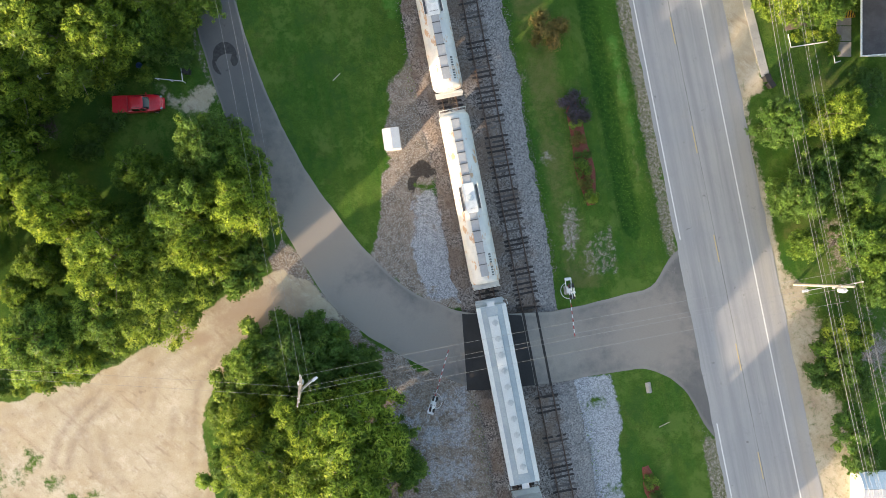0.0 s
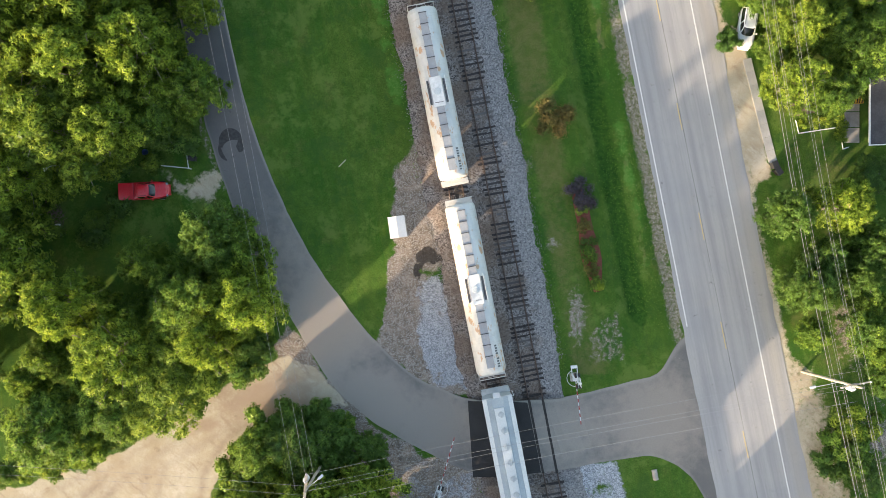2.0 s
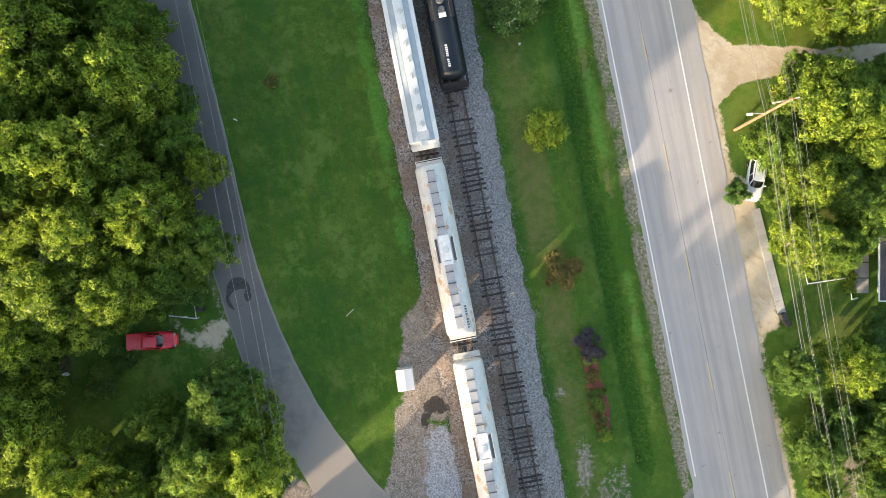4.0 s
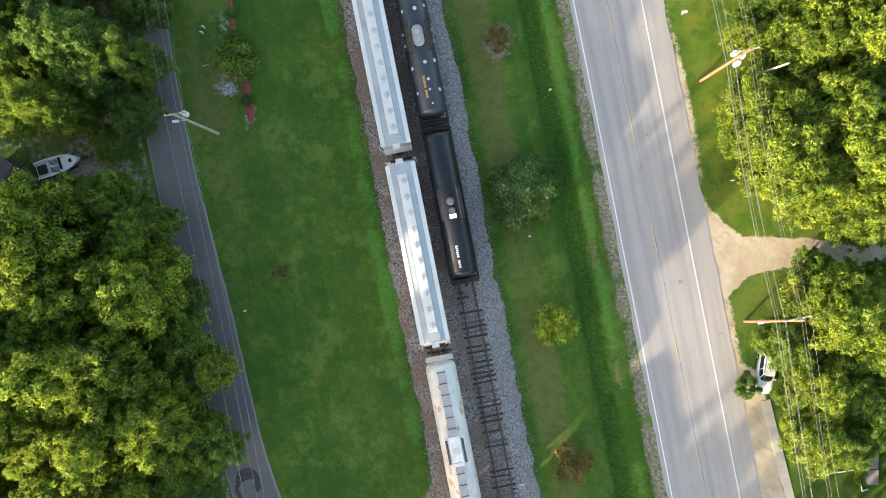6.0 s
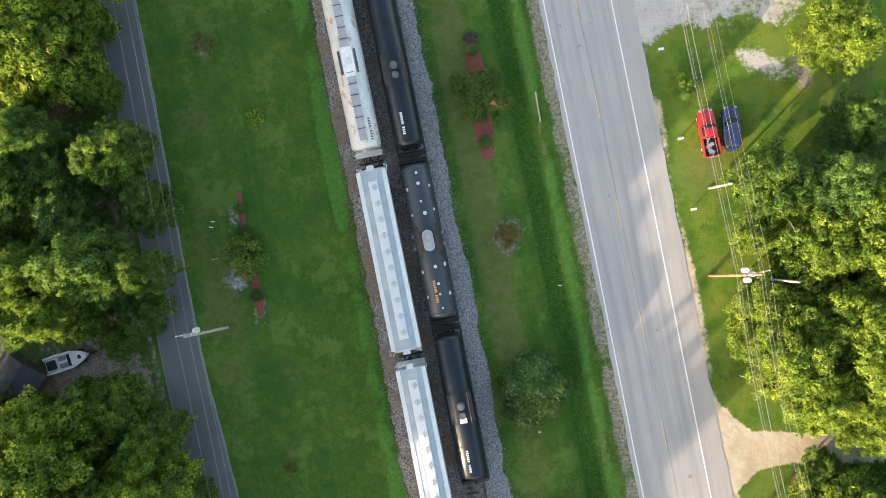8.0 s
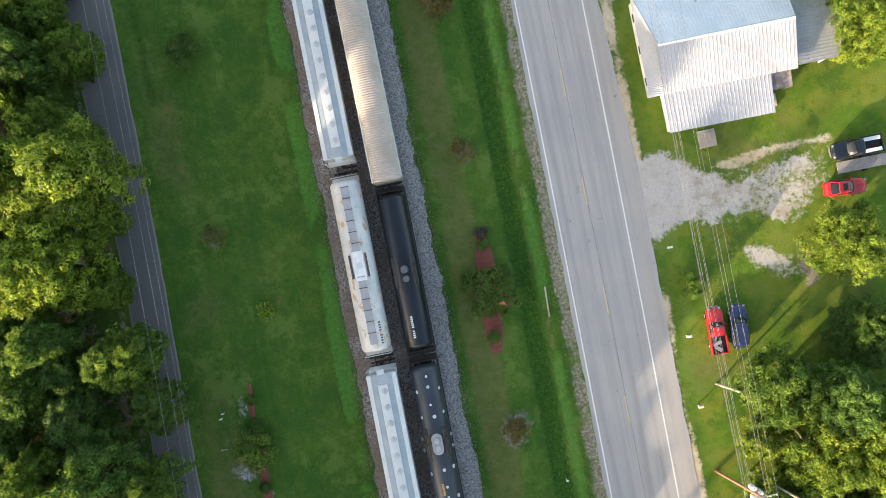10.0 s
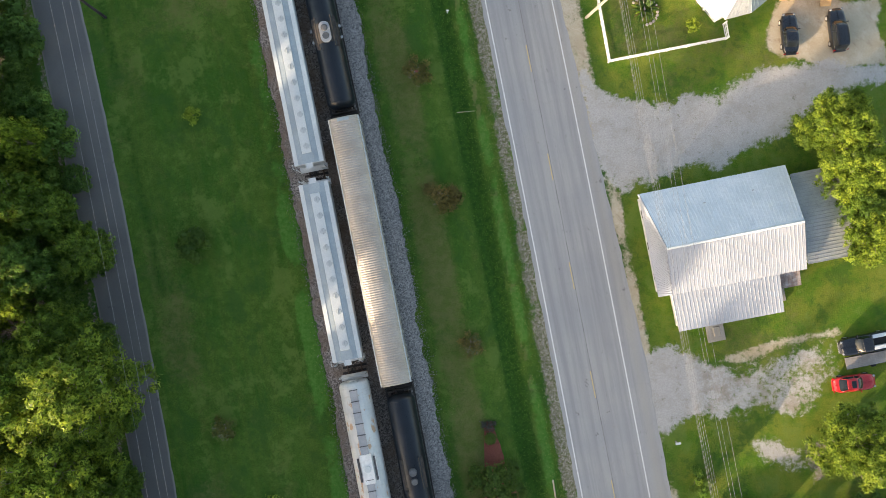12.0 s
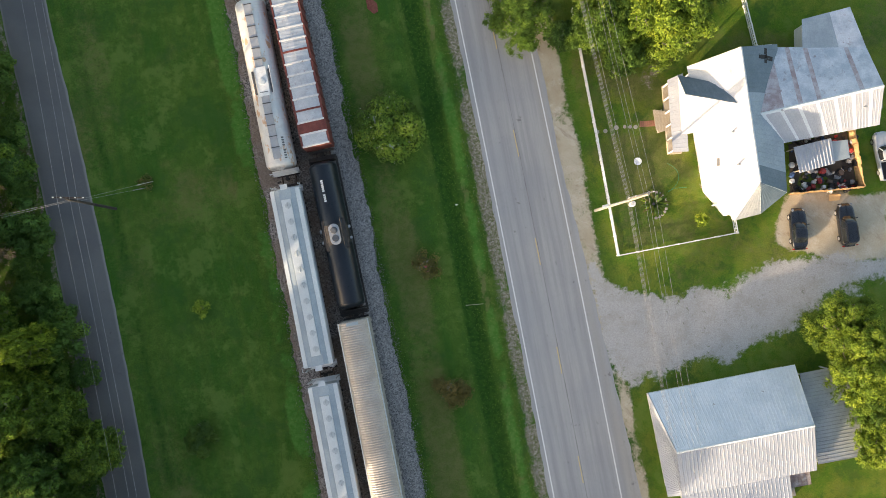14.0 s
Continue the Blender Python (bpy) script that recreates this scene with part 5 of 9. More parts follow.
def flat_hopper(at, label):
    """A covered hopper with a ribbed roof and round hatches along a pale middle strip."""
    car = thing("covered_hopper_car", label, "hopper car", at, "freight train")
    L = 9.35
    ring = lambda y, w: [(-w, y, 1.9), (-w - 0.05, y, 2.2), (-1.56, y, 3.9), (-1.52, y, 4.0), (1.52, y, 4.0), (1.56, y, 3.9), (w + 0.05, y, 2.2), (w, y, 1.9), (0.6, y, 1.0), (-0.6, y, 1.0)]
    sharp(part("body", Geo().loft([ring(-L, 1.45), ring(-L + 1.2, 1.5), ring(L - 1.2, 1.5), ring(L, 1.45)]), HOP_SIDE, car))
    roof = Geo()
    prof = lambda y: [(-1.57, y, 3.96), (-1.54, y, 4.06), (-1.38, y, 4.09), (-0.62, y, 4.26), (0.62, y, 4.26), (1.38, y, 4.09), (1.54, y, 4.06), (1.57, y, 3.96)]
    roof.loft([prof(-L), prof(L)])
    part("roof", roof, HOP_ROOF, car)
    for i in range(9):
        y = -L + 0.55 + i * (2 * L - 1.1) / 8
        for s in (-1, 1):
            rib = Geo().loft([[(s * 1.50, y + d, 4.075), (s * 1.38, y + d, 4.12), (s * 0.64, y + d, 4.285), (s * 0.64, y + d, 4.25), (s * 1.38, y + d, 4.08)] for d in (-0.05, 0.05)])
            part("roof_rib", rib, HOP_ROOF, car)
    part("hatch_strip", Geo().box(-0.50, 0.50, -L + 1.05, L - 1.05, 4.22, 4.34, r=0.03), HOP_STRIP, car, "pale grey raised hatch strip")
    rim = [(0.31 * math.cos(radians(a)), 0.31 * math.sin(radians(a)), 0.07) for a in range(-90, 91, 18)]
    hatch = Geo().disc(0, 0, 0, 0.27, 0.05, 18).line(rim, 0.035).line([(0, -0.31, 0.07), (0, 0.31, 0.07)], 0.035).box(0.30, 0.40, -0.10, 0.10, 0, 0.06).mesh("hatch")
    for i in range(10):
        part("hatch", hatch, HOP_HATCH, car, at=pose(0.04, -L + 1.75 + i * (2 * L - 3.5) / 9, 4.33, 0, 0, 8 * math.sin(i * 2.1)))
    for s in (-1, 1):
        part("side_rail", Geo().loft([[(s * 1.575, y, 4.03), (s * 1.55, y, 4.125), (s * 1.36, y, 4.16), (s * 1.12, y, 4.20), (s * 1.12, y, 4.12), (s * 1.36, y, 4.05)] for y in (-L - 0.02, L + 0.02)]), HOP_STRIP, car)
        walkway = Geo().box(-0.38, 0.38, 0, 0.55, 4.20, 4.26).box(-1.5, 1.5, 0, 0.06, 4.02, 4.12).box(-0.38, -0.32, 0, 0.5, 4.26, 4.34).box(0.32, 0.38, 0, 0.5, 4.26, 4.34)
        part("end_walkway", walkway, HOP_SIDE, car, at=pose(0, s * L, 0, 0, 0, 0 if s > 0 else 180))
        part("end_frame", Geo().box(-1.5, 1.5, -0.1, 0.55, 1.1, 1.25).box(-1.5, -1.4, 0.4, 0.5, 1.2, 4.0).box(1.4, 1.5, 0.4, 0.5, 1.2, 4.0), HOP_SIDE, car, at=pose(0, s * L, 0, 0, 0, 0 if s > 0 else 180))
        ladder(car, -s * 1.2, s * (L + 0.42), 1.2, 4.1, HOP_SIDE)
        grab = Geo().line([(s * 1.62, s * (L - 0.1), 4.05), (s * 1.72, s * (L - 0.1), 4.25), (s * 1.72, s * (L + 0.4), 4.25), (s * 1.62, s * (L + 0.4), 4.05)], 0.03)
        part("grab_iron", grab, HOP_SIDE, car)
    for i in range(4):
        y = -L + 2.3 + i * (2 * L - 4.6) / 3
        part("discharge_chute", Geo().loft([[(-1.3, y - 1.6, 1.9), (1.3, y - 1.6, 1.9), (1.3, y + 1.6, 1.9), (-1.3, y + 1.6, 1.9)][::-1], [(-0.5, y - 0.4, 0.55), (0.5, y - 0.4, 0.55), (0.5, y + 0.4, 0.55), (-0.5, y + 0.4, 0.55)][::-1]]), HOP_SIDE, car)
    underframe(car, L + 0.35, 0.5)
    return car


def round_hopper(at, label):
    """A round-backed hopper with a grey roof walk, a middle hatch platform and rust stains."""
    car = thing("covered_hopper_car", label, "hopper car", at, "freight train")
    L = 9.0
    prof = [(-1.45, 1.7), (-1.56, 2.3), (-1.58, 2.9)] + [(1.58 * math.sin(radians(a)), 2.9 + 1.5 * math.cos(radians(a))) for a in range(-80, 81, 10)] + [(1.58, 2.9), (1.56, 2.3), (1.45, 1.7), (0.5, 0.95), (-0.5, 0.95)]
    shrink = lambda y, s: [(x * s, y, 2.2 + (z - 2.2) * s) for x, z in prof]
    sharp(part("body", Geo().loft([shrink(-L, 0.86), shrink(-L + 0.12, 0.94), shrink(-L + 0.4, 1), shrink(L - 0.4, 1), shrink(L - 0.12, 0.94), shrink(L, 0.86)]), RUST_WHITE, car), 50)
    for i in range(7):
        y = -L + 1.2 + i * (2 * L - 2.4) / 6
        g = Geo().loft([[(x * 1.008, y + d, 2.2 + (z - 2.2) * 1.01) for x, z in prof[1:-3]] for d in (-0.03, 0.03)], caps=False, closed=False)
        part("weld_band", g, RUST_WHITE, car)
    for i in range(14):
        y = -L + 0.75 + (i + 0.5) * (2 * L - 1.5) / 14
        if abs(y) < 1.55:
            continue
        part("roof_walk", Geo().box(-0.40, 0.40, y - 0.60, y + 0.60, 4.40, 4.44), WALK_GREY, car)
        part("walk_bracket", Geo().box(-0.44, 0.44, y + 0.60, y + 0.68, 4.34, 4.50), SEAM_DARK, car)
    plate = Geo().box(-0.62, 0.62, -1.55, 1.55, 4.38, 4.50, r=0.03)
    part("hatch_platform", plate, MARK_WHITE, car, "white middle hatch platform")
    part("hatch", Geo().disc(0, 0, 4.50, 0.36, 0.10, 20).disc(0, 0, 4.60, 0.12, 0.05, 10), HOP_STRIP, car)
    for s in (-1, 1):
        part("platform_grating", Geo().box(s * 0.85 - 0.11, s * 0.85 + 0.11, -1.25, 1.25, 4.28, 4.36), SEAM_DARK, car)
        rail = Geo().line([(s * 1.0, -1.5, 4.15), (s * 1.0, -1.5, 4.6), (s * 1.0, 1.5, 4.6), (s * 1.0, 1.5, 4.15)], 0.025)
        part("handrail", rail, MARK_WHITE, car)
        end = Geo().box(-1.45, 1.45, 0.0, 0.62, 1.05, 1.2).line([(-0.45, -0.25, 4.2), (-0.45, 0.25, 3.95), (0.45, 0.25, 3.95), (0.45, -0.25, 4.2)], 0.03).line([(-1.4, 0.55, 1.2), (-1.4, 0.55, 3.2), (1.4, 0.55, 3.2), (1.4, 0.55, 1.2)], 0.045)
        part("end_platform", end, RUST_WHITE, car, at=pose(0, s * L, 0, 0, 0, 0 if s > 0 else 180))
        ladder(car, s * 0.3, s * (L + 0.05), 1.2, 4.0, RUST_WHITE)
    stencil(car, MARK_DARK, 9, 0.27, (0.26, 0.16), lambda d: pose(0.86, -L + 0.75 + d, 4.175, 0, 32, 0), (4,))
    for i in range(3):
        y = -L + 3.0 + i * (L - 3.0)
        part("discharge_chute", Geo().loft([[(-1.2, y - 2, 1.7), (-1.2, y + 2, 1.7), (1.2, y + 2, 1.7), (1.2, y - 2, 1.7)], [(-0.4, y - 0.4, 0.5), (-0.4, y + 0.4, 0.5), (0.4, y + 0.4, 0.5), (0.4, y - 0.4, 0.5)]]), RUST_WHITE, car)
    underframe(car, L + 0.5, 0.7)
    return car


def tank_car(at, label, half, paint, marks=None, mark_y=0, dome="plain", dots=False, r=1.5):
    """A tank car: shell with domed ends, saddles, manway platform, walks and marks in plain bars."""
    car = thing("tank_car", label, "tank car", at, "parked freight cars")
    zc = 2.62
    L = half - 0.85
    rings = []
    for y, s in ((-L, 0.25), (-L + 0.06, 0.55), (-L + 0.18, 0.78), (-L + 0.36, 0.93), (-L + 0.6, 1.0), (L - 0.6, 1.0), (L - 0.36, 0.93), (L - 0.18, 0.78), (L - 0.06, 0.55), (L, 0.25)):
        rings.append([(r * s * math.cos(2 * math.pi * i / 40), y, zc + r * s * math.sin(2 * math.pi * i / 40)) for i in range(40)])
    sharp(part("tank_shell", Geo().loft(rings), paint, car), 40)
    for y in (-L * 0.52, L * 0.52, -L + 0.62, L - 0.62):
        part("shell_band", Geo().loft([[(r * 1.006 * math.cos(2 * math.pi * i / 40), y + d, zc + r * 1.006 * math.sin(2 * math.pi * i / 40)) for i in range(40)] for d in (-0.04, 0.04)], caps=False), paint, car)
    top = zc + r
    big = dome == "big"
    if big:
        part("saddle_walk", Geo().loft([[(x, y, zc + z) for x, z in arc(r + 0.07, -64, 64, 16)] + [(x, y, zc + z) for x, z in arc(r - 0.05, 64, -64, 16)] for y in (-1.05, 1.05)]), STEEL_DARK, car, "black walkway over the tank")
        plan = [(0.56 * math.cos(radians(a)), (0.62 if 0 <= a <= 180 else -0.62) + 0.50 * math.sin(radians(a))) for a in (0, 30, 60, 90, 120, 150, 180, 181, 210, 240, 270, 300, 330, 359)]
        part("dome_plate", Geo().prism(plan, top - 0.12, top + 0.16), WALK_GREY, car, "grey plate round the manways")
        for s in (-1, 1):
            part("walk_end", Geo().box(s * 1.45 - 0.2, s * 1.45 + 0.2, -0.75, -0.45, top - 1.02, top - 0.92).box(s * 1.45 - 0.2, s * 1.45 + 0.2, 0.45, 0.75, top - 1.02, top - 0.92), WALK_GREY, car)
    part("manway", Geo().disc(0, 0.42 if big else 0.25, top - 0.1, 0.36 if big else 0.42, 0.42, 20).disc(0, 0.42 if big else 0.25, top + 0.32, 0.26, 0.08, 14), WALK_GREY if dots else TANK_TOP, car, "round manway dome")
    part("valve_housing", Geo().disc(0, -0.42 if big else -0.75, top - 0.1, 0.36, 0.34, 16), WALK_GREY if dots else TANK_TOP, car)
    if dome == "plate":
        part("crash_plate", Geo().box(-0.38, 0.38, -1.55, -1.05, top - 0.06, top + 0.05, r=0.02), MARK_WHITE, car, "pale steel plate")
    for s in (-1, 1):
        part("platform", Geo().box(s * 0.98 - 0.26, s * 0.98 + 0.26, -1.6, 1.6, top - 0.40, top - 0.34), STEEL_DARK, car)
        rail = Geo().line([(s * 0.85, -1.6, top - 0.35), (s * 0.85, -1.6, top + 0.35), (s * 0.85, 1.6, top + 0.35), (s * 0.85, 1.6, top - 0.35)], 0.05)
        rail.line([(s * 0.85, 0, top - 0.4), (s * 0.85, 0, top + 0.35)], 0.03)
        part("handrail", rail, STEEL_DARK, car)
        part("saddle", Geo().box(-1.1, 1.1, s * (L - 1.6) - 0.4, s * (L - 1.6) + 0.4, 0.9, zc - r * 0.72), STEEL_DARK, car)
        part("side_walk", Geo().box(s * 1.45 - 0.12, s * 1.45 + 0.12, -half + 0.3, half - 0.3, 1.12, 1.17), STEEL_DARK, car)
        part("head_shield", Geo().box(-1.35, 1.35, -0.04, 0.04, 1.1, 2.3).line([(-1.45, 0.3, 1.1), (-1.45, 0.3, 2.2), (1.45, 0.3, 2.2), (1.45, 0.3, 1.1)], 0.04).box(-1.5, 1.5, -0.2, 0.5, 1.02, 1.12), STEEL_DARK, car, at=pose(0, s * (half - 0.55), 0, 0, 0, 0 if s > 0 else 180))
        ladder(car, s * 1.42, 0, 1.15, top - 0.4, STEEL_DARK, across=False)
    if marks:
        a = 22
        stencil(car, marks, 11, 0.215, (0.25, 0.14), lambda d: pose(-(r + 0.004) * math.sin(radians(a)) * 0.55 + 0.05, mark_y + d, zc + (r + 0.002) * math.cos(math.asin(math.sin(radians(a)) * 0.55 - 0.05 / r)), 0, -9, 0), (4,))
    if dots:
        rng = random.Random(3)
        for k, ang in enumerate((-52, 4, 50)):
            for i in range(11):
                y = -L + 1.0 + i * (2 * L - 2.0) / 10 + rng.uniform(-0.25, 0.25)
                if abs(y) < 1.7 or (k != 1 and i % 2 == 0):
                    continue
                an = ang + rng.uniform(-4, 4)
                part("paint_spot", Geo().disc(0, 0, -0.02, rng.uniform(0.10, 0.22), 0.03, 12), MARK_SPOT, car, at=pose((r + 0.004) * math.sin(radians(an)), y, zc + (r + 0.004) * math.cos(radians(an)), 0, an, 0))
    underframe(car, half - 0.35, 0.65)
    return car


MARK_SPOT = worn("pale_primer_spot", (0.42, 0.44, 0.46), (0.52, 0.53, 0.54), 4, 20, 0.7)


def rack_car(at, label, half):
    """A very long car with an arched roof of fine cross corrugations."""
    car = thing("autorack_car", label, "freight car", at, "parked freight cars")
    L = half - 0.35
    rings, k = [], int(2 * L / 0.25)
    for i in range(2 * k + 1):
        y = -L + i * (2 * L) / (2 * k)
        h = 0.022 if i % 2 else -0.022
        s = 1.0 if 2 < i < 2 * k - 2 else 0.97
        rings.append([(-1.52, y, 4.62), (-1.50 * s, y, 4.80 + h), (-1.25 * s, y, 5.04 + h), (-0.8, y, 5.20 + h), (-0.3, y, 5.27 + h), (0.3, y, 5.27 + h), (0.8, y, 5.20 + h), (1.25 * s, y, 5.04 + h), (1.50 * s, y, 4.80 + h), (1.52, y, 4.62)])
    part("corrugated_roof", Geo().loft(rings), RACK_TIN, car, "pale corrugated steel roof, tinged with rust")
    part("body", Geo().box(-1.50, 1.50, -L + 0.05, L - 0.05, 1.0, 4.64), RACK_SIDE, car)
    for i in range(19):
        y = -L + 0.4 + i * (2 * L - 0.8) / 18
        for s in (-1, 1):
            part("side_post", Geo().box(s * 1.56 - 0.05, s * 1.56 + 0.05, y - 0.08, y + 0.08, 1.0, 4.66), RACK_SIDE, car)
    for s in (-1, 1):
        part("top_rail", Geo().box(s * 1.56 - 0.06, s * 1.56 + 0.06, -L, L, 4.58, 4.70), HOP_STRIP, car)
        part("end_door", Geo().box(-1.4, 1.4, -0.05, 0.05, 1.0, 4.7).box(-0.04, 0.04, 0.05, 0.09, 1.0, 4.7), RACK_SIDE, car, at=pose(0, s * (L + 0.0), 0))
    part("end_cap", Geo().box(-0.62, 0.62, L - 0.42, L - 0.1, 5.24, 5.33), HOP_ROOF, car, "pale roof end patch")
    underframe(car, half - 0.1, 0.5)
    return car


def box_car(at, label, half):
    """A dark red boxcar with galvanised roof panels between peeling seams."""
    car = thing("box_car", label, "freight car", at, "parked freight cars")
    L = half - 0.6
    part("body", Geo().box(-1.50, 1.50, -L, L, 1.0, 4.28), BOX_RED, car)
    k = 14
    w = 2 * L / k
    for i in range(k):
        y = -L + (i + 0.5) * w
        g = Geo().loft([[(-1.30, y + d, 4.36), (0, y + d, 4.44), (1.30, y + d, 4.36), (1.30, y + d, 4.28), (-1.30, y + d, 4.28)] for d in (-w / 2 + 0.10, w / 2 - 0.10)])
        for e in (-0.2, 0.2):
            g.loft([[(-1.22, y + e + d, 4.385), (0, y + e + d, 4.465), (1.22, y + e + d, 4.385), (1.22, y + e + d, 4.34), (-1.22, y + e + d, 4.34)] for d in (-0.05, 0.05)])
        part("roof_panel", g, BOX_TIN if i != 1 else BOX_RED, car)
    for i in range(k + 1):
        y = -L + i * w
        g = Geo().loft([[(-1.42, y + d, 4.43), (0, y + d, 4.51), (1.42, y + d, 4.43), (1.42, y + d, 4.28), (-1.42, y + d, 4.28)] for d in (-0.09, 0.09)])
        part("roof_seam", g, BOX_SEAM if i % 5 != 3 else BOX_RED, car)
    for s in (-1, 1):
        part("roof_edge", Geo().box(s * 1.44 - 0.08, s * 1.44 + 0.08, -L - 0.02, L + 0.02, 4.26, 4.40), BOX_RED, car)
        for i in range(15):
            y = -L + 0.3 + i * (2 * L - 0.6) / 14
            part("side_post", Geo().box(s * 1.54 - 0.05, s * 1.54 + 0.05, y - 0.07, y + 0.07, 1.0, 4.25), BOX_RED, car)
        part("end_wall", Geo().box(-1.5, 1.5, -0.05, 0.06, 1.0, 4.34), BOX_RED, car, at=pose(0, s * L, 0))
    underframe(car, half - 0.25, 0.6)
    return car


RUSTY_AT = (0, 1, 4, 7)
first = {}
for i in range(-2, 9):
    rusty = i in RUSTY_AT
    m = along(TRACK_W, -5.3 + 20.4 * (i + 0.5), RAIL_TOP)
    if rusty in first:
        copy_thing(first[rusty], m)
    else:
        first[rusty] = round_hopper(m, "white round-backed hopper car with orange rust stains") if rusty else flat_hopper(m, "pale blue-grey covered hopper car with round roof hatches")


def parked(y0, y1):
    """Pose and half length of a car between two ends on the east track."""
    return along(TRACK_E, (y0 + y1) / 2, RAIL_TOP), (y1 - y0) / 2 / math.cos(math.atan(slope(TRACK_E, (y0 + y1) / 2)))


for y0, y1, label, paint_of, marks, my, dome, dots in (
        (42.4, 59.2, "black tank car with white stencilled marks", TANK_BLACK, MARK_WHITE, -6.6, "plate", False),
        (59.2, 77.0, "slate grey tank car dotted with pale primer spots", TANK_SLATE, MARK_ORANGE, -6.4, "big", True),
        (77.0, 94.9, "black tank car with white stencilled marks", TANK_BLACK, MARK_WHITE, -6.9, "plain", False),
        (123.3, 140.4, "black tank car with a large grey manway dome", TANK_BLACK, MARK_WHITE, 3.6, "big", False)):
    m, half = parked(y0, y1)
    tank_car(m, label, half, paint_of, marks, my, dome, dots)
m, half = parked(95.0, 123.2)
rack_car(m, "very long pale freight car with a corrugated steel roof", half)
m, half = parked(140.6, 159.0)
box_car(m, "dark red boxcar with galvanised roof panels, paint peeling", half)


# ---- houses ----
TIN_WHITE = worn("white_metal_roofing", (0.375, 0.400, 0.44), (0.44, 0.462, 0.50), 0.35, 6, 0.55, 0.1, grime=(0.35, 0.35, 0.345), amount=0.4)
# stronger white for the sunward slopes, with the sun coloured into it
TIN_BRIGHT = worn("sunlit_white_roof_coating", (0.66, 0.67, 0.68), (0.73, 0.74, 0.74), 0.4, 6, 0.4, 0.0, grime=(0.60, 0.60, 0.59), amount=0.4)
TIN_STAIN = worn("stained_bare_roofing", (0.30, 0.24, 0.25), (0.45, 0.44, 0.47), 0.9, 8, 0.65, 0.0, grime=(0.19, 0.13, 0.13), amount=0.8)
TIN_BLUE = worn("galvanised_roofing", (0.58, 0.64, 0.67), (0.69, 0.73, 0.75), 0.45, 6, 0.45, 0.1, grime=(0.40, 0.45, 0.50), amount=0.5)
TIN_GREY = worn("weathered_tin_roofing", (0.33, 0.35, 0.36), (0.42, 0.44, 0.45), 0.5, 6, 0.45, 0.3, grime=(0.13, 0.12, 0.11), amount=0.6)
TIN_SLATE = worn("slate_blue_roofing", (0.135, 0.185, 0.215), (0.17, 0.22, 0.25), 0.6, 6, 0.75, 0.0)
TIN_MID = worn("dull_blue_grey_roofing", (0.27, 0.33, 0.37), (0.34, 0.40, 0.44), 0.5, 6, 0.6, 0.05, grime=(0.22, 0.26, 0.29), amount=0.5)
TIN_PEEL = worn("peeling_white_coated_roofing", (0.36, 0.42, 0.49), (0.58, 0.62, 0.67), 0.55, 7, 0.55, 0.1, grime=(0.20, 0.14, 0.145), amount=0.85)
TIN_RUST = worn("rusted_tin", (0.24, 0.17, 0.15), (0.42, 0.39, 0.38), 1.1, 9, 0.7, 0.2, grime=(0.16, 0.07, 0.05), amount=0.8)
TAR = worn("black_roof_tar", (0.012, 0.012, 0.013), (0.02, 0.02, 0.021), 2, 12, 0.7)
SIDING = worn("white_clapboard", (0.62, 0.62, 0.60), (0.70, 0.70, 0.68), 0.8, 9, 0.7, grime=(0.42, 0.41, 0.38), amount=0.4)
TRIM_WHITE = worn("white_trim_paint", (0.74, 0.74, 0.73), (0.80, 0.80, 0.79), 1.0, 12, 0.5)
CONCRETE = worn("old_concrete", (0.33, 0.30, 0.26), (0.42, 0.39, 0.35), 0.7, 9, 0.9, grime=(0.22, 0.19, 0.16), amount=0.5)
PLANK = worn("weathered_planks", (0.44, 0.36, 0.26), (0.54, 0.46, 0.36), 1.0, 10, 0.85, grime=(0.24, 0.18, 0.13), amount=0.5)
PINE = worn("raw_pine_boards", (0.50, 0.31, 0.14), (0.58, 0.39, 0.19), 1.0, 10, 0.8)
WINDOW_GLASS = worn("dark_window_glass", (0.03, 0.035, 0.04), (0.04, 0.045, 0.05), 1.0, 9, 0.1)
SHINGLE = worn("charcoal_shingles", (0.045, 0.047, 0.052), (0.065, 0.066, 0.072), 0.8, 9, 0.9)


def sheets(parent, a, b, c, d, count, material, name="roof_sheet", rib=0.028, thick=0.03, wide=0.05):
    """Ribbed sheets of one roof plane: a to b along the eave, d to c along the top; one sheet with its rib each."""
    a, b, c, d = (Vector(v) for v in (a, b, c, d))
    up = (b - a).cross(d - a)
    if up.length < 1e-6:
        up = (b - a).cross(c - a)
    up.normalize()
    if up.z < 0:
        up = -up
    for i in range(count):
        e0, e1 = a.lerp(b, i / count), a.lerp(b, (i + 1) / count)
        t0, t1 = d.lerp(c, i / count), d.lerp(c, (i + 1) / count)
        g = Geo().loft([[e0, e1, t1, t0], [v + up * thick for v in (e0, e1, t1, t0)]])
        side = (e1 - e0).normalized() * wide
        o = up * thick
        g.loft([[e0 + o, e0 + o + side * 0.3 + up * rib, e0 + o + side * 0.9 + up * rib, e0 + o + side * 1.2],
                [t0 + o, t0 + o + side * 0.3 + up * rib, t0 + o + side * 0.9 + up * rib, t0 + o + side * 1.2]])
        part(name, g, material(i) if callable(material) else material, parent)


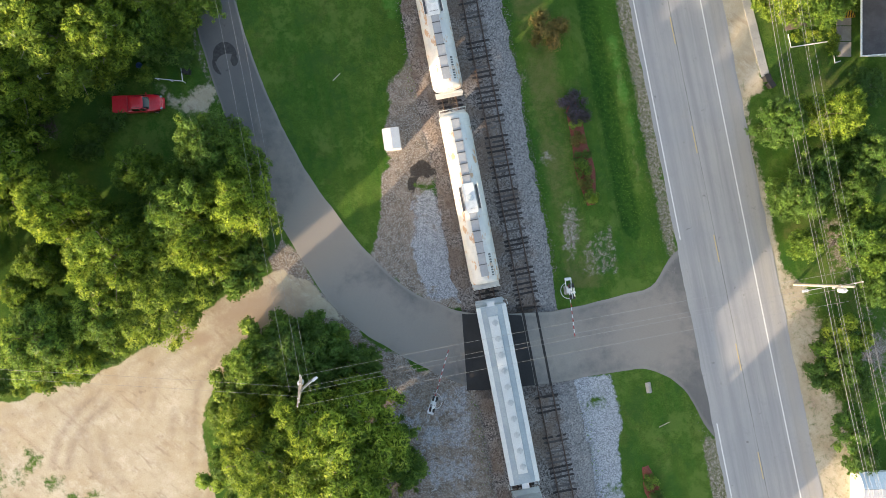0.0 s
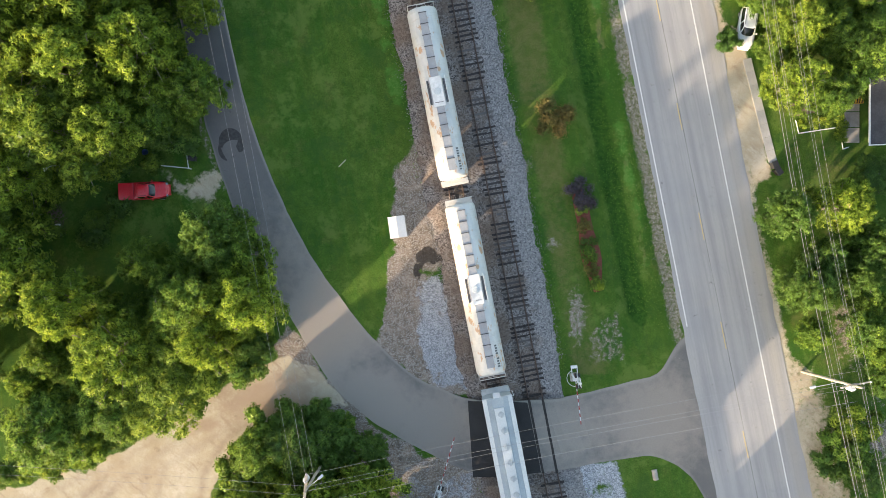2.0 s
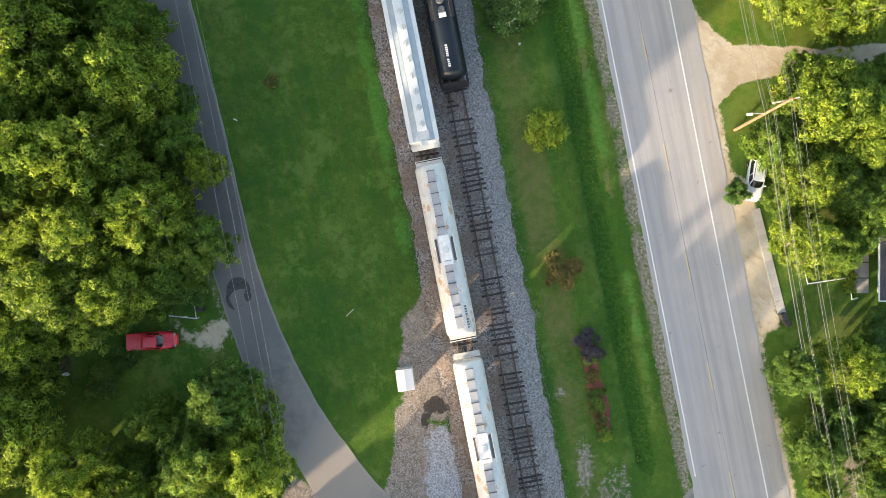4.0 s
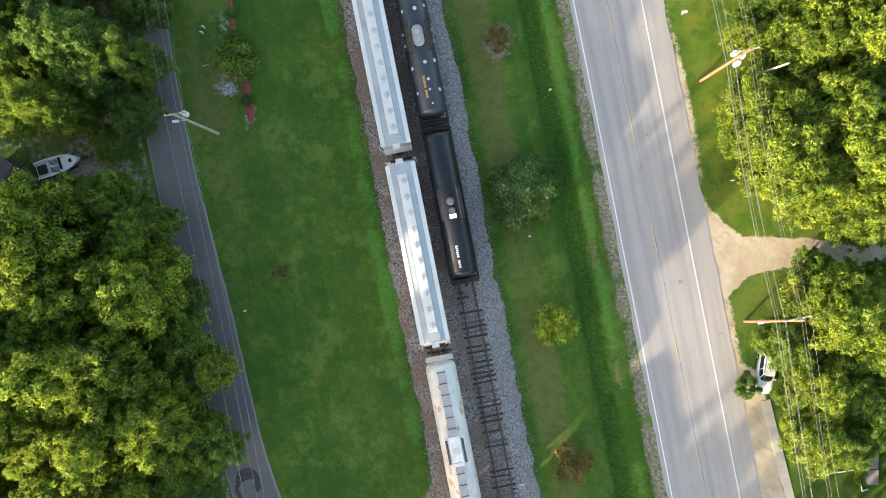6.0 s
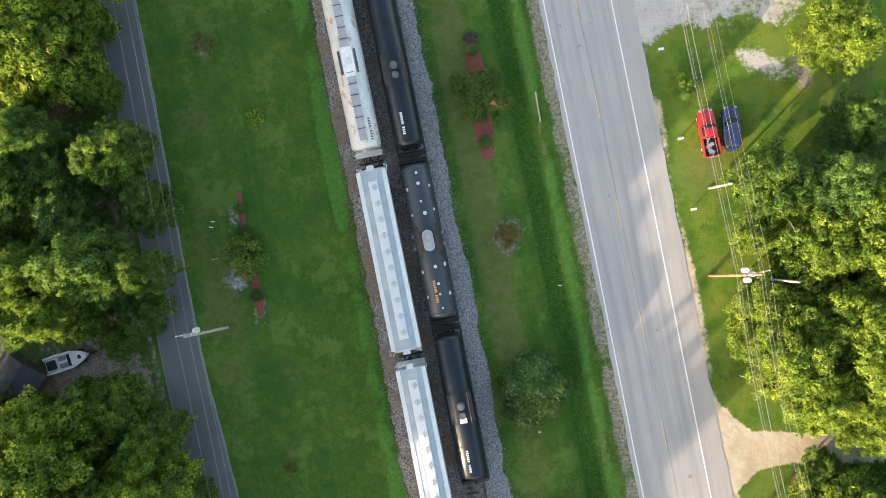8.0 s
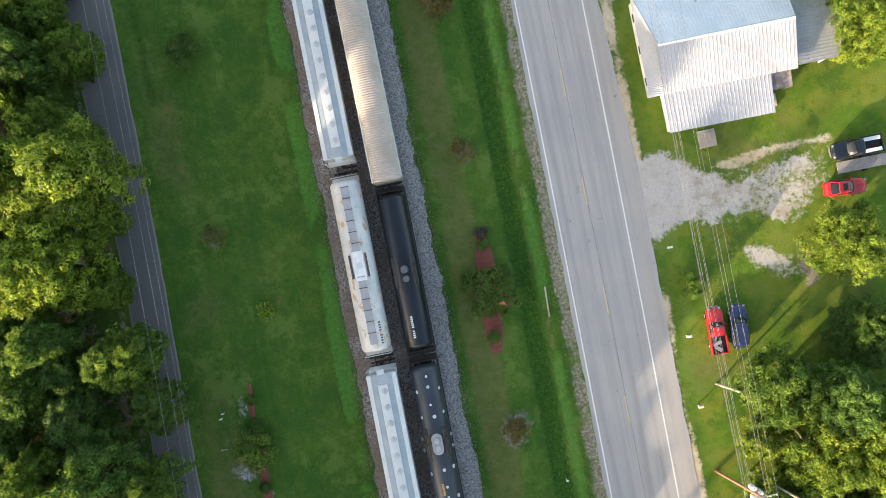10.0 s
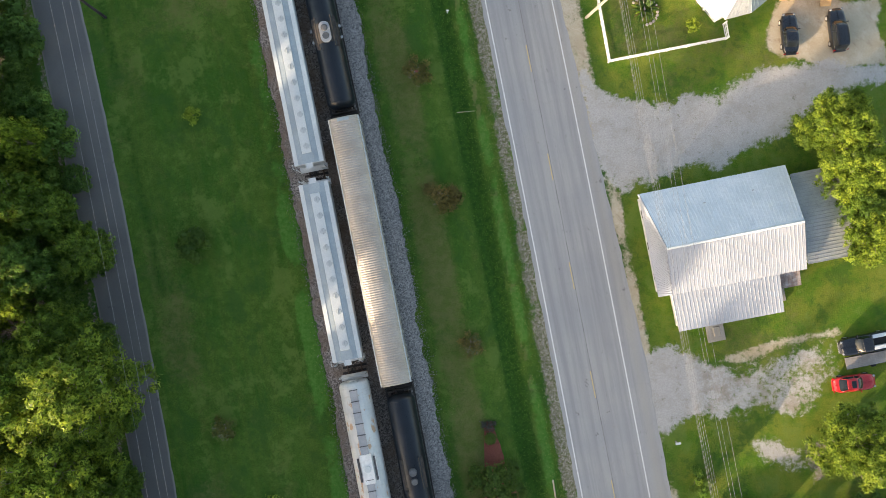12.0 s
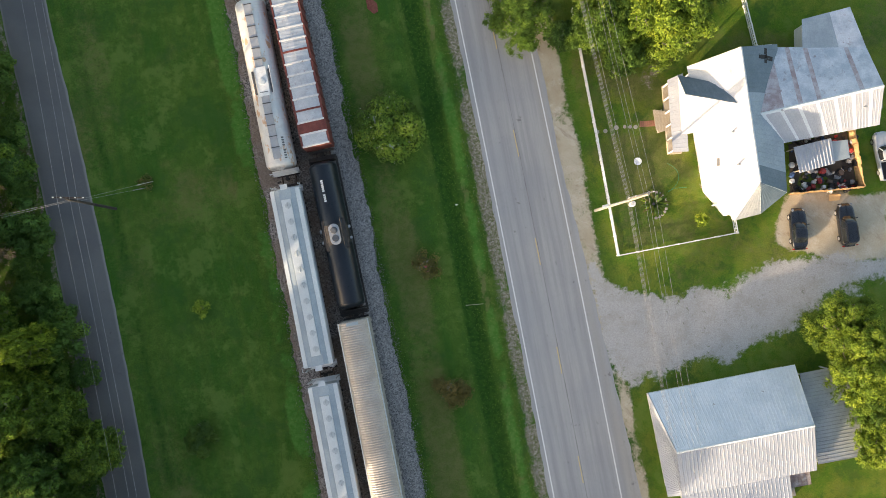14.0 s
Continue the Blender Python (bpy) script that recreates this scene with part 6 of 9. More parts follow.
def ridge_cap(parent, a, b, material, r=0.13):
    a, b = Vector(a), Vector(b)
    s = (b - a).cross(Vector((0, 0, 1))).normalized() * r * 1.5
    g = Geo().loft([[p - s - Vector((0, 0, 0.06)), p + Vector((0, 0, r * 0.7)), p + s - Vector((0, 0, 0.06))] for p in (a, b)])
    part("ridge_cap", g, material, parent)


def window_in(parent, x, y, z, w, h, turn):
    m = pose(x, y, z, 0, 0, turn)
    f = part("window", Geo().box(-w / 2 - 0.08, w / 2 + 0.08, -0.05, 0.05, -h / 2 - 0.08, h / 2 + 0.08), TRIM_WHITE, parent, at=m)
    part("pane", Geo().box(-w / 2, w / 2, -0.065, -0.052, -h / 2, h / 2), WINDOW_GLASS, f)


def tin_house():
    """The low house with the long ribbed metal roof, lean-to, side strip and carport; its own axes along the ridge."""
    h = thing("house", "low white house with a ribbed metal roof and lean-to", "house", pose(17.04, 109.71, 0, 0, 0, 12.0))
    part("wall", Geo().box(-0.9, 14.1, -4.6, 5.7, -0.1, 2.55), SIDING, h)
    part("lean_to_wall", Geo().box(0.5, 11.1, -8.7, -4.62, -0.1, 2.3), SIDING, h)
    gable = Geo().loft([[(u, -4.8, 2.5), (u, 5.8, 2.5), (u, 0, 4.4)] for u in (13.9, 14.1)])
    part("gable", gable, SIDING, h)
    sheets(h, (14.6, 6.15, 2.55), (-1.3, 6.15, 2.55), (0, 0, 4.5), (14.6, 0, 4.5), 40, TIN_BLUE, rib=0.018)
    sheets(h, (0.0, -5.0, 2.95), (14.5, -5.1, 2.95), (14.6, 0, 4.5), (0, 0, 4.5), 36, TIN_WHITE)
    sheets(h, (0.1, -9.05, 2.35), (11.5, -9.15, 2.35), (11.6, -4.9, 2.90), (0.0, -4.9, 2.90), 28, TIN_WHITE)
    sheets(h, (-1.3, 6.15, 2.55), (-1.35, -5.0, 2.5), (0.0, -5.0, 2.93), (0.0, 0.0, 4.5), 30, TIN_WHITE)
    ridge_cap(h, (0, 0, 4.55), (14.6, 0, 4.55), TIN_BLUE)
    ridge_cap(h, (-1.3, 6.15, 2.6), (0, 0, 4.55), TIN_WHITE, 0.09)
    sheets(h, (14.95, -4.7, 2.45), (14.95, 5.1, 2.45), (21.4, 5.1, 2.6), (21.4, -4.7, 2.6), 26, TIN_GREY, "carport_sheet")
    for u in (15.2, 18.2, 21.2):
        for v in (-4.5, 4.9):
            part("carport_post", Geo().box(u - 0.06, u + 0.06, v - 0.06, v + 0.06, -0.1, 2.45), TRIM_WHITE, h)
    sheets(h, (11.75, -6.75, 2.0), (14.0, -6.75, 2.0), (14.0, -4.95, 2.3), (11.75, -4.95, 2.3), 5, TIN_RUST, "awning_sheet")
    part("awning_post", Geo().box(13.85, 13.95, -6.7, -6.6, -0.1, 2.0), PLANK, h)
    part("step", Geo().box(11.8, 12.8, -8.3, -6.9, -0.05, 0.25, r=0.03), CONCRETE, h, "worn concrete step")
    part("step", Geo().box(3.6, 5.5, -11.2, -9.3, -0.05, 0.3, r=0.04).box(4.3, 5.0, -10.6, -9.6, 0.3, 0.45, r=0.04), CONCRETE, h, "broken concrete step")
    part("vent_pipe", Geo().tube((5.1, 3.9, 3.2), (5.1, 3.9, 3.75), 0.07).tube((10.4, 4.2, 3.2), (10.4, 4.2, 3.7), 0.06), TIN_GREY, h)
    for u in (2, 5.5, 9):
        window_in(h, u, -8.72, 1.4, 0.9, 1.1, 0)
    for v in (-3, 0.5, 4):
        window_in(h, -0.92, v, 1.4, 0.9, 1.2, 270)
    part("door", Geo().box(11.85, 12.75, -4.72, -4.62, 0.15, 2.15), PLANK, h)


def old_house():
    """The older house with a long white gable, a faceted south end, an east wing and a west porch."""
    h = thing("house", "old white house with patched metal gable roofs", "house")
    r0, r1, r2 = Vector((22.75, 151.6, 6.2)), Vector((24.85, 137.7, 6.2)), Vector((23.8, 144.6, 6.2))
    w0, w1 = Vector((18.1, 150.2, 3.4)), Vector((20.6, 136.8, 3.4))
    e0, e1 = Vector((27.6, 152.7, 3.4)), Vector((28.75, 137.0, 3.4))
    part("wall", Geo().prism([(18.7, 149.8), (20.95, 137.3), (23.2, 134.6), (28.1, 137.3), (26.9, 152.2)], -0.1, 3.4), SIDING, h)
    # west slope wears the painted-in sun white; east slope uses two blue-greys
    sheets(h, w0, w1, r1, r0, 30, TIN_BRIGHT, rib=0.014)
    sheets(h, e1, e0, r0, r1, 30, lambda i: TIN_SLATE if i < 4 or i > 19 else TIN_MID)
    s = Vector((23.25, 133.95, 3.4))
    # facets: bright white west, grey south, dark slate blue east
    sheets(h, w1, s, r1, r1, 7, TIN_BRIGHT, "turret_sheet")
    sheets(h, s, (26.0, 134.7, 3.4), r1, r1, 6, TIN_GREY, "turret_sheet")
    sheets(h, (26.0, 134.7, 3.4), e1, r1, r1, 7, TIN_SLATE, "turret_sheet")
    ridge_cap(h, r0, r1, TIN_BRIGHT)
    for p in (w1, s, Vector((26.0, 134.7, 3.4)), e1):
        ridge_cap(h, r1, p, TIN_BLUE, 0.07)
    part("gable", Geo().loft([[w0 + Vector((0.4, 0, 0)), e0 - Vector((0.5, 0, 0)), r0 - Vector((0, 0, 0.1))], [w0 + Vector((0.4, -0.2, 0)), e0 + Vector((-0.5, -0.2, 0)), r0 - Vector((0, 0.2, 0.1))]]), SIDING, h)
    # cross gable on the west side
    g0, gt = Vector((17.3, 147.2, 3.45)), Vector((22.6, 145.9, 5.75))
    gw = Vector((17.5, 146.9, 5.0))
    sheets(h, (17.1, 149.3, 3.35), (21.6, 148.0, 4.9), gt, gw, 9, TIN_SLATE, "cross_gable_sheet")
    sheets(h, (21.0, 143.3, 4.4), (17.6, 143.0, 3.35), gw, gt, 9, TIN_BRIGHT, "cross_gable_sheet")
    part("gable", Geo().loft([[(17.2, 149.2, 3.3), (17.65, 143.1, 3.3), (17.55, 146.9, 4.95)], [(17.4, 149.2, 3.3), (17.85, 143.1, 3.3), (17.75, 146.9, 4.95)]]), SIDING, h)
    # west porch
    sheets(h, (16.2, 148.9, 2.75), (16.9, 141.2, 2.75), (18.4, 141.2, 3.3), (17.7, 149.5, 3.3), 18, TIN_WHITE, "porch_sheet")
    part("porch_floor", Geo().prism([(16.3, 148.8), (17.0, 141.3), (18.5, 141.4), (18.2, 149.4)], -0.05, 0.5), PLANK, h)
    for i in range(6):
        y = 148.6 - i * 1.45
        x = 16.35 + (148.6 - y) * 0.09
        part("porch_post", Geo().box(x - 0.07, x + 0.07, y - 0.07, y + 0.07, 0.5, 2.75), TRIM_WHITE, h)
    steps = part("front_steps", Geo().prism([(15.5, 146.0), (16.3, 146.2), (16.7, 143.9), (15.9, 143.65)], -0.05, 0.45), PLANK, h)
    for i in range(7):
        part("step_board", Geo().box(-1.15, 1.15, -0.15, 0.15, 0, 0.05), PLANK, steps, at=pose(15.6 + 0.34 * i, 145.0 - 0.04 * i, 0.47 + 0.012 * i, 0, 0, 100))
    # east wing
    a, b = Vector((25.2, 144.9, 5.3)), Vector((37.9, 148.0, 5.3))
    se0, se1 = Vector((28.3, 142.2, 3.3)), Vector((38.5, 144.3, 3.3))
    ne0, ne1 = Vector((24.6, 152.3, 3.3)), Vector((37.0, 152.6, 3.3))
    part("wing_wall", Geo().prism([(27.9, 142.6), (38.0, 144.7), (36.7, 152.2), (27.2, 151.9)], -0.1, 3.3), SIDING, h)
    sheets(h, se0, se1, b, a, 34, lambda i: TIN_WHITE if i % 5 else TIN_BLUE, "wing_sheet", rib=0.02)
    sheets(h, ne1, ne0, a, b, 26, lambda i: TIN_STAIN if i > 20 or i in (4, 13, 17) else TIN_PEEL, "wing_sheet", rib=0.012)
    ridge_cap(h, a, b, TIN_BLUE)
    part("gable", Geo().loft([[se1 - Vector((0.5, -0.3, 0)), ne1 - Vector((0.4, 0.3, 0)), b - Vector((0.3, 0, 0.1))], [se1 - Vector((0.7, -0.3, 0)), ne1 - Vector((0.6, 0.3, 0)), b - Vector((0.5, 0, 0.1))]]), SIDING, h)
    # back room
    part("back_wall", Geo().prism([(30.9, 152.0), (36.6, 152.3), (35.1, 156.5), (30.8, 155.2)], -0.1, 2.9), SIDING, h)
    sheets(h, (30.4, 155.5, 2.95), (35.5, 156.9, 2.95), (37.1, 152.3, 3.35), (30.3, 152.2, 3.35), 14, lambda i: TIN_MID if i < 8 else TIN_PEEL, "back_sheet", rib=0.012)
    part("east_porch", Geo().box(38.0, 39.2, 146.2, 148.8, 2.5, 2.58), TIN_GREY, h)
    def on_plane(p, q, r, x, y):
        nrm = (q - p).cross(r - p).normalized()
        nrm = nrm if nrm.z > 0 else -nrm
        z = p.z - (nrm.x * (x - p.x) + nrm.y * (y - p.y)) / nrm.z
        return Matrix.Translation((x, y, z)) @ nrm.to_track_quat("Z", "Y").to_matrix().to_4x4()
    for w, d, x, y, t in ((0.5, 2.1, 26.0, 151.0, -6), (1.6, 0.4, 26.0, 151.2, -6)):
        part("tar_patch", Geo().box(-w / 2, w / 2, -d / 2, d / 2, -0.05, 0.07, r=0.02), TAR, h, "black tar patch", at=on_plane(e0, e1, r0, x, y) @ pose(0, 0, 0, 0, 0, t))
    for w, d, x, y, t in ((1.9, 0.3, 30.6, 150.3, 10), (0.6, 0.5, 31.3, 149.5, 30), (0.9, 0.14, 34.5, 151.0, 15), (0.5, 0.2, 33.4, 150.8, 70)):
        part("tar_patch", Geo().box(-w / 2, w / 2, -d / 2, d / 2, -0.05, 0.075, r=0.02), TAR, h, "black tar patch", at=on_plane(a, b, ne1, x, y) @ pose(0, 0, 0, 0, 0, t))
    for x, y, z in ((22.3, 143.0, 5.2), (22.9, 139.6, 5.4), (27.4, 145.3, 5.0), (36.3, 145.9, 4.5)):
        part("vent_pipe", Geo().tube((x, y, z - 0.4), (x, y, z + 0.35), 0.08).disc(x, y, z + 0.35, 0.13, 0.06, 10), TIN_GREY, h)
    part("chimney", Geo().box(21.1, 21.4, 139.6, 140.4, 3.4, 4.3), CONCRETE, h)
    for y in (147.5, 145.0):
        window_in(h, 18.66 + (149.8 - y) * 0.18 - 0.03, y, 1.7, 0.9, 1.4, 280)
    for x, y, t in ((22.0, 135.95, 40), (30.5, 142.95 + 0.12, 191.5)):
        window_in(h, x, y, 1.7, 0.8, 1.3, t)


tin_house()
old_house()

# the house with dark shingles, and the corner of another metal roof
dark = thing("house", "house with a dark shingle roof and white gutters", "house", pose(0.8, 0, 0))
part("wall", Geo().box(44.4, 56, 20.6, 32.5, -0.1, 2.9), SIDING, dark)
for i in range(15):
    z = 2.95 + 0.155 * i
    part("shingle_course", Geo().loft([[(43.1 + 0.42 * i, 20.0, z), (43.1 + 0.42 * i, 33, z), (43.6 + 0.42 * i, 33, z + 0.19), (43.6 + 0.42 * i, 20.0, z + 0.19)], [(43.1 + 0.42 * i, 20.0, z + 0.05), (43.1 + 0.42 * i, 33, z + 0.05), (43.6 + 0.42 * i, 33, z + 0.22), (43.6 + 0.42 * i, 20.0, z + 0.22)]]), SHINGLE, dark)
part("far_roof", Geo().loft([[(49.6, 20, 5.2), (49.6, 33, 5.2), (56.5, 33, 2.9), (56.5, 20, 2.9)], [(49.6, 20, 5.3), (49.6, 33, 5.3), (56.5, 33, 3.0), (56.5, 20, 3.0)]]), SHINGLE, dark)
part("gable", Geo().loft([[(43.9, 20.6, 2.8), (56, 20.6, 2.8), (49.6, 20.6, 5.1)], [(43.9, 20.8, 2.8), (56, 20.8, 2.8), (49.6, 20.8, 5.1)]]), SIDING, dark)
part("gutter", Geo().box(42.98, 43.12, 19.9, 33.1, 2.82, 2.98), TRIM_WHITE, dark)
part("barge_board", Geo().loft([[(43.0, 19.92, 2.85), (43.0, 20.02, 2.85), (43.0, 20.02, 3.05), (43.0, 19.92, 3.05)], [(49.6, 19.92, 5.2), (49.6, 20.02, 5.2), (49.6, 20.02, 5.38), (49.6, 19.92, 5.38)]]), TRIM_WHITE, dark)
small = thing("house", "small house with a white and grey metal roof", "house")
part("wall", Geo().box(44.2, 52, -31.5, -24.6, -0.1, 2.8), SIDING, small)
sheets(small, (52.4, -24.0, 2.85), (43.7, -24.0, 2.85), (44.0, -25.7, 3.5), (52.4, -25.5, 3.5), 18, TIN_BLUE)
sheets(small, (43.8, -32, 2.6), (52.4, -32, 2.6), (52.4, -25.5, 3.5), (44.0, -25.7, 3.5), 18, TIN_WHITE)

# ---- paths and walls beside the highway ----
WALK_SLAB = worn("pale_sidewalk_concrete", (0.43, 0.405, 0.365), (0.50, 0.475, 0.435), 0.7, 9, 0.9, grime=(0.33, 0.30, 0.26), amount=0.5)
walk_way = thing("sidewalk", "pale concrete sidewalk slabs beside the highway", "sidewalk", kind="structure")
for i in range(8):
    y = 29.0 - i * 1.42
    part("slab", Geo().box(-0.46, 0.46, -0.725, 0.725, -0.08, 0.07, r=0.008), WALK_SLAB, walk_way, at=pose(32.2 + 0.253 * (29.0 - y), y, 0, 0, 0, 14 + 0.15 * math.sin(i)))
path = thing("front_path", "concrete front path beside the dark-roofed house", "path", kind="structure")
for i in range(4):
    part("slab", Geo().box(42.6, 44.2, 20.6 + 1.7 * i, 22.2 + 1.7 * i, -0.08, 0.06, r=0.02), CONCRETE, path)
drive = tagged(part("driveway", Geo().prism([(37.0, 23.4), (43.0, 24.5), (43.0, 27.4), (36.6, 26.2)], -0.05, 0.03), worn("brown_drive", (0.17, 0.13, 0.10), (0.23, 0.18, 0.14), 0.6, 8, 0.95), None), "brown bare-earth driveway", "driveway", kind="structure")
edging = thing("garden_edging", "low white garden edging round a small lawn", "edging")
pts = [(37.3, 23.0), (37.6, 21.6), (41.5, 22.2), (42.0, 22.3), (42.4, 19.9), (43.0, 20.1)]
for a, b in zip(pts, pts[1:]):
    part("edging_board", Geo().loft([[(a[0], a[1] - 0.05, -0.05), (a[0], a[1] + 0.05, -0.05), (a[0], a[1] + 0.05, 0.15), (a[0], a[1] - 0.05, 0.15)], [(b[0] + 0.03, b[1] - 0.05, -0.05), (b[0] + 0.03, b[1] + 0.05, -0.05), (b[0] + 0.03, b[1] + 0.05, 0.15), (b[0] + 0.03, b[1] - 0.05, 0.15)]]), TRIM_WHITE, edging)


# ---- fences ----
def rail_fence(pts, label, high=1.15, step=2.2):
    f = thing("fence", label, "fence")
    for a, b in zip(pts, pts[1:]):
        a, b = Vector((*a, 0)), Vector((*b, 0))
        k = max(1, round((b - a).length / step))
        turn = math.degrees(math.atan2(b.y - a.y, b.x - a.x))
        for i in range(k + 1):
            p = a.lerp(b, i / k)
            post = Geo().box(-0.065, 0.065, -0.065, 0.065, -0.1, high + 0.05).loft([[(-0.085, -0.085, high + 0.05), (0.085, -0.085, high + 0.05), (0.085, 0.085, high + 0.05), (-0.085, 0.085, high + 0.05)], [(-0.01, -0.01, high + 0.13), (0.01, -0.01, high + 0.13), (0.01, 0.01, high + 0.13), (-0.01, 0.01, high + 0.13)]])
            if i or a == Vector((*pts[0], 0)):
                part("post", post, TRIM_WHITE, f, at=pose(p.x, p.y, 0, 0, 0, turn))
        n = (b - a).length
        for z, w in ((high - 0.02, 0.055), (0.62, 0.03), (0.18, 0.03)):
            part("rail", Geo().box(0, n, -w, w, z - 0.06, z + 0.04), TRIM_WHITE, f, at=pose(a.x, a.y, 0, 0, 0, turn))
        for i in range(int(n / 0.28)):
            part("picket", Geo().box(-0.035, 0.035, -0.014, 0.014, 0.16, high - 0.04), TRIM_WHITE, f, at=pose(*a.lerp(b, (i + 0.5) / int(n / 0.28)).xy, 0, 0, 0, turn))


rail_fence([(6.3, 157.0), (9.2, 142.7), (11.62, 130.1), (24.45, 132.75), (24.15, 134.4)], "white picket fence round the front lawn")
rail_fence([(24.6, 160), (26.35, 153.2)], "white picket fence behind the old house")
yard = thing("board_fence", "raw pine board fence round the junk yard", "fence")
for a, b in (((37.9, 137.9), (30.3, 137.1)), ((36.8, 144.2), (37.9, 137.9))):
    a, b = Vector((*a, 0)), Vector((*b, 0))
    k = int((b - a).length / 0.3)
    turn = math.degrees(math.atan2(b.y - a.y, b.x - a.x))
    rng = random.Random(5)
    for i in range(k):
        p = a.lerp(b, (i + 0.5) / k)
        part("board", Geo().box(-0.145, 0.145, -0.03, 0.03, -0.05, 1.6 + rng.uniform(-0.05, 0.05)), PINE, yard, at=pose(p.x, p.y, 0, rng.uniform(-2, 2), 0, turn))
    for z in (0.4, 1.3):
        part("stringer", Geo().box(0, (b - a).length, 0.03, 0.1, z - 0.05, z + 0.05), PINE, yard, at=pose(a.x, a.y, 0, 0, 0, turn))
part("gate_board", Geo().box(-0.6, 0.6, -0.35, 0.35, 0, 0.08), PINE, yard, at=pose(35.2, 136.8, 0.35, 25, 0, 4))
shed_roof = thing("lean_to_shelter", "open shelter with a corrugated white roof", "shelter")
sheets(shed_roof, (30.6, 139.2, 2.15), (34.4, 140.3, 2.15), (33.8, 142.95, 2.45), (29.8, 141.9, 2.45), 11, TIN_WHITE, rib=0.07, wide=0.12)
for x, y in ((30.8, 139.5), (34.2, 140.5), (33.6, 142.7), (30.1, 141.8)):
    part("post", Geo().box(x - 0.05, x + 0.05, y - 0.05, y + 0.05, -0.1, 2.3), PLANK, shed_roof)
board = thing("roof_sheet_stack", "flat pale roofing sheet on trestles", "sheet")
part("sheet", Geo().prism([(33.95, 142.65), (35.75, 142.85), (36.0, 140.9), (34.45, 140.5)], 2.05, 2.1), HOP_ROOF, board)
for x, y in ((34.3, 142.4), (35.5, 142.6), (35.7, 141.1), (34.7, 140.8)):
    part("leg", Geo().box(x - 0.04, x + 0.04, y - 0.04, y + 0.04, -0.1, 2.05), PLANK, board)
# piled scrap in the yard
SCRAP = [worn("scrap_" + n, c, tuple(1.3 * v for v in c), 2, 12, 0.6) for n, c in (("black", (0.015, 0.015, 0.016)), ("grey", (0.25, 0.25, 0.26)), ("white", (0.6, 0.6, 0.58)), ("red", (0.30, 0.03, 0.03)), ("brown", (0.12, 0.08, 0.055)), ("slate", (0.10, 0.11, 0.12)), ("blue", (0.04, 0.09, 0.22)))]
rng = random.Random(12)
for i in range(210):
    x, y = rng.uniform(30.5, 37.4), rng.uniform(137.5, 143.6)
    if 30.2 < x < 36.2 and 139.8 < y < 142.8 and rng.random() < 0.8:
        continue
    c = SCRAP[rng.choice((0, 0, 0, 0, 0, 0, 1, 1, 2, 2, 3, 4, 6))]
    s, hgt = rng.uniform(0.10, 0.36), rng.uniform(0.15, 0.75)
    g = Geo().disc(0, 0, 0, s, hgt, 10, top=s * rng.uniform(0.5, 1)) if rng.random() < 0.4 else Geo().box(-s, s, -s * 0.6, s * 0.6, 0, hgt, r=0.04).box(-s * 0.5, s * 0.3, -s * 0.4, s * 0.2, hgt, hgt + 0.15, r=0.03)
    kind = "bucket" if len(g.v) == 30 else "crate"
    ob = part(kind, g, c, at=pose(x, y, 0.0, 0, 0, rng.uniform(0, 360)))
    tagged(ob, {"bucket": "old round bucket among the yard junk", "crate": "old box among the yard junk"}[kind], kind, "yard junk")
yard_dirt = tagged(part("yard_floor", Geo().prism([(30.3, 142.6), (36.7, 144.1), (37.8, 138.0), (30.5, 137.3)], -0.1, 0.02), worn("packed_dark_earth", (0.05, 0.04, 0.035), (0.09, 0.075, 0.06), 0.8, 10, 0.95), None), "packed dark earth floor of the junk yard", "ground", kind="structure")


# ---- vehicles ----
TYRE = worn("tyre_rubber", (0.015, 0.015, 0.015), (0.022, 0.022, 0.022), 4, 20, 0.9)
RIM = worn("alloy_rim", (0.55, 0.55, 0.56), (0.62, 0.62, 0.62), 4, 20, 0.35, 0.7)
CAR_GLASS = worn("tinted_car_glass", (0.014, 0.018, 0.021), (0.018, 0.022, 0.026), 1, 9, 0.08, bump=0.0)
LAMP_CLEAR = worn("headlight_lens", (0.22, 0.23, 0.25), (0.30, 0.31, 0.32), 3, 20, 0.15)
LAMP_RED = worn("tail_light_lens", (0.4, 0.01, 0.01), (0.45, 0.02, 0.02), 3, 20, 0.2)
CHROME = worn("chrome_bumper", (0.55, 0.56, 0.58), (0.6, 0.6, 0.62), 3, 20, 0.25, 0.8)
BED_LINER = worn("black_bed_liner", (0.012, 0.012, 0.013), (0.02, 0.02, 0.02), 3, 20, 0.8)


def car_paint(name, a):
    m = worn(name, a, tuple(min(1, 1.15 * v) for v in a), 0.6, 14, 0.3, bump=0.02)
    m.node_tree.nodes["Principled BSDF"].inputs["Coat Weight"].default_value = 0.6
    return m


def oval_plan(y0, y1, w, tail=3.2, nose=3.0, count=36):
    """A rounded outline in plan; a high exponent squares off that end."""
    mid, half, pts = (y0 + y1) / 2, (y1 - y0) / 2, []
    for i in range(count):
        a = 2 * math.pi * (i + 0.5) / count
        c, s = math.cos(a), math.sin(a)
        e = 2.0 / (nose if s > 0 else tail)
        pts.append((w * math.copysign(abs(c) ** e, c), mid + half * math.copysign(abs(s) ** e, s)))
    return pts


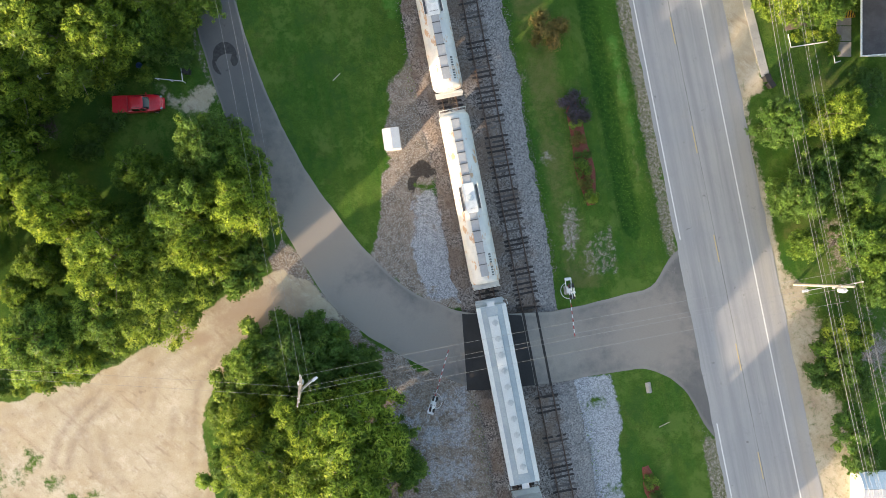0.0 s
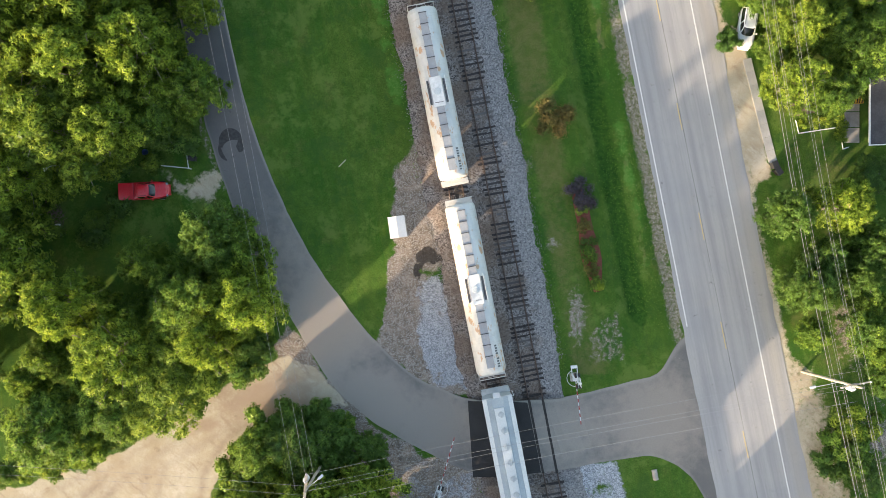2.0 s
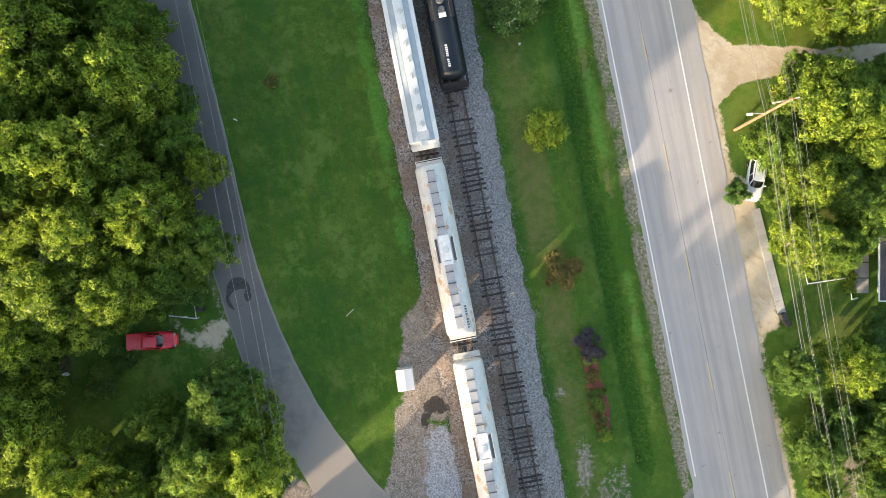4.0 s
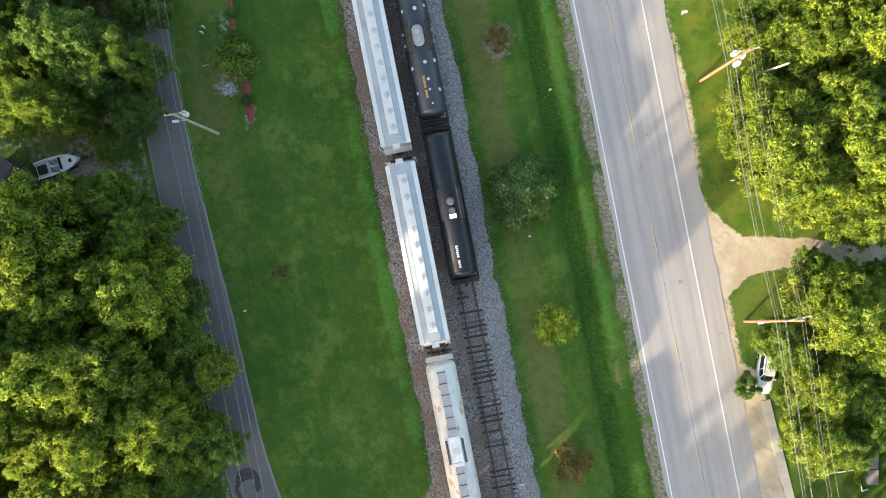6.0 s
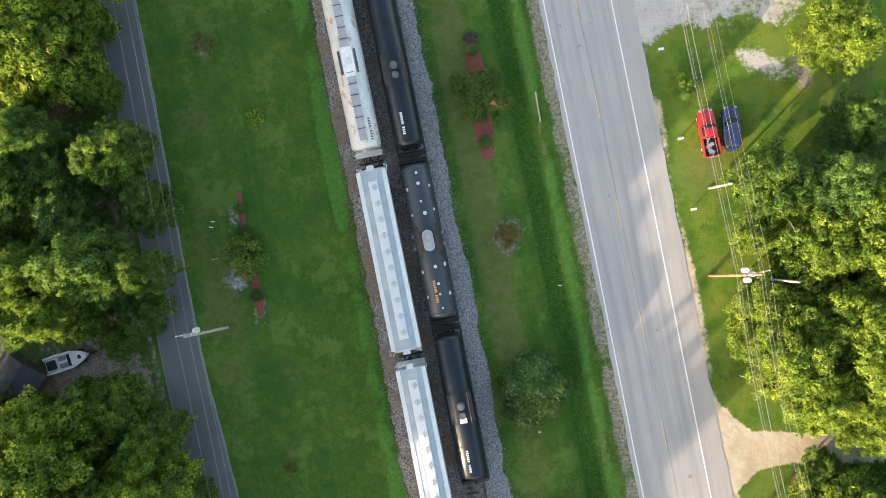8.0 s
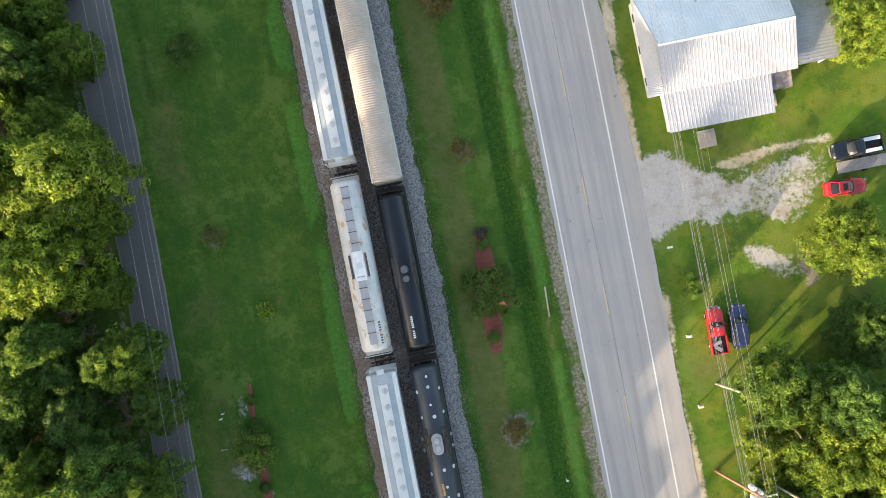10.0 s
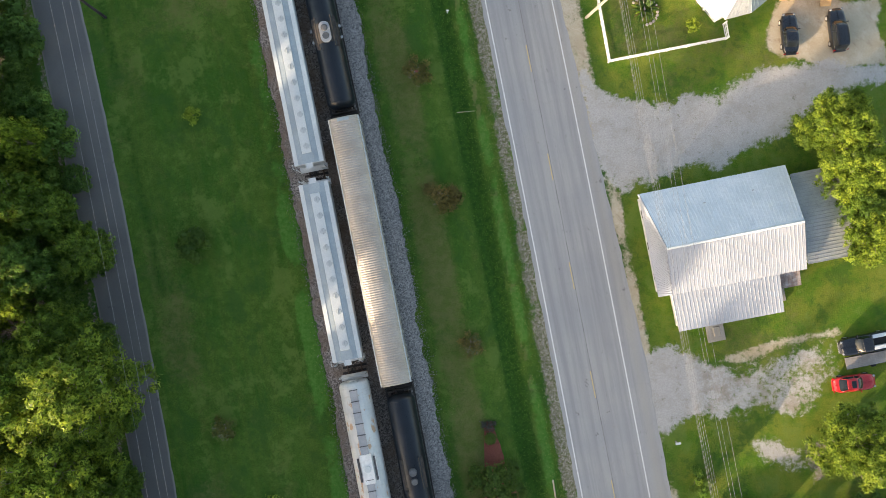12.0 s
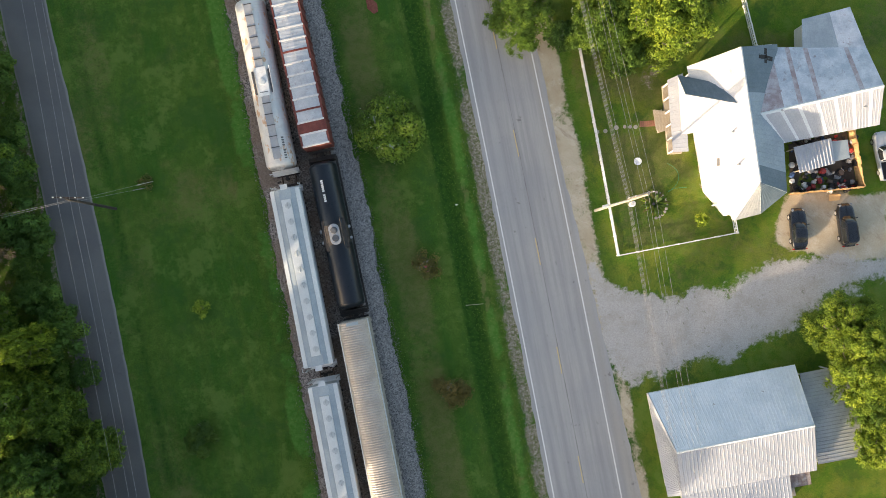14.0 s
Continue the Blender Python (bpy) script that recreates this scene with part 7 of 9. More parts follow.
def vehicle(at, label, category, paint_of, length, width, height, hood, cabin, belt=0.92, bed=None, name="car", rack=False, sunroof=False):
    """A car along +y: rounded body, glazed cabin with pillars and roof, wheels, lamps, mirrors; bed: an open load bed."""
    car = thing(name, label, category, at)
    L, w = length / 2, width / 2
    c0, c1, front, rear = cabin
    y_back = bed[1] if bed else -L
    tail = 24.0 if bed else 4.2
    trunk = belt - (0.10 if not bed and c0 > -L + 0.5 else 0.02)

    def top_at(y):
        return float(np.interp(y, (-L, -L + 0.12, -L + 0.4, c0, c1 - 0.05, c1 + 0.12, L - 0.5, L - 0.12, L), (trunk - 0.22, trunk - 0.06, trunk, belt, belt, belt - 0.03, hood, hood - 0.12, hood - 0.3)))
    rings = []
    for f, k in ((0.0, 0.94), (0.15, 0.985), (0.45, 1.0), (0.75, 0.99), (0.92, 0.965), (1.0, 0.91)):
        rings.append([(x * k, (y - y_back) * (0.5 + 0.5 * k) + y_back if bed else y * (0.35 + 0.65 * k), 0.26 + (top_at(y) - 0.26) * f) for x, y in oval_plan(y_back, L, w, tail, 3.6)])
    for k, lift in ((0.66, 0.022), (0.33, 0.035), (0.06, 0.04)):
        rings.append([(x * k, y * 0.93 if not bed else y_back + (y - y_back) * 0.96, top_at(y) + lift) for x, y in oval_plan(y_back, L, w, tail, 3.6)])
    sharp(part("body", Geo().loft(rings), paint_of, car), 50)
    if bed:
        y0, y1 = bed
        walls = Geo().box(-w, -w + 0.14, y0, y1, 0.42, belt + 0.04, r=0.03).box(w - 0.14, w, y0, y1, 0.42, belt + 0.04, r=0.03).box(-w, w, y0, y0 + 0.10, 0.42, belt + 0.04, r=0.03).box(-w + 0.1, w - 0.1, y0, y1, 0.40, 0.62)
        part("bed_wall", walls, paint_of, car)
        part("bed_floor", Geo().box(-w + 0.14, w - 0.14, y0 + 0.1, y1, 0.62, 0.66), BED_LINER, car)
    base, top = belt - 0.02, height
    low, high = oval_plan(c0, c1, w * 0.90, 5.0, 3.4), oval_plan(c0 + rear, c1 - front, w * 0.72, 5.0, 4.4)
    glass = [[(a[0] * (1 - f) + b[0] * f, a[1] * (1 - f) + b[1] * f, base + (top - 0.05 - base) * (f + 0.10 * math.sin(math.pi * f))) for a, b in zip(low, high)] for f in (0, 0.33, 0.67, 1)]
    sharp(part("glass", Geo().loft(glass), CAR_GLASS, car, "dark tinted windows"), 50)
    for i in (4, 13, 22, 31):
        g = Geo()
        for r0, r1 in zip(glass, glass[1:]):
            g.tube(r0[i], r1[i], 0.05, 0.05, 6)
        part("pillar", g, paint_of, car)
    mid = 0 if abs(c1 - c0) > 2 else None
    if mid is not None:
        for i in (0, 17):
            g = Geo()
            for r0, r1 in zip(glass, glass[1:]):
                g.tube(r0[i], r1[i], 0.045, 0.045, 6)
            part("pillar", g, paint_of, car)
    crown = [[(x * k, (c0 + rear + c1 - front) / 2 + (y - (c0 + rear + c1 - front) / 2) * k2, top + z) for x, y in oval_plan(c0 + rear - 0.06, c1 - front + 0.06, w * 0.745, 4.6, 4.2)]
             for k, k2, z in ((1.0, 1.0, -0.09), (1.0, 1.0, -0.05), (0.93, 0.97, -0.015), (0.75, 0.86, 0.01), (0.4, 0.5, 0.025), (0.05, 0.1, 0.028))]
    sharp(part("roof", Geo().loft(crown), paint_of, car), 50)
    if rack:
        for s in (-1, 1):
            part("roof_rail", Geo().tube((s * w * 0.6, c0 + rear + 0.2, top + 0.04), (s * w * 0.6, c1 - front - 0.25, top + 0.04), 0.022, n=6), BED_LINER, car)
    if sunroof:
        part("sunroof", Geo().box(-w * 0.42, w * 0.42, -0.30, 0.20, 0, 0.012, r=0.004), CAR_GLASS, car, at=pose(0, (c0 + rear + c1 - front) / 2 + 0.15, top + 0.02))
    tyre = Geo().tube((-0.11, 0, 0), (0.11, 0, 0), 0.335, n=18).mesh("tyre")
    rim = Geo().tube((-0.118, 0, 0), (0.118, 0, 0), 0.21, n=14).mesh("rim")
    for sx in (-1, 1):
        for y in (-L + 0.95, L - 0.95):
            wheel = part("wheel", Geo().tube((-0.10, 0, 0), (0.10, 0, 0), 0.12, n=10), STEEL_DARK, car, at=pose(sx * (w - 0.10), y, 0.335))
            part("tyre", tyre, TYRE, wheel)
            part("rim", rim, RIM, wheel)
        part("headlight", Geo().box(-0.12, 0.12, -0.20, 0.03, -0.06, 0.06, r=0.03), LAMP_CLEAR, car, at=pose(sx * w * 0.70, L - 0.13, hood - 0.12, -18, 0, -sx * 32))
        part("tail_light", Geo().box(-0.10, 0.10, -0.03, 0.05, -0.12, 0.09, r=0.02), LAMP_RED, car, at=pose(sx * w * 0.80, -L + 0.05, trunk - 0.18))
        part("mirror", Geo().box(-0.10, 0.10, -0.06, 0.06, -0.06, 0.07, r=0.03).tube((-sx * 0.2, 0, 0), (0, 0, 0), 0.03), paint_of, car, at=pose(sx * (w + 0.05), c1 - 0.35, belt + 0.08))
    part("front_bumper", Geo().box(-w * 0.62, w * 0.62, L - 0.14, L + 0.02, 0.34, 0.55, r=0.04), CHROME if bed else paint_of, car)
    part("rear_bumper", Geo().box(-w * 0.72, w * 0.72, -L - 0.06, -L + 0.12, 0.36, 0.56, r=0.04), CHROME if bed else paint_of, car)
    return car


RED, NAVY, BLACKP, TRUCKRED, WHITEP, SILVER = (car_paint(n, c) for n, c in (("red_car_paint", (0.42, 0.012, 0.015)), ("navy_car_paint", (0.012, 0.025, 0.085)), ("black_car_paint", (0.0035, 0.005, 0.009)), ("crimson_truck_paint", (0.58, 0.012, 0.024)), ("white_car_paint", (0.72, 0.72, 0.71)), ("silver_car_paint", (0.40, 0.42, 0.44))))
# the red truck on the western lawn, with a hard bed cover
truck_at = pose(-33.45, 15.35, 0.02, 0, 0, -87)
red_truck = vehicle(truck_at, "dark red pickup truck with a hard bed cover, parked on grass", "pickup truck", TRUCKRED, 5.5, 1.95, 1.72, 1.05, (-0.75, 1.35, 0.62, 0.2), belt=1.08, name="pickup_truck", rack=True)
part("bed_cover", Geo().box(-0.93, 0.93, -2.70, -1.05, 1.06, 1.22, r=0.05), TRUCKRED, red_truck)
vehicle(pose(24.65, 79.75, 0.02, 0, 0, 10), "red pickup truck with scrap in its open bed", "pickup truck", RED, 5.2, 1.85, 1.6, 0.95, (-0.55, 0.95, 0.55, 0.12), belt=1.0, bed=(-2.6, -0.62), name="pickup_truck")
for x, y, t, g in ((24.7, 78.35, 30, Geo().box(-0.5, 0.5, -0.18, 0.18, 0, 0.3, r=0.04)), (24.9, 77.75, -30, Geo().box(-0.4, 0.4, -0.2, 0.2, 0, 0.25, r=0.04)), (24.55, 78.95, 80, Geo().tube((-0.5, 0, 0.15), (0.5, 0, 0.15), 0.13))):
    tagged(part("scrap_panel", g, SCRAP[1], at=pose(x, y, 0.69, 0, 0, t)), "grey scrap piece in the truck's bed", "scrap")
vehicle(pose(27.05, 80.25, 0.02, 0, 0, 5), "dark blue sport utility car parked on grass", "car", NAVY, 4.8, 1.85, 1.78, 1.02, (-2.25, 1.05, 0.75, 0.28), belt=1.05, rack=True)
vehicle(pose(31.2, 133.3, 0.02, 0, 0, 5), "black convertible car parked on the dirt drive", "car", BLACKP, 4.5, 1.78, 1.40, 0.90, (-1.55, 0.75, 0.75, 0.6), belt=0.90)
vehicle(pose(36.4, 133.8, 0.02, 0, 0, 8), "black sport utility car parked on the dirt drive", "car", BLACKP, 4.7, 1.82, 1.78, 1.02, (-2.2, 1.0, 0.75, 0.28), belt=1.05, rack=True)
vehicle(pose(40.5, 141.4, 0.02, 0, 0, 12), "silver pickup truck at the edge of the yard", "pickup truck", SILVER, 5.3, 1.9, 1.7, 1.0, (-0.6, 1.1, 0.6, 0.15), belt=1.02, bed=(-2.65, -0.68), name="pickup_truck")
vehicle(pose(38.55, 95.4, 0.02, 0, 0, -82), "red coupe car with a sunroof parked on grass", "car", RED, 4.6, 1.78, 1.38, 0.88, (-1.75, 0.85, 0.8, 0.75), belt=0.90, sunroof=True)
vehicle(pose(39.6, 99.7, 0.02, 0, 0, 102), "black and white pickup truck carrying tool boxes", "pickup truck", BLACKP, 5.6, 1.95, 1.75, 1.05, (-0.6, 1.2, 0.62, 0.15), belt=1.05, bed=(-2.8, -0.68), name="pickup_truck")
for off in (-0.62, 0.62):
    tagged(part("tool_box", Geo().box(-0.2, 0.2, -0.9, 0.9, 0, 0.42, r=0.03), TRIM_WHITE, at=pose(39.6, 99.7, 0.68, 0, 0, 102) @ pose(off, -1.7, 0)), "white side tool box in the truck's bed", "tool box")
trailer = thing("flat_trailer", "flat wooden trailer on the grass", "trailer", pose(40.6, 98.05, 0, 0, 0, 12))
for i in range(7):
    part("plank", Geo().box(-3.0, 3.0, -0.63 + 0.18 * i, -0.46 + 0.18 * i, 0.5, 0.55), worn("grey_trailer_planks", (0.24, 0.22, 0.20), (0.33, 0.30, 0.28), 1, 10, 0.9) if i == 0 else trailer.children[0].data.materials[0], trailer)
part("frame", Geo().box(-3.0, 3.0, -0.66, -0.6, 0.38, 0.5).box(-3.0, 3.0, 0.6, 0.66, 0.38, 0.5).box(-0.4, 0.4, -0.6, 0.6, 0.3, 0.42), STEEL_DARK, trailer)
for s in (-0.75, 0.75):
    part("wheel", Geo().tube((0, s - 0.1, 0.3), (0, s + 0.1, 0.3), 0.3, n=16), TYRE, trailer)
vehicle(pose(31.75, 32.9, 0.02, 0, 0, 172), "white sport utility car parked under roadside trees", "car", WHITEP, 4.7, 1.85, 1.75, 1.02, (-2.2, 1.0, 0.75, 0.28), belt=1.05, rack=True)

# boat on its trailer, in the shade of the wood
boat = thing("boat", "white and grey fishing boat on a trailer", "boat", pose(-44.6, 55.2, 0, 0, 0, -72))
HULL = worn("boat_hull_gelcoat", (0.72, 0.71, 0.69), (0.78, 0.77, 0.74), 1, 10, 0.35)
hull = [(-2.4, 0.95, 0.7), (-1.0, 1.0, 0.6), (0.6, 0.95, 0.55), (1.6, 0.65, 0.62), (2.3, 0.25, 0.8), (2.55, 0.03, 0.95)]
part("hull", Geo().loft([[(-w, y, 1.25), (-w * 0.8, y, z), (0, y, z - 0.2), (w * 0.8, y, z), (w, y, 1.25), (w * 0.86, y, 1.25), (w * 0.6, y, 0.9), (-w * 0.6, y, 0.9), (-w * 0.86, y, 1.25)] for y, w, z in hull]), HULL, boat)
part("foredeck", Geo().prism([(-0.72, 1.2), (0.72, 1.2), (0.5, 1.75), (0.15, 2.3), (-0.15, 2.3), (-0.5, 1.75)], 1.2, 1.27), HULL, boat)
part("deck_hatch", Geo().box(-0.2, 0.2, 1.35, 1.7, 1.27, 1.31, r=0.02), BED_LINER, boat)
part("deck_hatch", Geo().box(-0.5, 0.5, -2.2, -1.2, 1.0, 1.2, r=0.05), BED_LINER, boat)
for x in (-0.4, 0.4):
    part("seat", Geo().box(x - 0.25, x + 0.25, -0.5, 0.0, 0.9, 1.25, r=0.06).box(x - 0.25, x + 0.25, -0.6, -0.48, 1.2, 1.6, r=0.04), SCRAP[1], boat)
part("windscreen", Geo().loft([[(-0.7, 0.5, 1.25), (0.7, 0.5, 1.25), (0.7, 0.53, 1.25), (-0.7, 0.53, 1.25)], [(-0.6, 0.35, 1.55), (0.6, 0.35, 1.55), (0.6, 0.38, 1.55), (-0.6, 0.38, 1.55)]]), CAR_GLASS, boat)
part("trailer_frame", Geo().box(-0.8, 0.8, -2.2, 1.8, 0.38, 0.48).tube((0, 1.8, 0.43), (0, 3.2, 0.43), 0.05), STEEL_DARK, boat)
for s in (-0.95, 0.95):
    part("trailer_wheel", Geo().tube((s - 0.1, -0.7, 0.3), (s + 0.1, -0.7, 0.3), 0.3, n=16), TYRE, boat)
garage = thing("shed", "low dark-roofed shed among the trees", "shed", pose(-50.0, 52.4, 0, 0, 0, -30))
part("wall", Geo().box(-2.3, 2.3, -2.8, 2.8, -0.1, 2.2), worn("brown_shed_boards", (0.10, 0.08, 0.06), (0.15, 0.12, 0.1), 1, 10, 0.9), garage)
part("roof", Geo().loft([[(-2.6, y, 2.2), (0, y, 2.9), (2.6, y, 2.2), (2.6, y, 2.12), (0, y, 2.8), (-2.6, y, 2.12)] for y in (-3.1, 3.1)]), SHINGLE, garage)


# ---- poles and wires ----
POLE_GREY = worn("weathered_pole_wood", (0.30, 0.27, 0.22), (0.40, 0.37, 0.31), 1.5, 12, 0.9)
POLE_BROWN = worn("treated_pole_wood", (0.24, 0.115, 0.065), (0.32, 0.17, 0.10), 1.5, 12, 0.9)
POLE_DARK = worn("dark_creosote_pole", (0.035, 0.03, 0.028), (0.06, 0.052, 0.047), 1.5, 12, 0.9)
CAN = worn("transformer_paint", (0.52, 0.54, 0.56), (0.60, 0.62, 0.63), 2, 12, 0.45)
INSULATOR = worn("porcelain", (0.55, 0.55, 0.55), (0.65, 0.65, 0.65), 3, 20, 0.3)
WIRE = worn("aluminium_wire", (0.24, 0.24, 0.24), (0.31, 0.31, 0.31), 3, 20, 0.5, 0.0)


def pole(x, y, tx, ty, h, turn, wood, arms=((11.3, 2.6),), cans=((0.45, 0.3, 9.4),), lamp=None, label="weathered wooden utility pole with crossarm and transformer"):
    """A pole that may lean from its foot (x, y) to its top (tx, ty); arms: height and length; cans: transformers."""
    p = thing("utility_pole", label, "utility pole", pose(x, y, 0))
    d = Vector((tx - x, ty - y, h))
    at = lambda z: Vector((d.x * z / h, d.y * z / h, z))
    part("pole", Geo().tube((0, 0, -0.3), d * 0.5, 0.17, 0.145, 12).tube(d * 0.5, d, 0.145, 0.11, 12), wood, p)
    for z, w in arms:
        m = Matrix.Translation(at(z)) @ pose(0, 0, 0, 0, 0, turn)
        arm = part("crossarm", Geo().box(-w / 2, w / 2, 0.10, 0.22, -0.06, 0.06).tube((-w * 0.3, 0.14, 0), (0, 0.1, -0.7), 0.02).tube((w * 0.3, 0.14, 0), (0, 0.1, -0.7), 0.02), wood if wood != POLE_BROWN else POLE_GREY, p, at=m)
        for e in (-0.46, -0.22, 0.22, 0.46):
            part("insulator", Geo().disc(e * w, 0.16, 0.06, 0.06, 0.2, 10), INSULATOR, arm)
    for dx, dy, z in cans:
        m = Matrix.Translation(at(z)) @ pose(0, 0, 0, 0, 0, turn)
        can = part("transformer", Geo().disc(dx, dy, -0.5, 0.28, 1.0, 16), CAN, p, "grey steel transformer can", at=m)
        part("bushing", Geo().tube((dx - 0.1, dy, 0.45), (dx - 0.16, dy, 0.75), 0.04).tube((dx + 0.1, dy, 0.45), (dx + 0.16, dy, 0.75), 0.04), INSULATOR, can)
    if lamp:
        z, reach, lt = lamp
        m = Matrix.Translation(at(z)) @ pose(0, 0, 0, 0, 0, lt)
        part("lamp_arm", Geo().line([(0, 0, 0), (reach * 0.5, 0, 0.35), (reach, 0, 0.4)], 0.03), CAN, p, at=m)
        part("lamp_head", Geo().box(reach - 0.1, reach + 0.5, -0.13, 0.13, 0.32, 0.46, r=0.04), CAN, p, "street lamp head", at=m)
    return [Vector((x, y, 0)) + at(z) for z in (arms[0][0], 8.6, 7.2)]


def wires(a, b, turn_a, turn_b, offsets, sag=1.0, r=0.011, name="power_line"):
    """A span of wires between two pole tops, side by side."""
    w = thing(name, "grey overhead wires between utility poles", "power line")
    for o, z in offsets:
        pa = a + Vector((o * math.cos(radians(turn_a)), o * math.sin(radians(turn_a)), z))
        pb = b + Vector((o * math.cos(radians(turn_b)), o * math.sin(radians(turn_b)), z))
        pts = []
        for i in range(13):
            t = i / 12
            q = pa.lerp(pb, t)
            q.z -= sag * 4 * t * (1 - t)
            pts.append(q)
        part("wire", Geo().line(pts, r, 5), WIRE, w)


east = [
    pole(38.1, -4.3, 38.4, -3.9, 12.3, 12, POLE_GREY, ((11.2, 3.0),), ((0.2, -0.45, 9.6),), (8.0, 2.6, 190)),
    pole(29.73, 38.24, 30.9, 39.5, 12.4, 12, POLE_BROWN, ((11.0, 2.6),), (), (7.0, 1.5, 185), "brown treated utility pole with a street lamp"),
    pole(24.9, 64.3, 25.9, 64.8, 12.4, 12, POLE_BROWN, ((11.2, 2.6),), ((0.0, 0.5, 9.0), (0.0, -0.5, 9.0), (0.45, 0.0, 9.2)), None),
    pole(9.1, 135.0, 12.0, 135.8, 12.4, 15, POLE_GREY, ((11.0, 2.6), (9.8, 1.6)), ((0.1, -0.45, 8.6),), (8.5, 2.4, 195)),
]
set_e = [(-1.2, 0.25), (0.6, 0.25), (1.25, 0.25), (0.0, 1.0), (-0.25, -2.4), (-0.5, -3.2), (-0.55, -3.9), (-0.35, -4.3)]
tops = [Vector((52, -60, 11.2))] + [e[0] for e in east] + [Vector((-3.5, 200, 11.0))]
for a, b in zip(tops, tops[1:]):
    wires(a, b, 12, 12, set_e, 1.1)
west = [
    pole(-14.0, -14.1, -14.0, -14.0, 12.0, 85, POLE_GREY, ((11.0, 3.2), (10.2, 2.6)), ((0.5, 0.35, 9.3),), (10.2, 1.5, 40)),
    pole(-27.47, 58.7, -28.4, 58.9, 11.8, 10, POLE_GREY, ((11.0, 2.2),), ((0.3, 0.4, 9.4),), (8.0, 1.0, 185)),
    pole(-43.77, 134.49, -43.9, 134.7, 11.4, 0, POLE_DARK, ((10.8, 3.2),), (), None, "dark creosoted utility pole with a crossarm"),
]
tops = [west[0][0], west[1][0], west[2][0], Vector((-61, 210, 10.8))]
for a, b in zip(tops, tops[1:]):
    wires(a, b, 0, 0, [(-1.0, 0.25), (0.25, 0.3), (1.0, 0.25)], 1.3)
wires(west[0][0], east[0][0], 90, 90, [(-1.4, 0.2), (-0.1, 0.2), (0.35, 0.2), (1.5, 0.2)], 1.2)
wires(west[0][0], Vector((-75, -11, 10.5)), 90, 90, [(-0.5, 0.2), (0.4, 0.2)], 1.2)
guys = thing("guy_wire", "steel guy wires with pale guards", "guy wire")
for a, b in (((-44.0, 134.6, 9.8), (-39.7, 137.6, 0)), ((-44.0, 134.6, 9.0), (-40.3, 136.9, 0))):
    part("wire", Geo().tube(a, b, 0.012, n=5), WIRE, guys)
    g = Vector(b).lerp(Vector(a), 0.22)
    part("guard", Geo().tube(b, g, 0.045, n=8), worn("pale_guy_guard", (0.55, 0.52, 0.42), (0.6, 0.57, 0.48), 2, 12, 0.6) if len(guys.children) < 2 else guys.children[1].data.materials[0], guys)
for a in ((-44.0, 134.6, 10.6), (-44.0, 134.6, 10.0)):
    part("wire", Geo().tube(a, (-70, 118 + a[2], 9.5), 0.014, n=5), WIRE, guys)
stub = thing("utility_pole", "short leaning pole without crossarm", "utility pole", pose(24.9, 73.8, 0))
part("pole", Geo().tube((0, 0, -0.3), (0.6, 0.1, 5.5), 0.14, 0.11, 10), POLE_GREY, stub)
stub = thing("utility_pole", "pale bare pole among roadside trees", "utility pole", pose(28.6, 64.2, 0))
part("pole", Geo().tube((0, 0, -0.3), (1.8, -0.2, 10.0), 0.15, 0.11, 10), POLE_GREY, stub)


# ---- level crossing ----
SIGN_WHITE = worn("signal_white", (0.66, 0.67, 0.68), (0.72, 0.72, 0.72), 2, 14, 0.5)
SIGN_RED = worn("gate_red_stripe", (0.36, 0.03, 0.03), (0.42, 0.04, 0.035), 2, 14, 0.5)
SIGNAL_BLACK = worn("signal_black", (0.012, 0.012, 0.012), (0.02, 0.02, 0.02), 2, 14, 0.6)


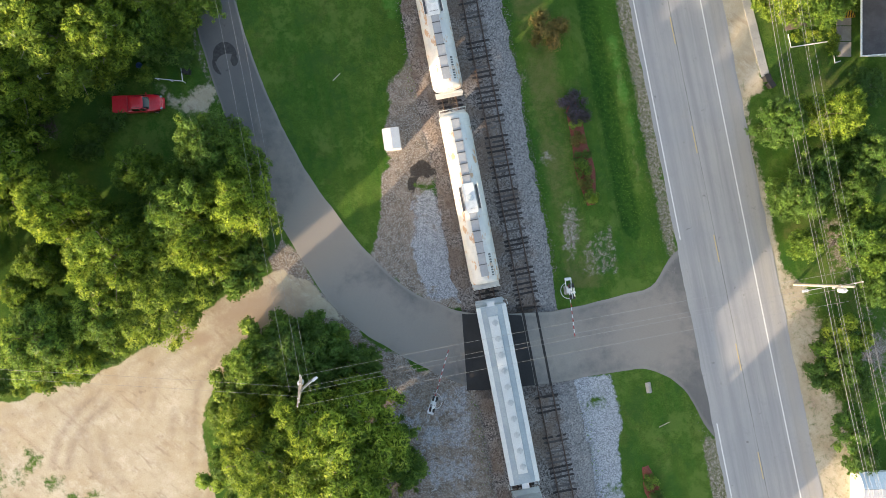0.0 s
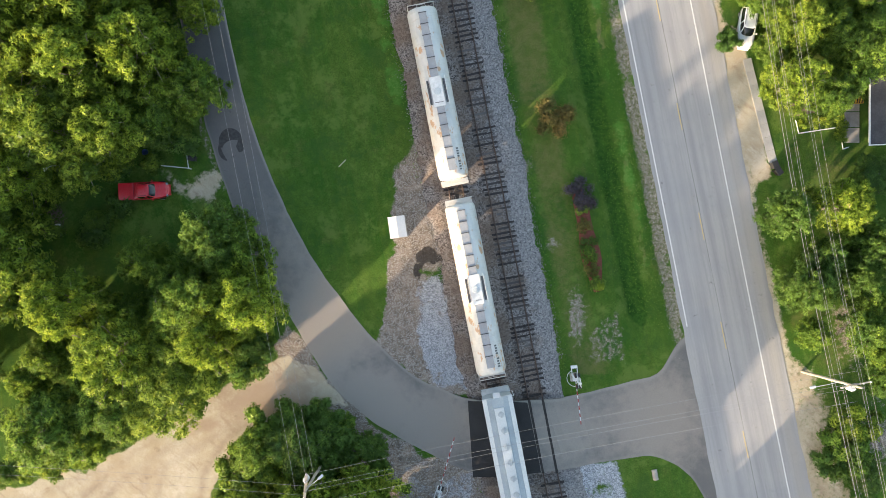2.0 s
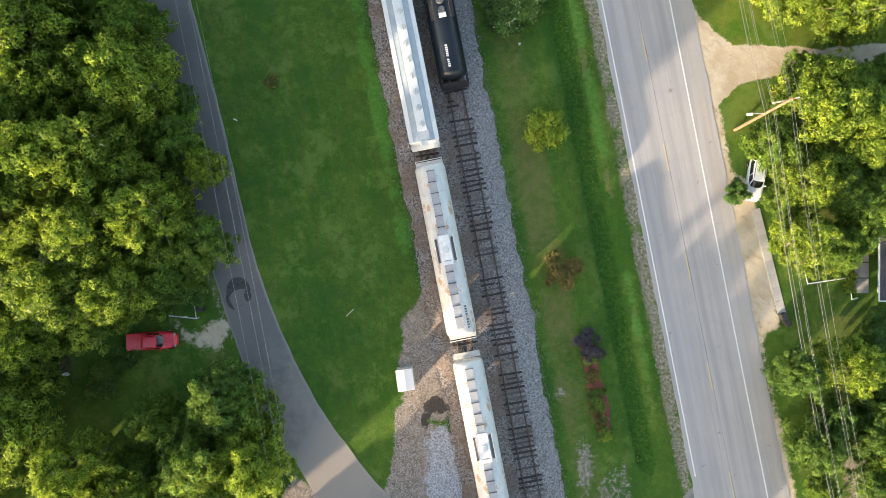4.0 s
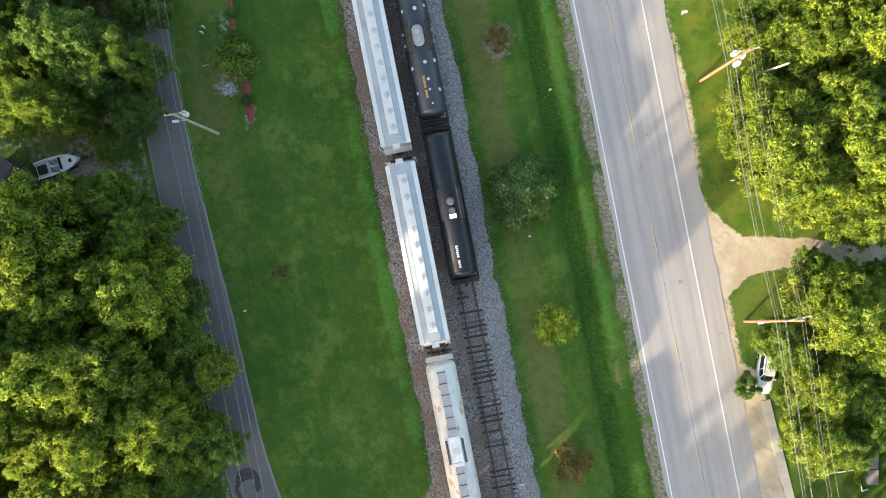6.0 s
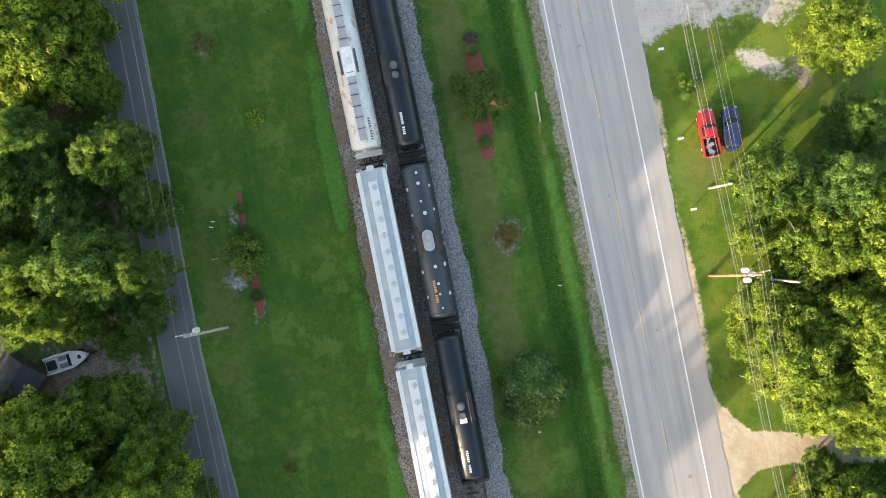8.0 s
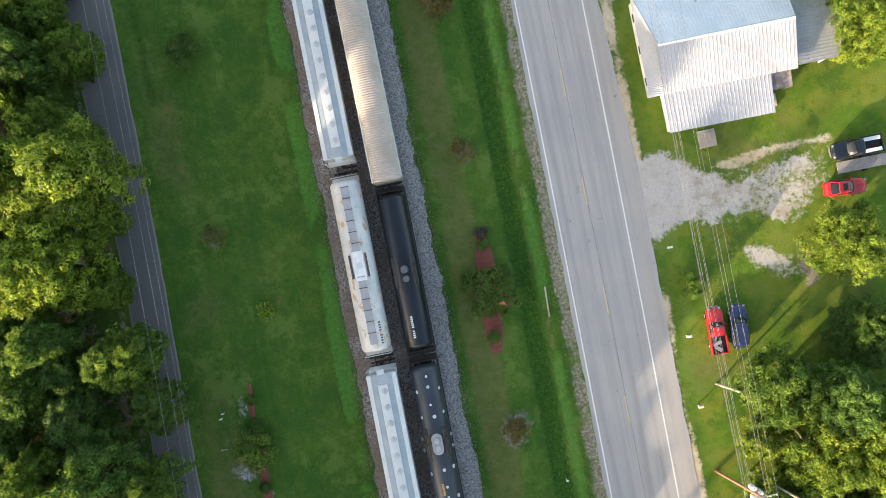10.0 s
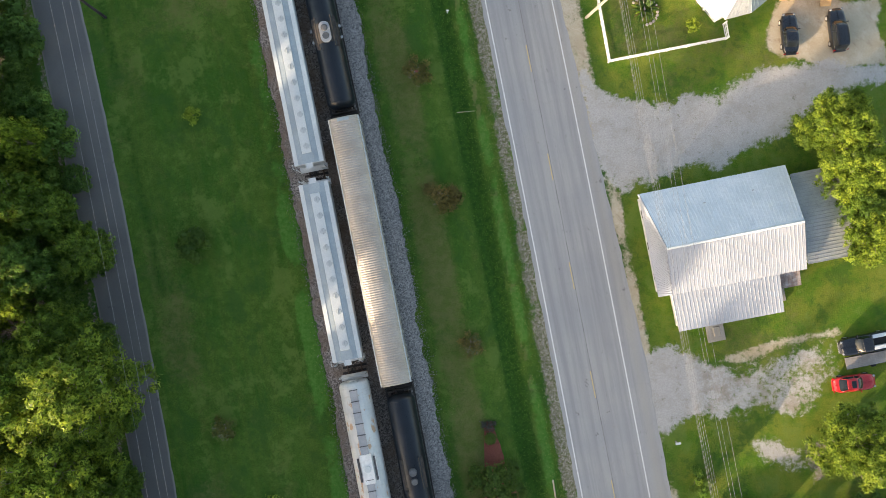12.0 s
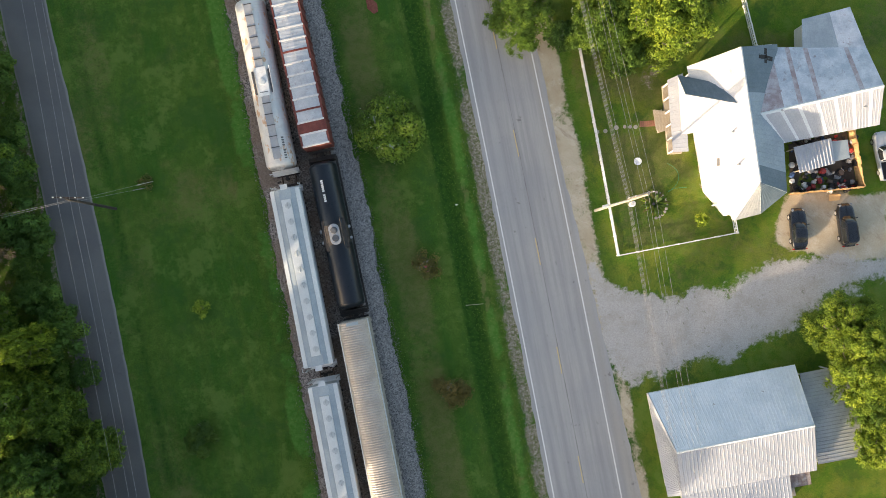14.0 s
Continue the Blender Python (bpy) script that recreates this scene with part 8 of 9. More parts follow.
def crossing_gate(x, y, turn, reach):
    """A crossing signal with lamps, cross boards and its lowered striped arm, which points along local +x."""
    s = thing("crossing_gate", "railroad crossing signal with its striped gate lowered", "crossing gate", pose(x, y, 0.05, 0, 0, turn))
    part("base", Geo().box(-0.45, 0.45, -0.45, 0.45, -0.15, 0.35, r=0.05), CONCRETE, s)
    part("mast", Geo().tube((0, 0, 0.3), (0, 0, 4.3), 0.07, 0.06, 10), SIGN_WHITE, s)
    part("gate_box", Geo().box(-0.35, 0.25, -0.30, 0.30, 0.75, 1.35, r=0.05), SIGN_WHITE, s)
    part("counterweight", Geo().box(-1.3, -0.35, -0.34, -0.26, 0.95, 1.15, r=0.02).box(-1.3, -0.35, 0.26, 0.34, 0.95, 1.15, r=0.02).box(-1.4, -1.1, -0.35, 0.35, 0.85, 1.25, r=0.04), SIGN_WHITE, s)
    arm = part("gate_arm", Geo().box(0.2, reach, -0.035, 0.035, 1.02, 1.14), SIGN_WHITE, s, "white gate arm with red stripes")
    k = int(reach / 0.8)
    for i in range(k):
        a = 0.6 + i * 0.8
        part("stripe", Geo().box(a, a + 0.4, -0.04, 0.04, 1.015, 1.146), SIGN_RED, arm)
    for i in range(3):
        part("gate_lamp", Geo().disc(0.35 * reach + i * reach * 0.3, 0, 1.14, 0.05, 0.1, 10), LAMP_RED, arm)
    for a in (-45, 45):
        part("cross_board", Geo().box(-0.6, 0.6, -0.015, 0.015, -0.115, 0.115), SIGN_WHITE, s, at=pose(0.0, 0.09 if a < 0 else 0.11, 3.75, 0, a, 0))
    part("lamp_bar", Geo().box(-0.75, 0.75, -0.04, 0.04, 2.72, 2.82), SIGN_WHITE, s)
    for dx in (-0.6, 0.6):
        for dy in (-0.28, 0.28):
            lamp = part("signal_lamp", Geo().tube((dx, dy * 0.3, 2.77), (dx, dy, 2.77), 0.26, n=16), SIGNAL_BLACK, s)
            part("lens", Geo().tube((dx, dy, 2.77), (dx, dy * 1.05, 2.77), 0.13, n=14), LAMP_RED, lamp)
    part("bell", Geo().disc(0, 0, 4.3, 0.16, 0.16, 12), SIGN_WHITE, s)
    part("warning_plate", Geo().box(-0.28, 0.28, -0.02, 0.02, 2.05, 2.4), SIGN_WHITE, s)
    ring = Geo()
    for i in range(9):
        a0, a1 = radians(200 + i * 20), radians(220 + i * 20)
        ring.tube((0.9 * math.cos(a0), 0.9 * math.sin(a0), 0.9), (0.9 * math.cos(a1), 0.9 * math.sin(a1), 0.9), 0.03, n=6)
    part("guard_rail", ring, SIGN_WHITE, s)


crossing_gate(13.3, -4.9, -83, 5.0)
crossing_gate(-1.35, -16.9, 74, 5.8)
cabinet = thing("signal_cabinet", "pale metal signal cabinet beside the track", "cabinet", pose(-5.85, 11.4, 0, 0, 0, 8))
CAB = worn("cabinet_paint", (0.66, 0.64, 0.61), (0.72, 0.70, 0.67), 1, 12, 0.45, grime=(0.5, 0.46, 0.4), amount=0.4)
part("body", Geo().box(-0.80, 0.80, -1.05, 1.05, 0.15, 2.2), CAB, cabinet)
part("roof", Geo().loft([[(-0.9, y, 2.2), (0, y, 2.36), (0.9, y, 2.2), (0.9, y, 2.14), (-0.9, y, 2.14)] for y in (-1.15, 1.15)]), CAB, cabinet)
part("plinth", Geo().box(-0.9, 0.9, -1.15, 1.15, -0.1, 0.15), CONCRETE, cabinet)
part("door", Geo().box(-0.83, -0.80, -0.45, 0.45, 0.25, 2.05), CAB, cabinet)
part("door_handle", Geo().box(-0.87, -0.83, 0.28, 0.34, 1.05, 1.25), SIGNAL_BLACK, cabinet.children[3])
part("vent", Geo().box(-0.3, 0.3, -1.08, -1.05, 1.6, 1.9), SIGNAL_BLACK, cabinet)

# ---- flower beds and garden plants ----
MULCH = Nodes("red_bark_mulch")
q = MULCH.where()
g = MULCH.noise(q, 7.0, 5, 0.75)
MULCH = MULCH.done(MULCH.mix(MULCH.span(g, 0.3, 0.7), (0.13, 0.040, 0.030), (0.29, 0.105, 0.075)), 0.95, 0, g, 0.8, 0.04, 0.1)
FLOWER_PINK = leaf_material("pink_blossom", (0.45, 0.10, 0.12), (0.55, 0.17, 0.17), (0.62, 0.28, 0.25), 0.2)
FLOWER_WHITE = leaf_material("pale_blossom", (0.5, 0.5, 0.42), (0.6, 0.58, 0.5), (0.7, 0.68, 0.6), 0.2)
PURPLE = leaf_material("purple_foliage", (0.028, 0.016, 0.040), (0.060, 0.032, 0.085), (0.11, 0.065, 0.16), 0.2)
RUSTY = leaf_material("russet_foliage", (0.10, 0.080, 0.024), (0.15, 0.125, 0.034), (0.26, 0.17, 0.055), 0.25)
MAGNOLIA = leaf_material("glossy_dark_leaves", (0.018, 0.054, 0.010), (0.040, 0.108, 0.018), (0.090, 0.185, 0.035), 0.2)
LIME = leaf_material("lime_leaves", (0.16, 0.25, 0.02), (0.26, 0.36, 0.03), (0.42, 0.48, 0.05), 0.3)
DEEP = leaf_material("deep_green_leaves", (0.022, 0.070, 0.014), (0.045, 0.115, 0.020), (0.085, 0.165, 0.028), 0.3)


def bed(pts, widths, label):
    """A mounded mulch bed along a short line, its width given at each point."""
    a = np.array(pts, float)
    L, R = [], []
    for i in range(len(a)):
        d = a[min(i + 1, len(a) - 1)] - a[max(i - 1, 0)]
        nrm = np.array([d[1], -d[0]]) / np.hypot(*d)
        wob = 1 + 0.12 * math.sin(7.3 * i + pts[0][0])
        L.append(a[i] - nrm * widths[i] / 2 * wob)
        R.append(a[i] + nrm * widths[i] / 2 * wob)
    rings = [[(*l, -0.03), (*(l * 0.75 + r * 0.25), 0.09), (*(0.5 * (l + r)), 0.14), (*(l * 0.25 + r * 0.75), 0.09), (*r, -0.03)] for l, r in zip(L, R)]
    ob = part("flower_bed", Geo().loft(rings, caps=False, closed=False), MULCH, smooth=True)
    ob.data.flip_normals() if ob.data.polygons[0].normal.z < 0 else None
    return tagged(ob, label, "flower bed", "flower beds")


def along_line(p0, p1, k, bulge):
    return [(p0[0] + (p1[0] - p0[0]) * i / k, p0[1] + (p1[1] - p0[1]) * i / k) for i in range(k + 1)], [bulge * max(0.25, math.sin(math.pi * (0.06 + 0.88 * i / k)) ** 0.45) for i in range(k + 1)]


for p0, p1, w, label in (((-1.1, 90.6), (0.95, 77.0), 2.3, "long red mulch bed with clipped shrubs"), ((-26.2, 73.4), (-25.5, 67.8), 1.0, "narrow red mulch bed on the lawn"), ((-24.7, 64.8), (-23.8, 59.9), 1.1, "narrow red mulch bed on the lawn"),
                         ((13.6, 15.8), (15.9, 4.4), 2.2, "mixed flower bed with bark mulch"), ((21.8, -24.2), (23.4, -29.5), 1.7, "mixed flower bed with bark mulch"), ((2.9, 69.8), (3.3, 67.6), 1.5, "small round mulch bed"), ((-16.2, 158.2), (-15.3, 156.6), 1.3, "small round mulch bed")):
    bed(*along_line(p0, p1, 10, w), label)


def small_plant(kind, x, y, r, h, label, flowers=None, count=1100, size=0.16, name="shrub", seed=0, clumps=16):
    rng = np.random.default_rng(int(abs(x * 37 + y * 11)) + seed)
    r *= 1.3
    a, q = 2.39996 * np.arange(clumps) + rng.normal(0, 0.4, clumps), np.sqrt((np.arange(clumps) + rng.uniform(0, 1, clumps)) / clumps)
    cs = np.stack([0.78 * r * q * np.cos(a), 0.78 * r * q * np.sin(a), h * (0.25 + 0.55 * rng.uniform(0.3, 1, clumps) * (1.15 - 0.5 * q * q))], -1)
    rs = rng.uniform(0.20, 0.36, clumps) * r * (1.0 if clumps > 20 else 1.12)
    top = thing(name, label, "shrub", pose(x, y, 0.02, 0, 0, rng.uniform(0, 360)))
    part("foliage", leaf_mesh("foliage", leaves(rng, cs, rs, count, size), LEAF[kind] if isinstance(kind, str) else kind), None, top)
    if flowers:
        part("blossom", leaf_mesh("blossom", leaves(rng, cs + np.array([0, 0, 0.12 * h]), rs, count // 70, size * 0.5, up=1.2), flowers), None, top)
    stem = Geo()
    for i in range(5):
        stem.tube((0.04 * i - 0.08, 0, -0.1), tuple(cs[i]), 0.035, 0.01, 5)
    part("stem", stem, BARK, top)


def boxwood(x, y, r):
    rng = np.random.default_rng(int(abs(x * 51 + y * 7)))
    top = thing("clipped_shrub", "dark green clipped round shrub in mulch", "shrub", pose(x, y, 0.05))
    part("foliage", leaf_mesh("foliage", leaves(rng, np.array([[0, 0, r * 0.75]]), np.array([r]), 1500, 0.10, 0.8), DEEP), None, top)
    part("stem", Geo().tube((0, 0, -0.1), (0, 0, r * 0.8), r * 0.5, r * 0.35, 10), BARK, top)


small_plant(MAGNOLIA, 5.65, 52.3, 3.1, 2.5, "young magnolia tree with pale blossoms on the lawn", FLOWER_WHITE, 17000, 0.20, "magnolia_tree", clumps=60)
small_plant("m", -13.4, 143.5, 2.9, 3.0, "young round green tree with small white blossoms on the lawn", FLOWER_WHITE, 6500, 0.24, "young_tree", clumps=46)
small_plant(LIME, 9.0, 38.2, 2.0, 3.2, "small yellow-green sapling on the lawn", None, 1900, 0.2)
small_plant(RUSTY, 11.0, 23.3, 1.8, 2.6, "olive and russet shrub on the lawn", None, 1900, 0.18)
small_plant(RUSTY, 3.06, 68.8, 1.3, 1.4, "dry russet shrub in mulch", None, 900)
small_plant(DEEP, -0.25, 84.0, 2.7, 2.6, "crape myrtle with pink blossom in the mulch bed", FLOWER_PINK, 3600, 0.17, clumps=26)
boxwood(-0.85, 88.8, 0.62), boxwood(0.05, 81.5, 0.55), boxwood(0.6, 78.8, 0.75), boxwood(-25.85, 71.7, 0.5), boxwood(-25.6, 69.3, 0.5), boxwood(-24.2, 62.2, 0.6)
small_plant(PURPLE, -1.05, 90.2, 0.7, 0.6, "purple-leaved plant in the mulch bed", None, 350, 0.13)
small_plant("m", -25.3, 66.5, 2.0, 2.2, "dull green shrub with pink blossom in the lawn bed", FLOWER_PINK, 2000, 0.17)
small_plant(RUSTY, -30.0, 89.5, 1.2, 1.2, "sparse russet shrub on the lawn", None, 380, 0.14)
small_plant(DEEP, -33.6, 109.4, 1.6, 2.2, "dark green shrub on the lawn", None, 2600, 0.18)
small_plant(RUSTY, -6.35, 115.2, 1.7, 1.9, "olive and russet shrub on the lawn", None, 1300, 0.17)
small_plant(RUSTY, -2.95, 99.1, 1.2, 1.3, "sparse russet shrub on the lawn", None, 600, 0.15)
small_plant(RUSTY, -9.3, 128.7, 1.4, 1.6, "olive and russet shrub on the lawn", FLOWER_PINK, 900, 0.16)
small_plant(LIME, -33.85, 123.7, 0.9, 1.3, "small lime-green sapling on the lawn", None, 320, 0.15)
small_plant(LIME, -24.3, 81.5, 0.9, 0.9, "small lime-green sapling on the lawn", None, 260, 0.14)
small_plant(RUSTY, -20.6, 43.6, 0.8, 0.7, "dry russet plant on the lawn", None, 220, 0.13)
small_plant(RUSTY, -40.4, 137.4, 0.8, 0.8, "dry russet plant at the guy wires", None, 260, 0.13)
small_plant(LIME, 20.7, 134.1, 0.62, 0.8, "bright yellow-green sapling on the lawn", None, 520, 0.19)
palm = thing("sago_palm", "low sago palm with arching green fronds ringed with stones", "palm", pose(15.4, 135.8, 0))
part("trunk", Geo().tube((0, 0, -0.1), (0, 0, 0.7), 0.22, 0.16, 10), BARK, palm)
rng = random.Random(9)
for i in range(34):
    a, reach, rise = i * 2.4, 1.0 + 0.75 * rng.random(), rng.uniform(0.2, 1.1)
    ring = []
    for t in (0.0, 0.3, 0.6, 0.85, 1.0):
        q, z, hw = 0.12 + reach * t, 0.65 + rise * math.sin(2.2 * t), 0.17 * math.sin(math.pi * (0.12 + 0.84 * t))
        ring.append([(q * math.cos(a) - hw * math.sin(a), q * math.sin(a) + hw * math.cos(a), z - 0.05), (q * math.cos(a), q * math.sin(a), z), (q * math.cos(a) + hw * math.sin(a), q * math.sin(a) - hw * math.cos(a), z - 0.05)])
    part("frond", Geo().loft(ring, caps=False, closed=False), LIME if i % 6 == 0 else LEAF["m"] if i % 3 else RUSTY, palm)
stones = thing("stone_ring", "ring of pale stones round the palm", "edging")
for i in range(15):
    a = radians(-75 + 15 * i)
    part("stone", Geo().disc(0, 0, -0.05, 0.17, 0.2, 7, top=0.11), CONCRETE, stones, at=pose(15.45 + 1.55 * math.cos(a), 135.7 + 1.45 * math.sin(a), 0, 0, 0, 40 * i))
for x, y, r in ((9.3, 143.7, 0.24), (10.2, 143.8, 0.24), (11.4, 144.2, 0.26), (12.3, 144.3, 0.2), (12.9, 144.3, 0.2), (13.5, 144.3, 0.24)):
    tagged(part("stepping_stone", Geo().disc(0, 0, -0.05, r, 0.1, 9, top=r * 0.9), CONCRETE, at=pose(x, y, 0, 0, 0, 50 * x)), "pale round stepping stone in the lawn", "stepping stone", "stepping stones to the porch")
walk_brick = thing("brick_path", "short red brick path at the porch steps", "path", kind="structure")
BRICK = worn("worn_red_brick", (0.30, 0.13, 0.085), (0.40, 0.20, 0.14), 2, 14, 0.9)
brick_mesh = Geo().box(-0.105, 0.105, -0.05, 0.05, -0.06, 0.05, r=0.01).mesh("brick")
brick_mesh.materials.append(BRICK)
for i in range(9):
    for j in range(6):
        part("brick", brick_mesh, None, walk_brick, at=pose(14.05 + 0.22 * i, 144.35 + 0.11 * j + 0.015 * i, 0.0, 0, 0, 4))
small_plant(PURPLE, 13.9, 14.8, 1.5, 1.3, "purple-leaved shrub in the flower bed", None, 1500, 0.15)
for x, y, r, h, k, label in ((14.15, 13.4, 0.7, 0.6, "m", "green bedding plants in bark mulch"), (14.4, 11.6, 0.75, 0.5, RUSTY, "russet bedding plants in bark mulch"), (14.8, 9.6, 0.9, 0.7, "d", "green bedding plants in bark mulch"), (14.9, 8.4, 0.9, 0.8, "m", "green bedding plants in bark mulch"),
                           (15.3, 6.8, 0.8, 0.6, RUSTY, "russet bedding plants in bark mulch"), (15.7, 5.3, 0.8, 0.8, "m", "green bedding plants in bark mulch"), (16.0, 5.0, 0.45, 0.9, LIME, "lime-green bedding plant in bark mulch"), (22.3, -25.8, 0.8, 0.6, "m", "green bedding plants in bark mulch"), (22.9, -27.6, 0.8, 0.7, "d", "green bedding plants in bark mulch")):
    small_plant(DEEP if k == "d" else k, x, y, 0.95 * r, h, label, None, 700, 0.13, "bedding_plant")
for i, (x, y) in enumerate(((38.1, 22.7), (39.3, 22.8), (40.5, 22.9), (41.6, 23.2), (42.0, 21.2), (42.1, 22.3))):
    small_plant("b", x, y, 0.62, 0.9, "clipped bright green hedge shrub", None, 520, 0.13, "hedge_shrub")
for x, y, r, h, k in ((-36.3, 13.6, 1.3, 1.6, "d"), (-38.8, 10.6, 1.7, 1.8, "d"), (-36.4, 17.6, 1.2, 1.5, "d"), (-32.6, 18.4, 1.0, 1.4, "m"), (-29.6, 21.2, 1.6, 2.4, "d"), (-28.6, 20.4, 1.1, 2.2, "d")):
    small_plant(k, x, y, r, h, "leafy green yard shrub near the red truck", None, 1200, 0.18)


# ---- yard and roadside odds and ends ----
pile = thing("brush_pile", "heap of dead brown branches on the grass", "brush pile", pose(-44.4, 12.3, 0))
rng = random.Random(21)
DEADWOOD = worn("dead_branches", (0.12, 0.085, 0.06), (0.22, 0.17, 0.13), 2, 12, 0.9)
sticks = Geo()
for i in range(170):
    a, q = rng.uniform(0, 2 * math.pi), 1.9 * math.sqrt(rng.random())
    c = Vector((q * math.cos(a), q * math.sin(a), rng.uniform(0.05, 1.0) * (1.1 - q / 2.2)))
    d = Vector((rng.uniform(-1, 1), rng.uniform(-1, 1), rng.uniform(-0.35, 0.35))) * rng.uniform(0.4, 1.1)
    sticks.tube(c - d, c + d, rng.uniform(0.02, 0.05), 0.01, 5)
tagged(part("branches", sticks, DEADWOOD, pile), kind="stuff")
part("plastic_sack", Geo().disc(1.2, -0.9, 0.0, 0.4, 0.5, 9, top=0.15), TRIM_WHITE, pile, "white plastic sack")


def wheelie_bin(x, y, turn):
    b = thing("trash_bin", "black wheeled trash bin", "trash bin", pose(x, y, 0, 0, 0, turn))
    part("body", Geo().loft([[(-0.24, -0.28, 0.05), (0.24, -0.28, 0.05), (0.24, 0.28, 0.05), (-0.24, 0.28, 0.05)], [(-0.3, -0.36, 1.0), (0.3, -0.36, 1.0), (0.3, 0.36, 1.0), (-0.3, 0.36, 1.0)]]), SIGNAL_BLACK, b)
    part("lid", Geo().box(-0.32, 0.32, -0.38, 0.42, 1.0, 1.08, r=0.03), SIGNAL_BLACK, b)
    part("handle", Geo().tube((-0.28, 0.46, 0.98), (0.28, 0.46, 0.98), 0.025), SIGNAL_BLACK, b)
    for s in (-0.26, 0.26):
        part("wheel", Geo().tube((s - 0.03, 0.3, 0.12), (s + 0.03, 0.3, 0.12), 0.12, n=12), TYRE, b)


wheelie_bin(34.8, 18.1, 20), wheelie_bin(35.2, 17.4, 35), wheelie_bin(-28.2, 18.9, 80)
rail = thing("yard_rail", "grey pipe rail at the yard's corner", "rail")
for a, b in (((-31.6, 18.1, 0.9), (-28.6, 17.8, 0.9)), ((-28.6, 17.8, 0.9), (-28.8, 19.4, 0.9))):
    part("rail", Geo().tube(a, b, 0.05), CAN, rail)
for x, y in ((-31.5, 18.1), (-30, 17.95), (-28.6, 17.8), (-28.8, 19.4)):
    part("post", Geo().tube((x, y, -0.1), (x, y, 0.95), 0.05), CAN, rail)
for x, y, c, r, h, what in ((-34.8, 22.9, 2, 0.30, 0.5, "white"), (-34.7, 22.2, 3, 0.28, 0.4, "red"), (-34.6, 21.7, 6, 0.33, 0.5, "blue"), (-34.5, 21.1, 3, 0.25, 0.4, "red"), (-33.5, 19.6, 6, 0.35, 0.5, "blue"), (-39.0, 18.2, 3, 0.25, 0.35, "red")):
    tub = thing("plastic_tub", f"{what} plastic tub on the yard's ground", "tub", pose(x, y, 0))
    part("tub", Geo().loft([[(s * math.cos(2 * math.pi * i / 16), s * math.sin(2 * math.pi * i / 16), z) for i in range(16)] for s, z in ((r * 0.8, -0.02), (r, h), (r * 0.86, h), (r * 0.7, 0.1))]), SCRAP[c], tub)
lamp = thing("yard_lamp", "white yard lamp on a bent arm", "lamp", pose(-40.6, 17.6, 0))
part("pole", Geo().tube((0, 0, -0.1), (0, 0, 6.0), 0.08, 0.06), CAN, lamp)
part("arm", Geo().line([(0, 0, 5.9), (-0.5, -0.1, 6.2), (-1.0, -0.4, 6.1)], 0.03), CAN, lamp)
part("lamp_head", Geo().disc(-1.0, -0.4, 5.9, 0.25, 0.25, 14), TRIM_WHITE, lamp)


def mailbox(x, y, turn):
    b = thing("mailbox", "white mailbox on a wooden post", "mailbox", pose(x, y, 0, 0, 0, turn))
    part("post", Geo().box(-0.05, 0.05, -0.05, 0.05, -0.1, 1.05), POLE_GREY, b)
    part("box", Geo().loft([[(-0.12, y0, 1.05), (-0.12, y0, 1.22), (-0.07, y0, 1.3), (0.07, y0, 1.3), (0.12, y0, 1.22), (0.12, y0, 1.05)] for y0 in (-0.27, 0.27)]), TRIM_WHITE, b)
    part("door", Geo().box(-0.11, 0.11, -0.29, -0.27, 1.06, 1.24), TRIM_WHITE, b)
    part("flag", Geo().box(0.12, 0.14, 0.0, 0.05, 1.2, 1.42), LAMP_RED, b)


mailbox(19.4, 88.7, 100), mailbox(21.55, 79.1, 100), mailbox(22.9, 71.5, 100)
for x, y in ((27.3, 57.8), (28.2, 53.5), (-24.4, 39.4), (6.4, 47.5), (8.6, 63.3), (-28.9, 70.2), (-29.1, 69.6), (-33.8, 111.0), (-6.1, 135.4)):
    m = thing("marker_post", "short white marker post in the grass", "marker", pose(x, y, 0))
    part("post", Geo().tube((0, 0, -0.1), (0, 0, 0.85), 0.05, n=8), TRIM_WHITE, m)
    part("cap", Geo().box(-0.16, 0.16, -0.05, 0.05, 0.75, 0.92, r=0.02), TRIM_WHITE, m)
for a, b, r in (((23.3, -19.9), (24.5, -19.3), 0.05), ((6.05, 84.3), (6.6, 81.0), 0.10), ((-4.9, 124.4), (-3.0, 124.6), 0.04), ((-12.4, 18.0), (-11.6, 18.8), 0.06), ((-29.2, 66.1), (-28.5, 66.2), 0.05)):
    tagged(part("log", Geo().tube((*a, 0.1), (*b, 0.12), r, r * 0.8, 7), worn("bleached_wood", (0.42, 0.36, 0.26), (0.5, 0.45, 0.35), 2, 12, 0.9)), "bleached stick lying in the grass", "stick")
bath = thing("bird_bath", "pale round bird bath on the lawn", "bird bath", pose(13.6, 140.4, 0))
part("pedestal", Geo().disc(0, 0, -0.05, 0.14, 0.75, 12), CONCRETE, bath)
part("bowl", Geo().loft([[(s * math.cos(2 * math.pi * i / 20), s * math.sin(2 * math.pi * i / 20), z) for i in range(20)] for s, z in ((0.15, 0.68), (0.42, 0.85), (0.37, 0.85), (0.1, 0.76))]), TRIM_WHITE, bath)
hose = thing("garden_hose", "green garden hose coiled on the lawn", "hose")
pts = [(17.0 + 1.6 * t + 0.9 * math.sin(7 * t), 139.5 - 2.6 * t + 0.8 * math.cos(6 * t), 0.05) for t in [i / 30 for i in range(31)]]
part("hose", Geo().line(pts, 0.025, 5), worn("green_hose", (0.03, 0.22, 0.10), (0.04, 0.26, 0.12), 2, 12, 0.5), hose)
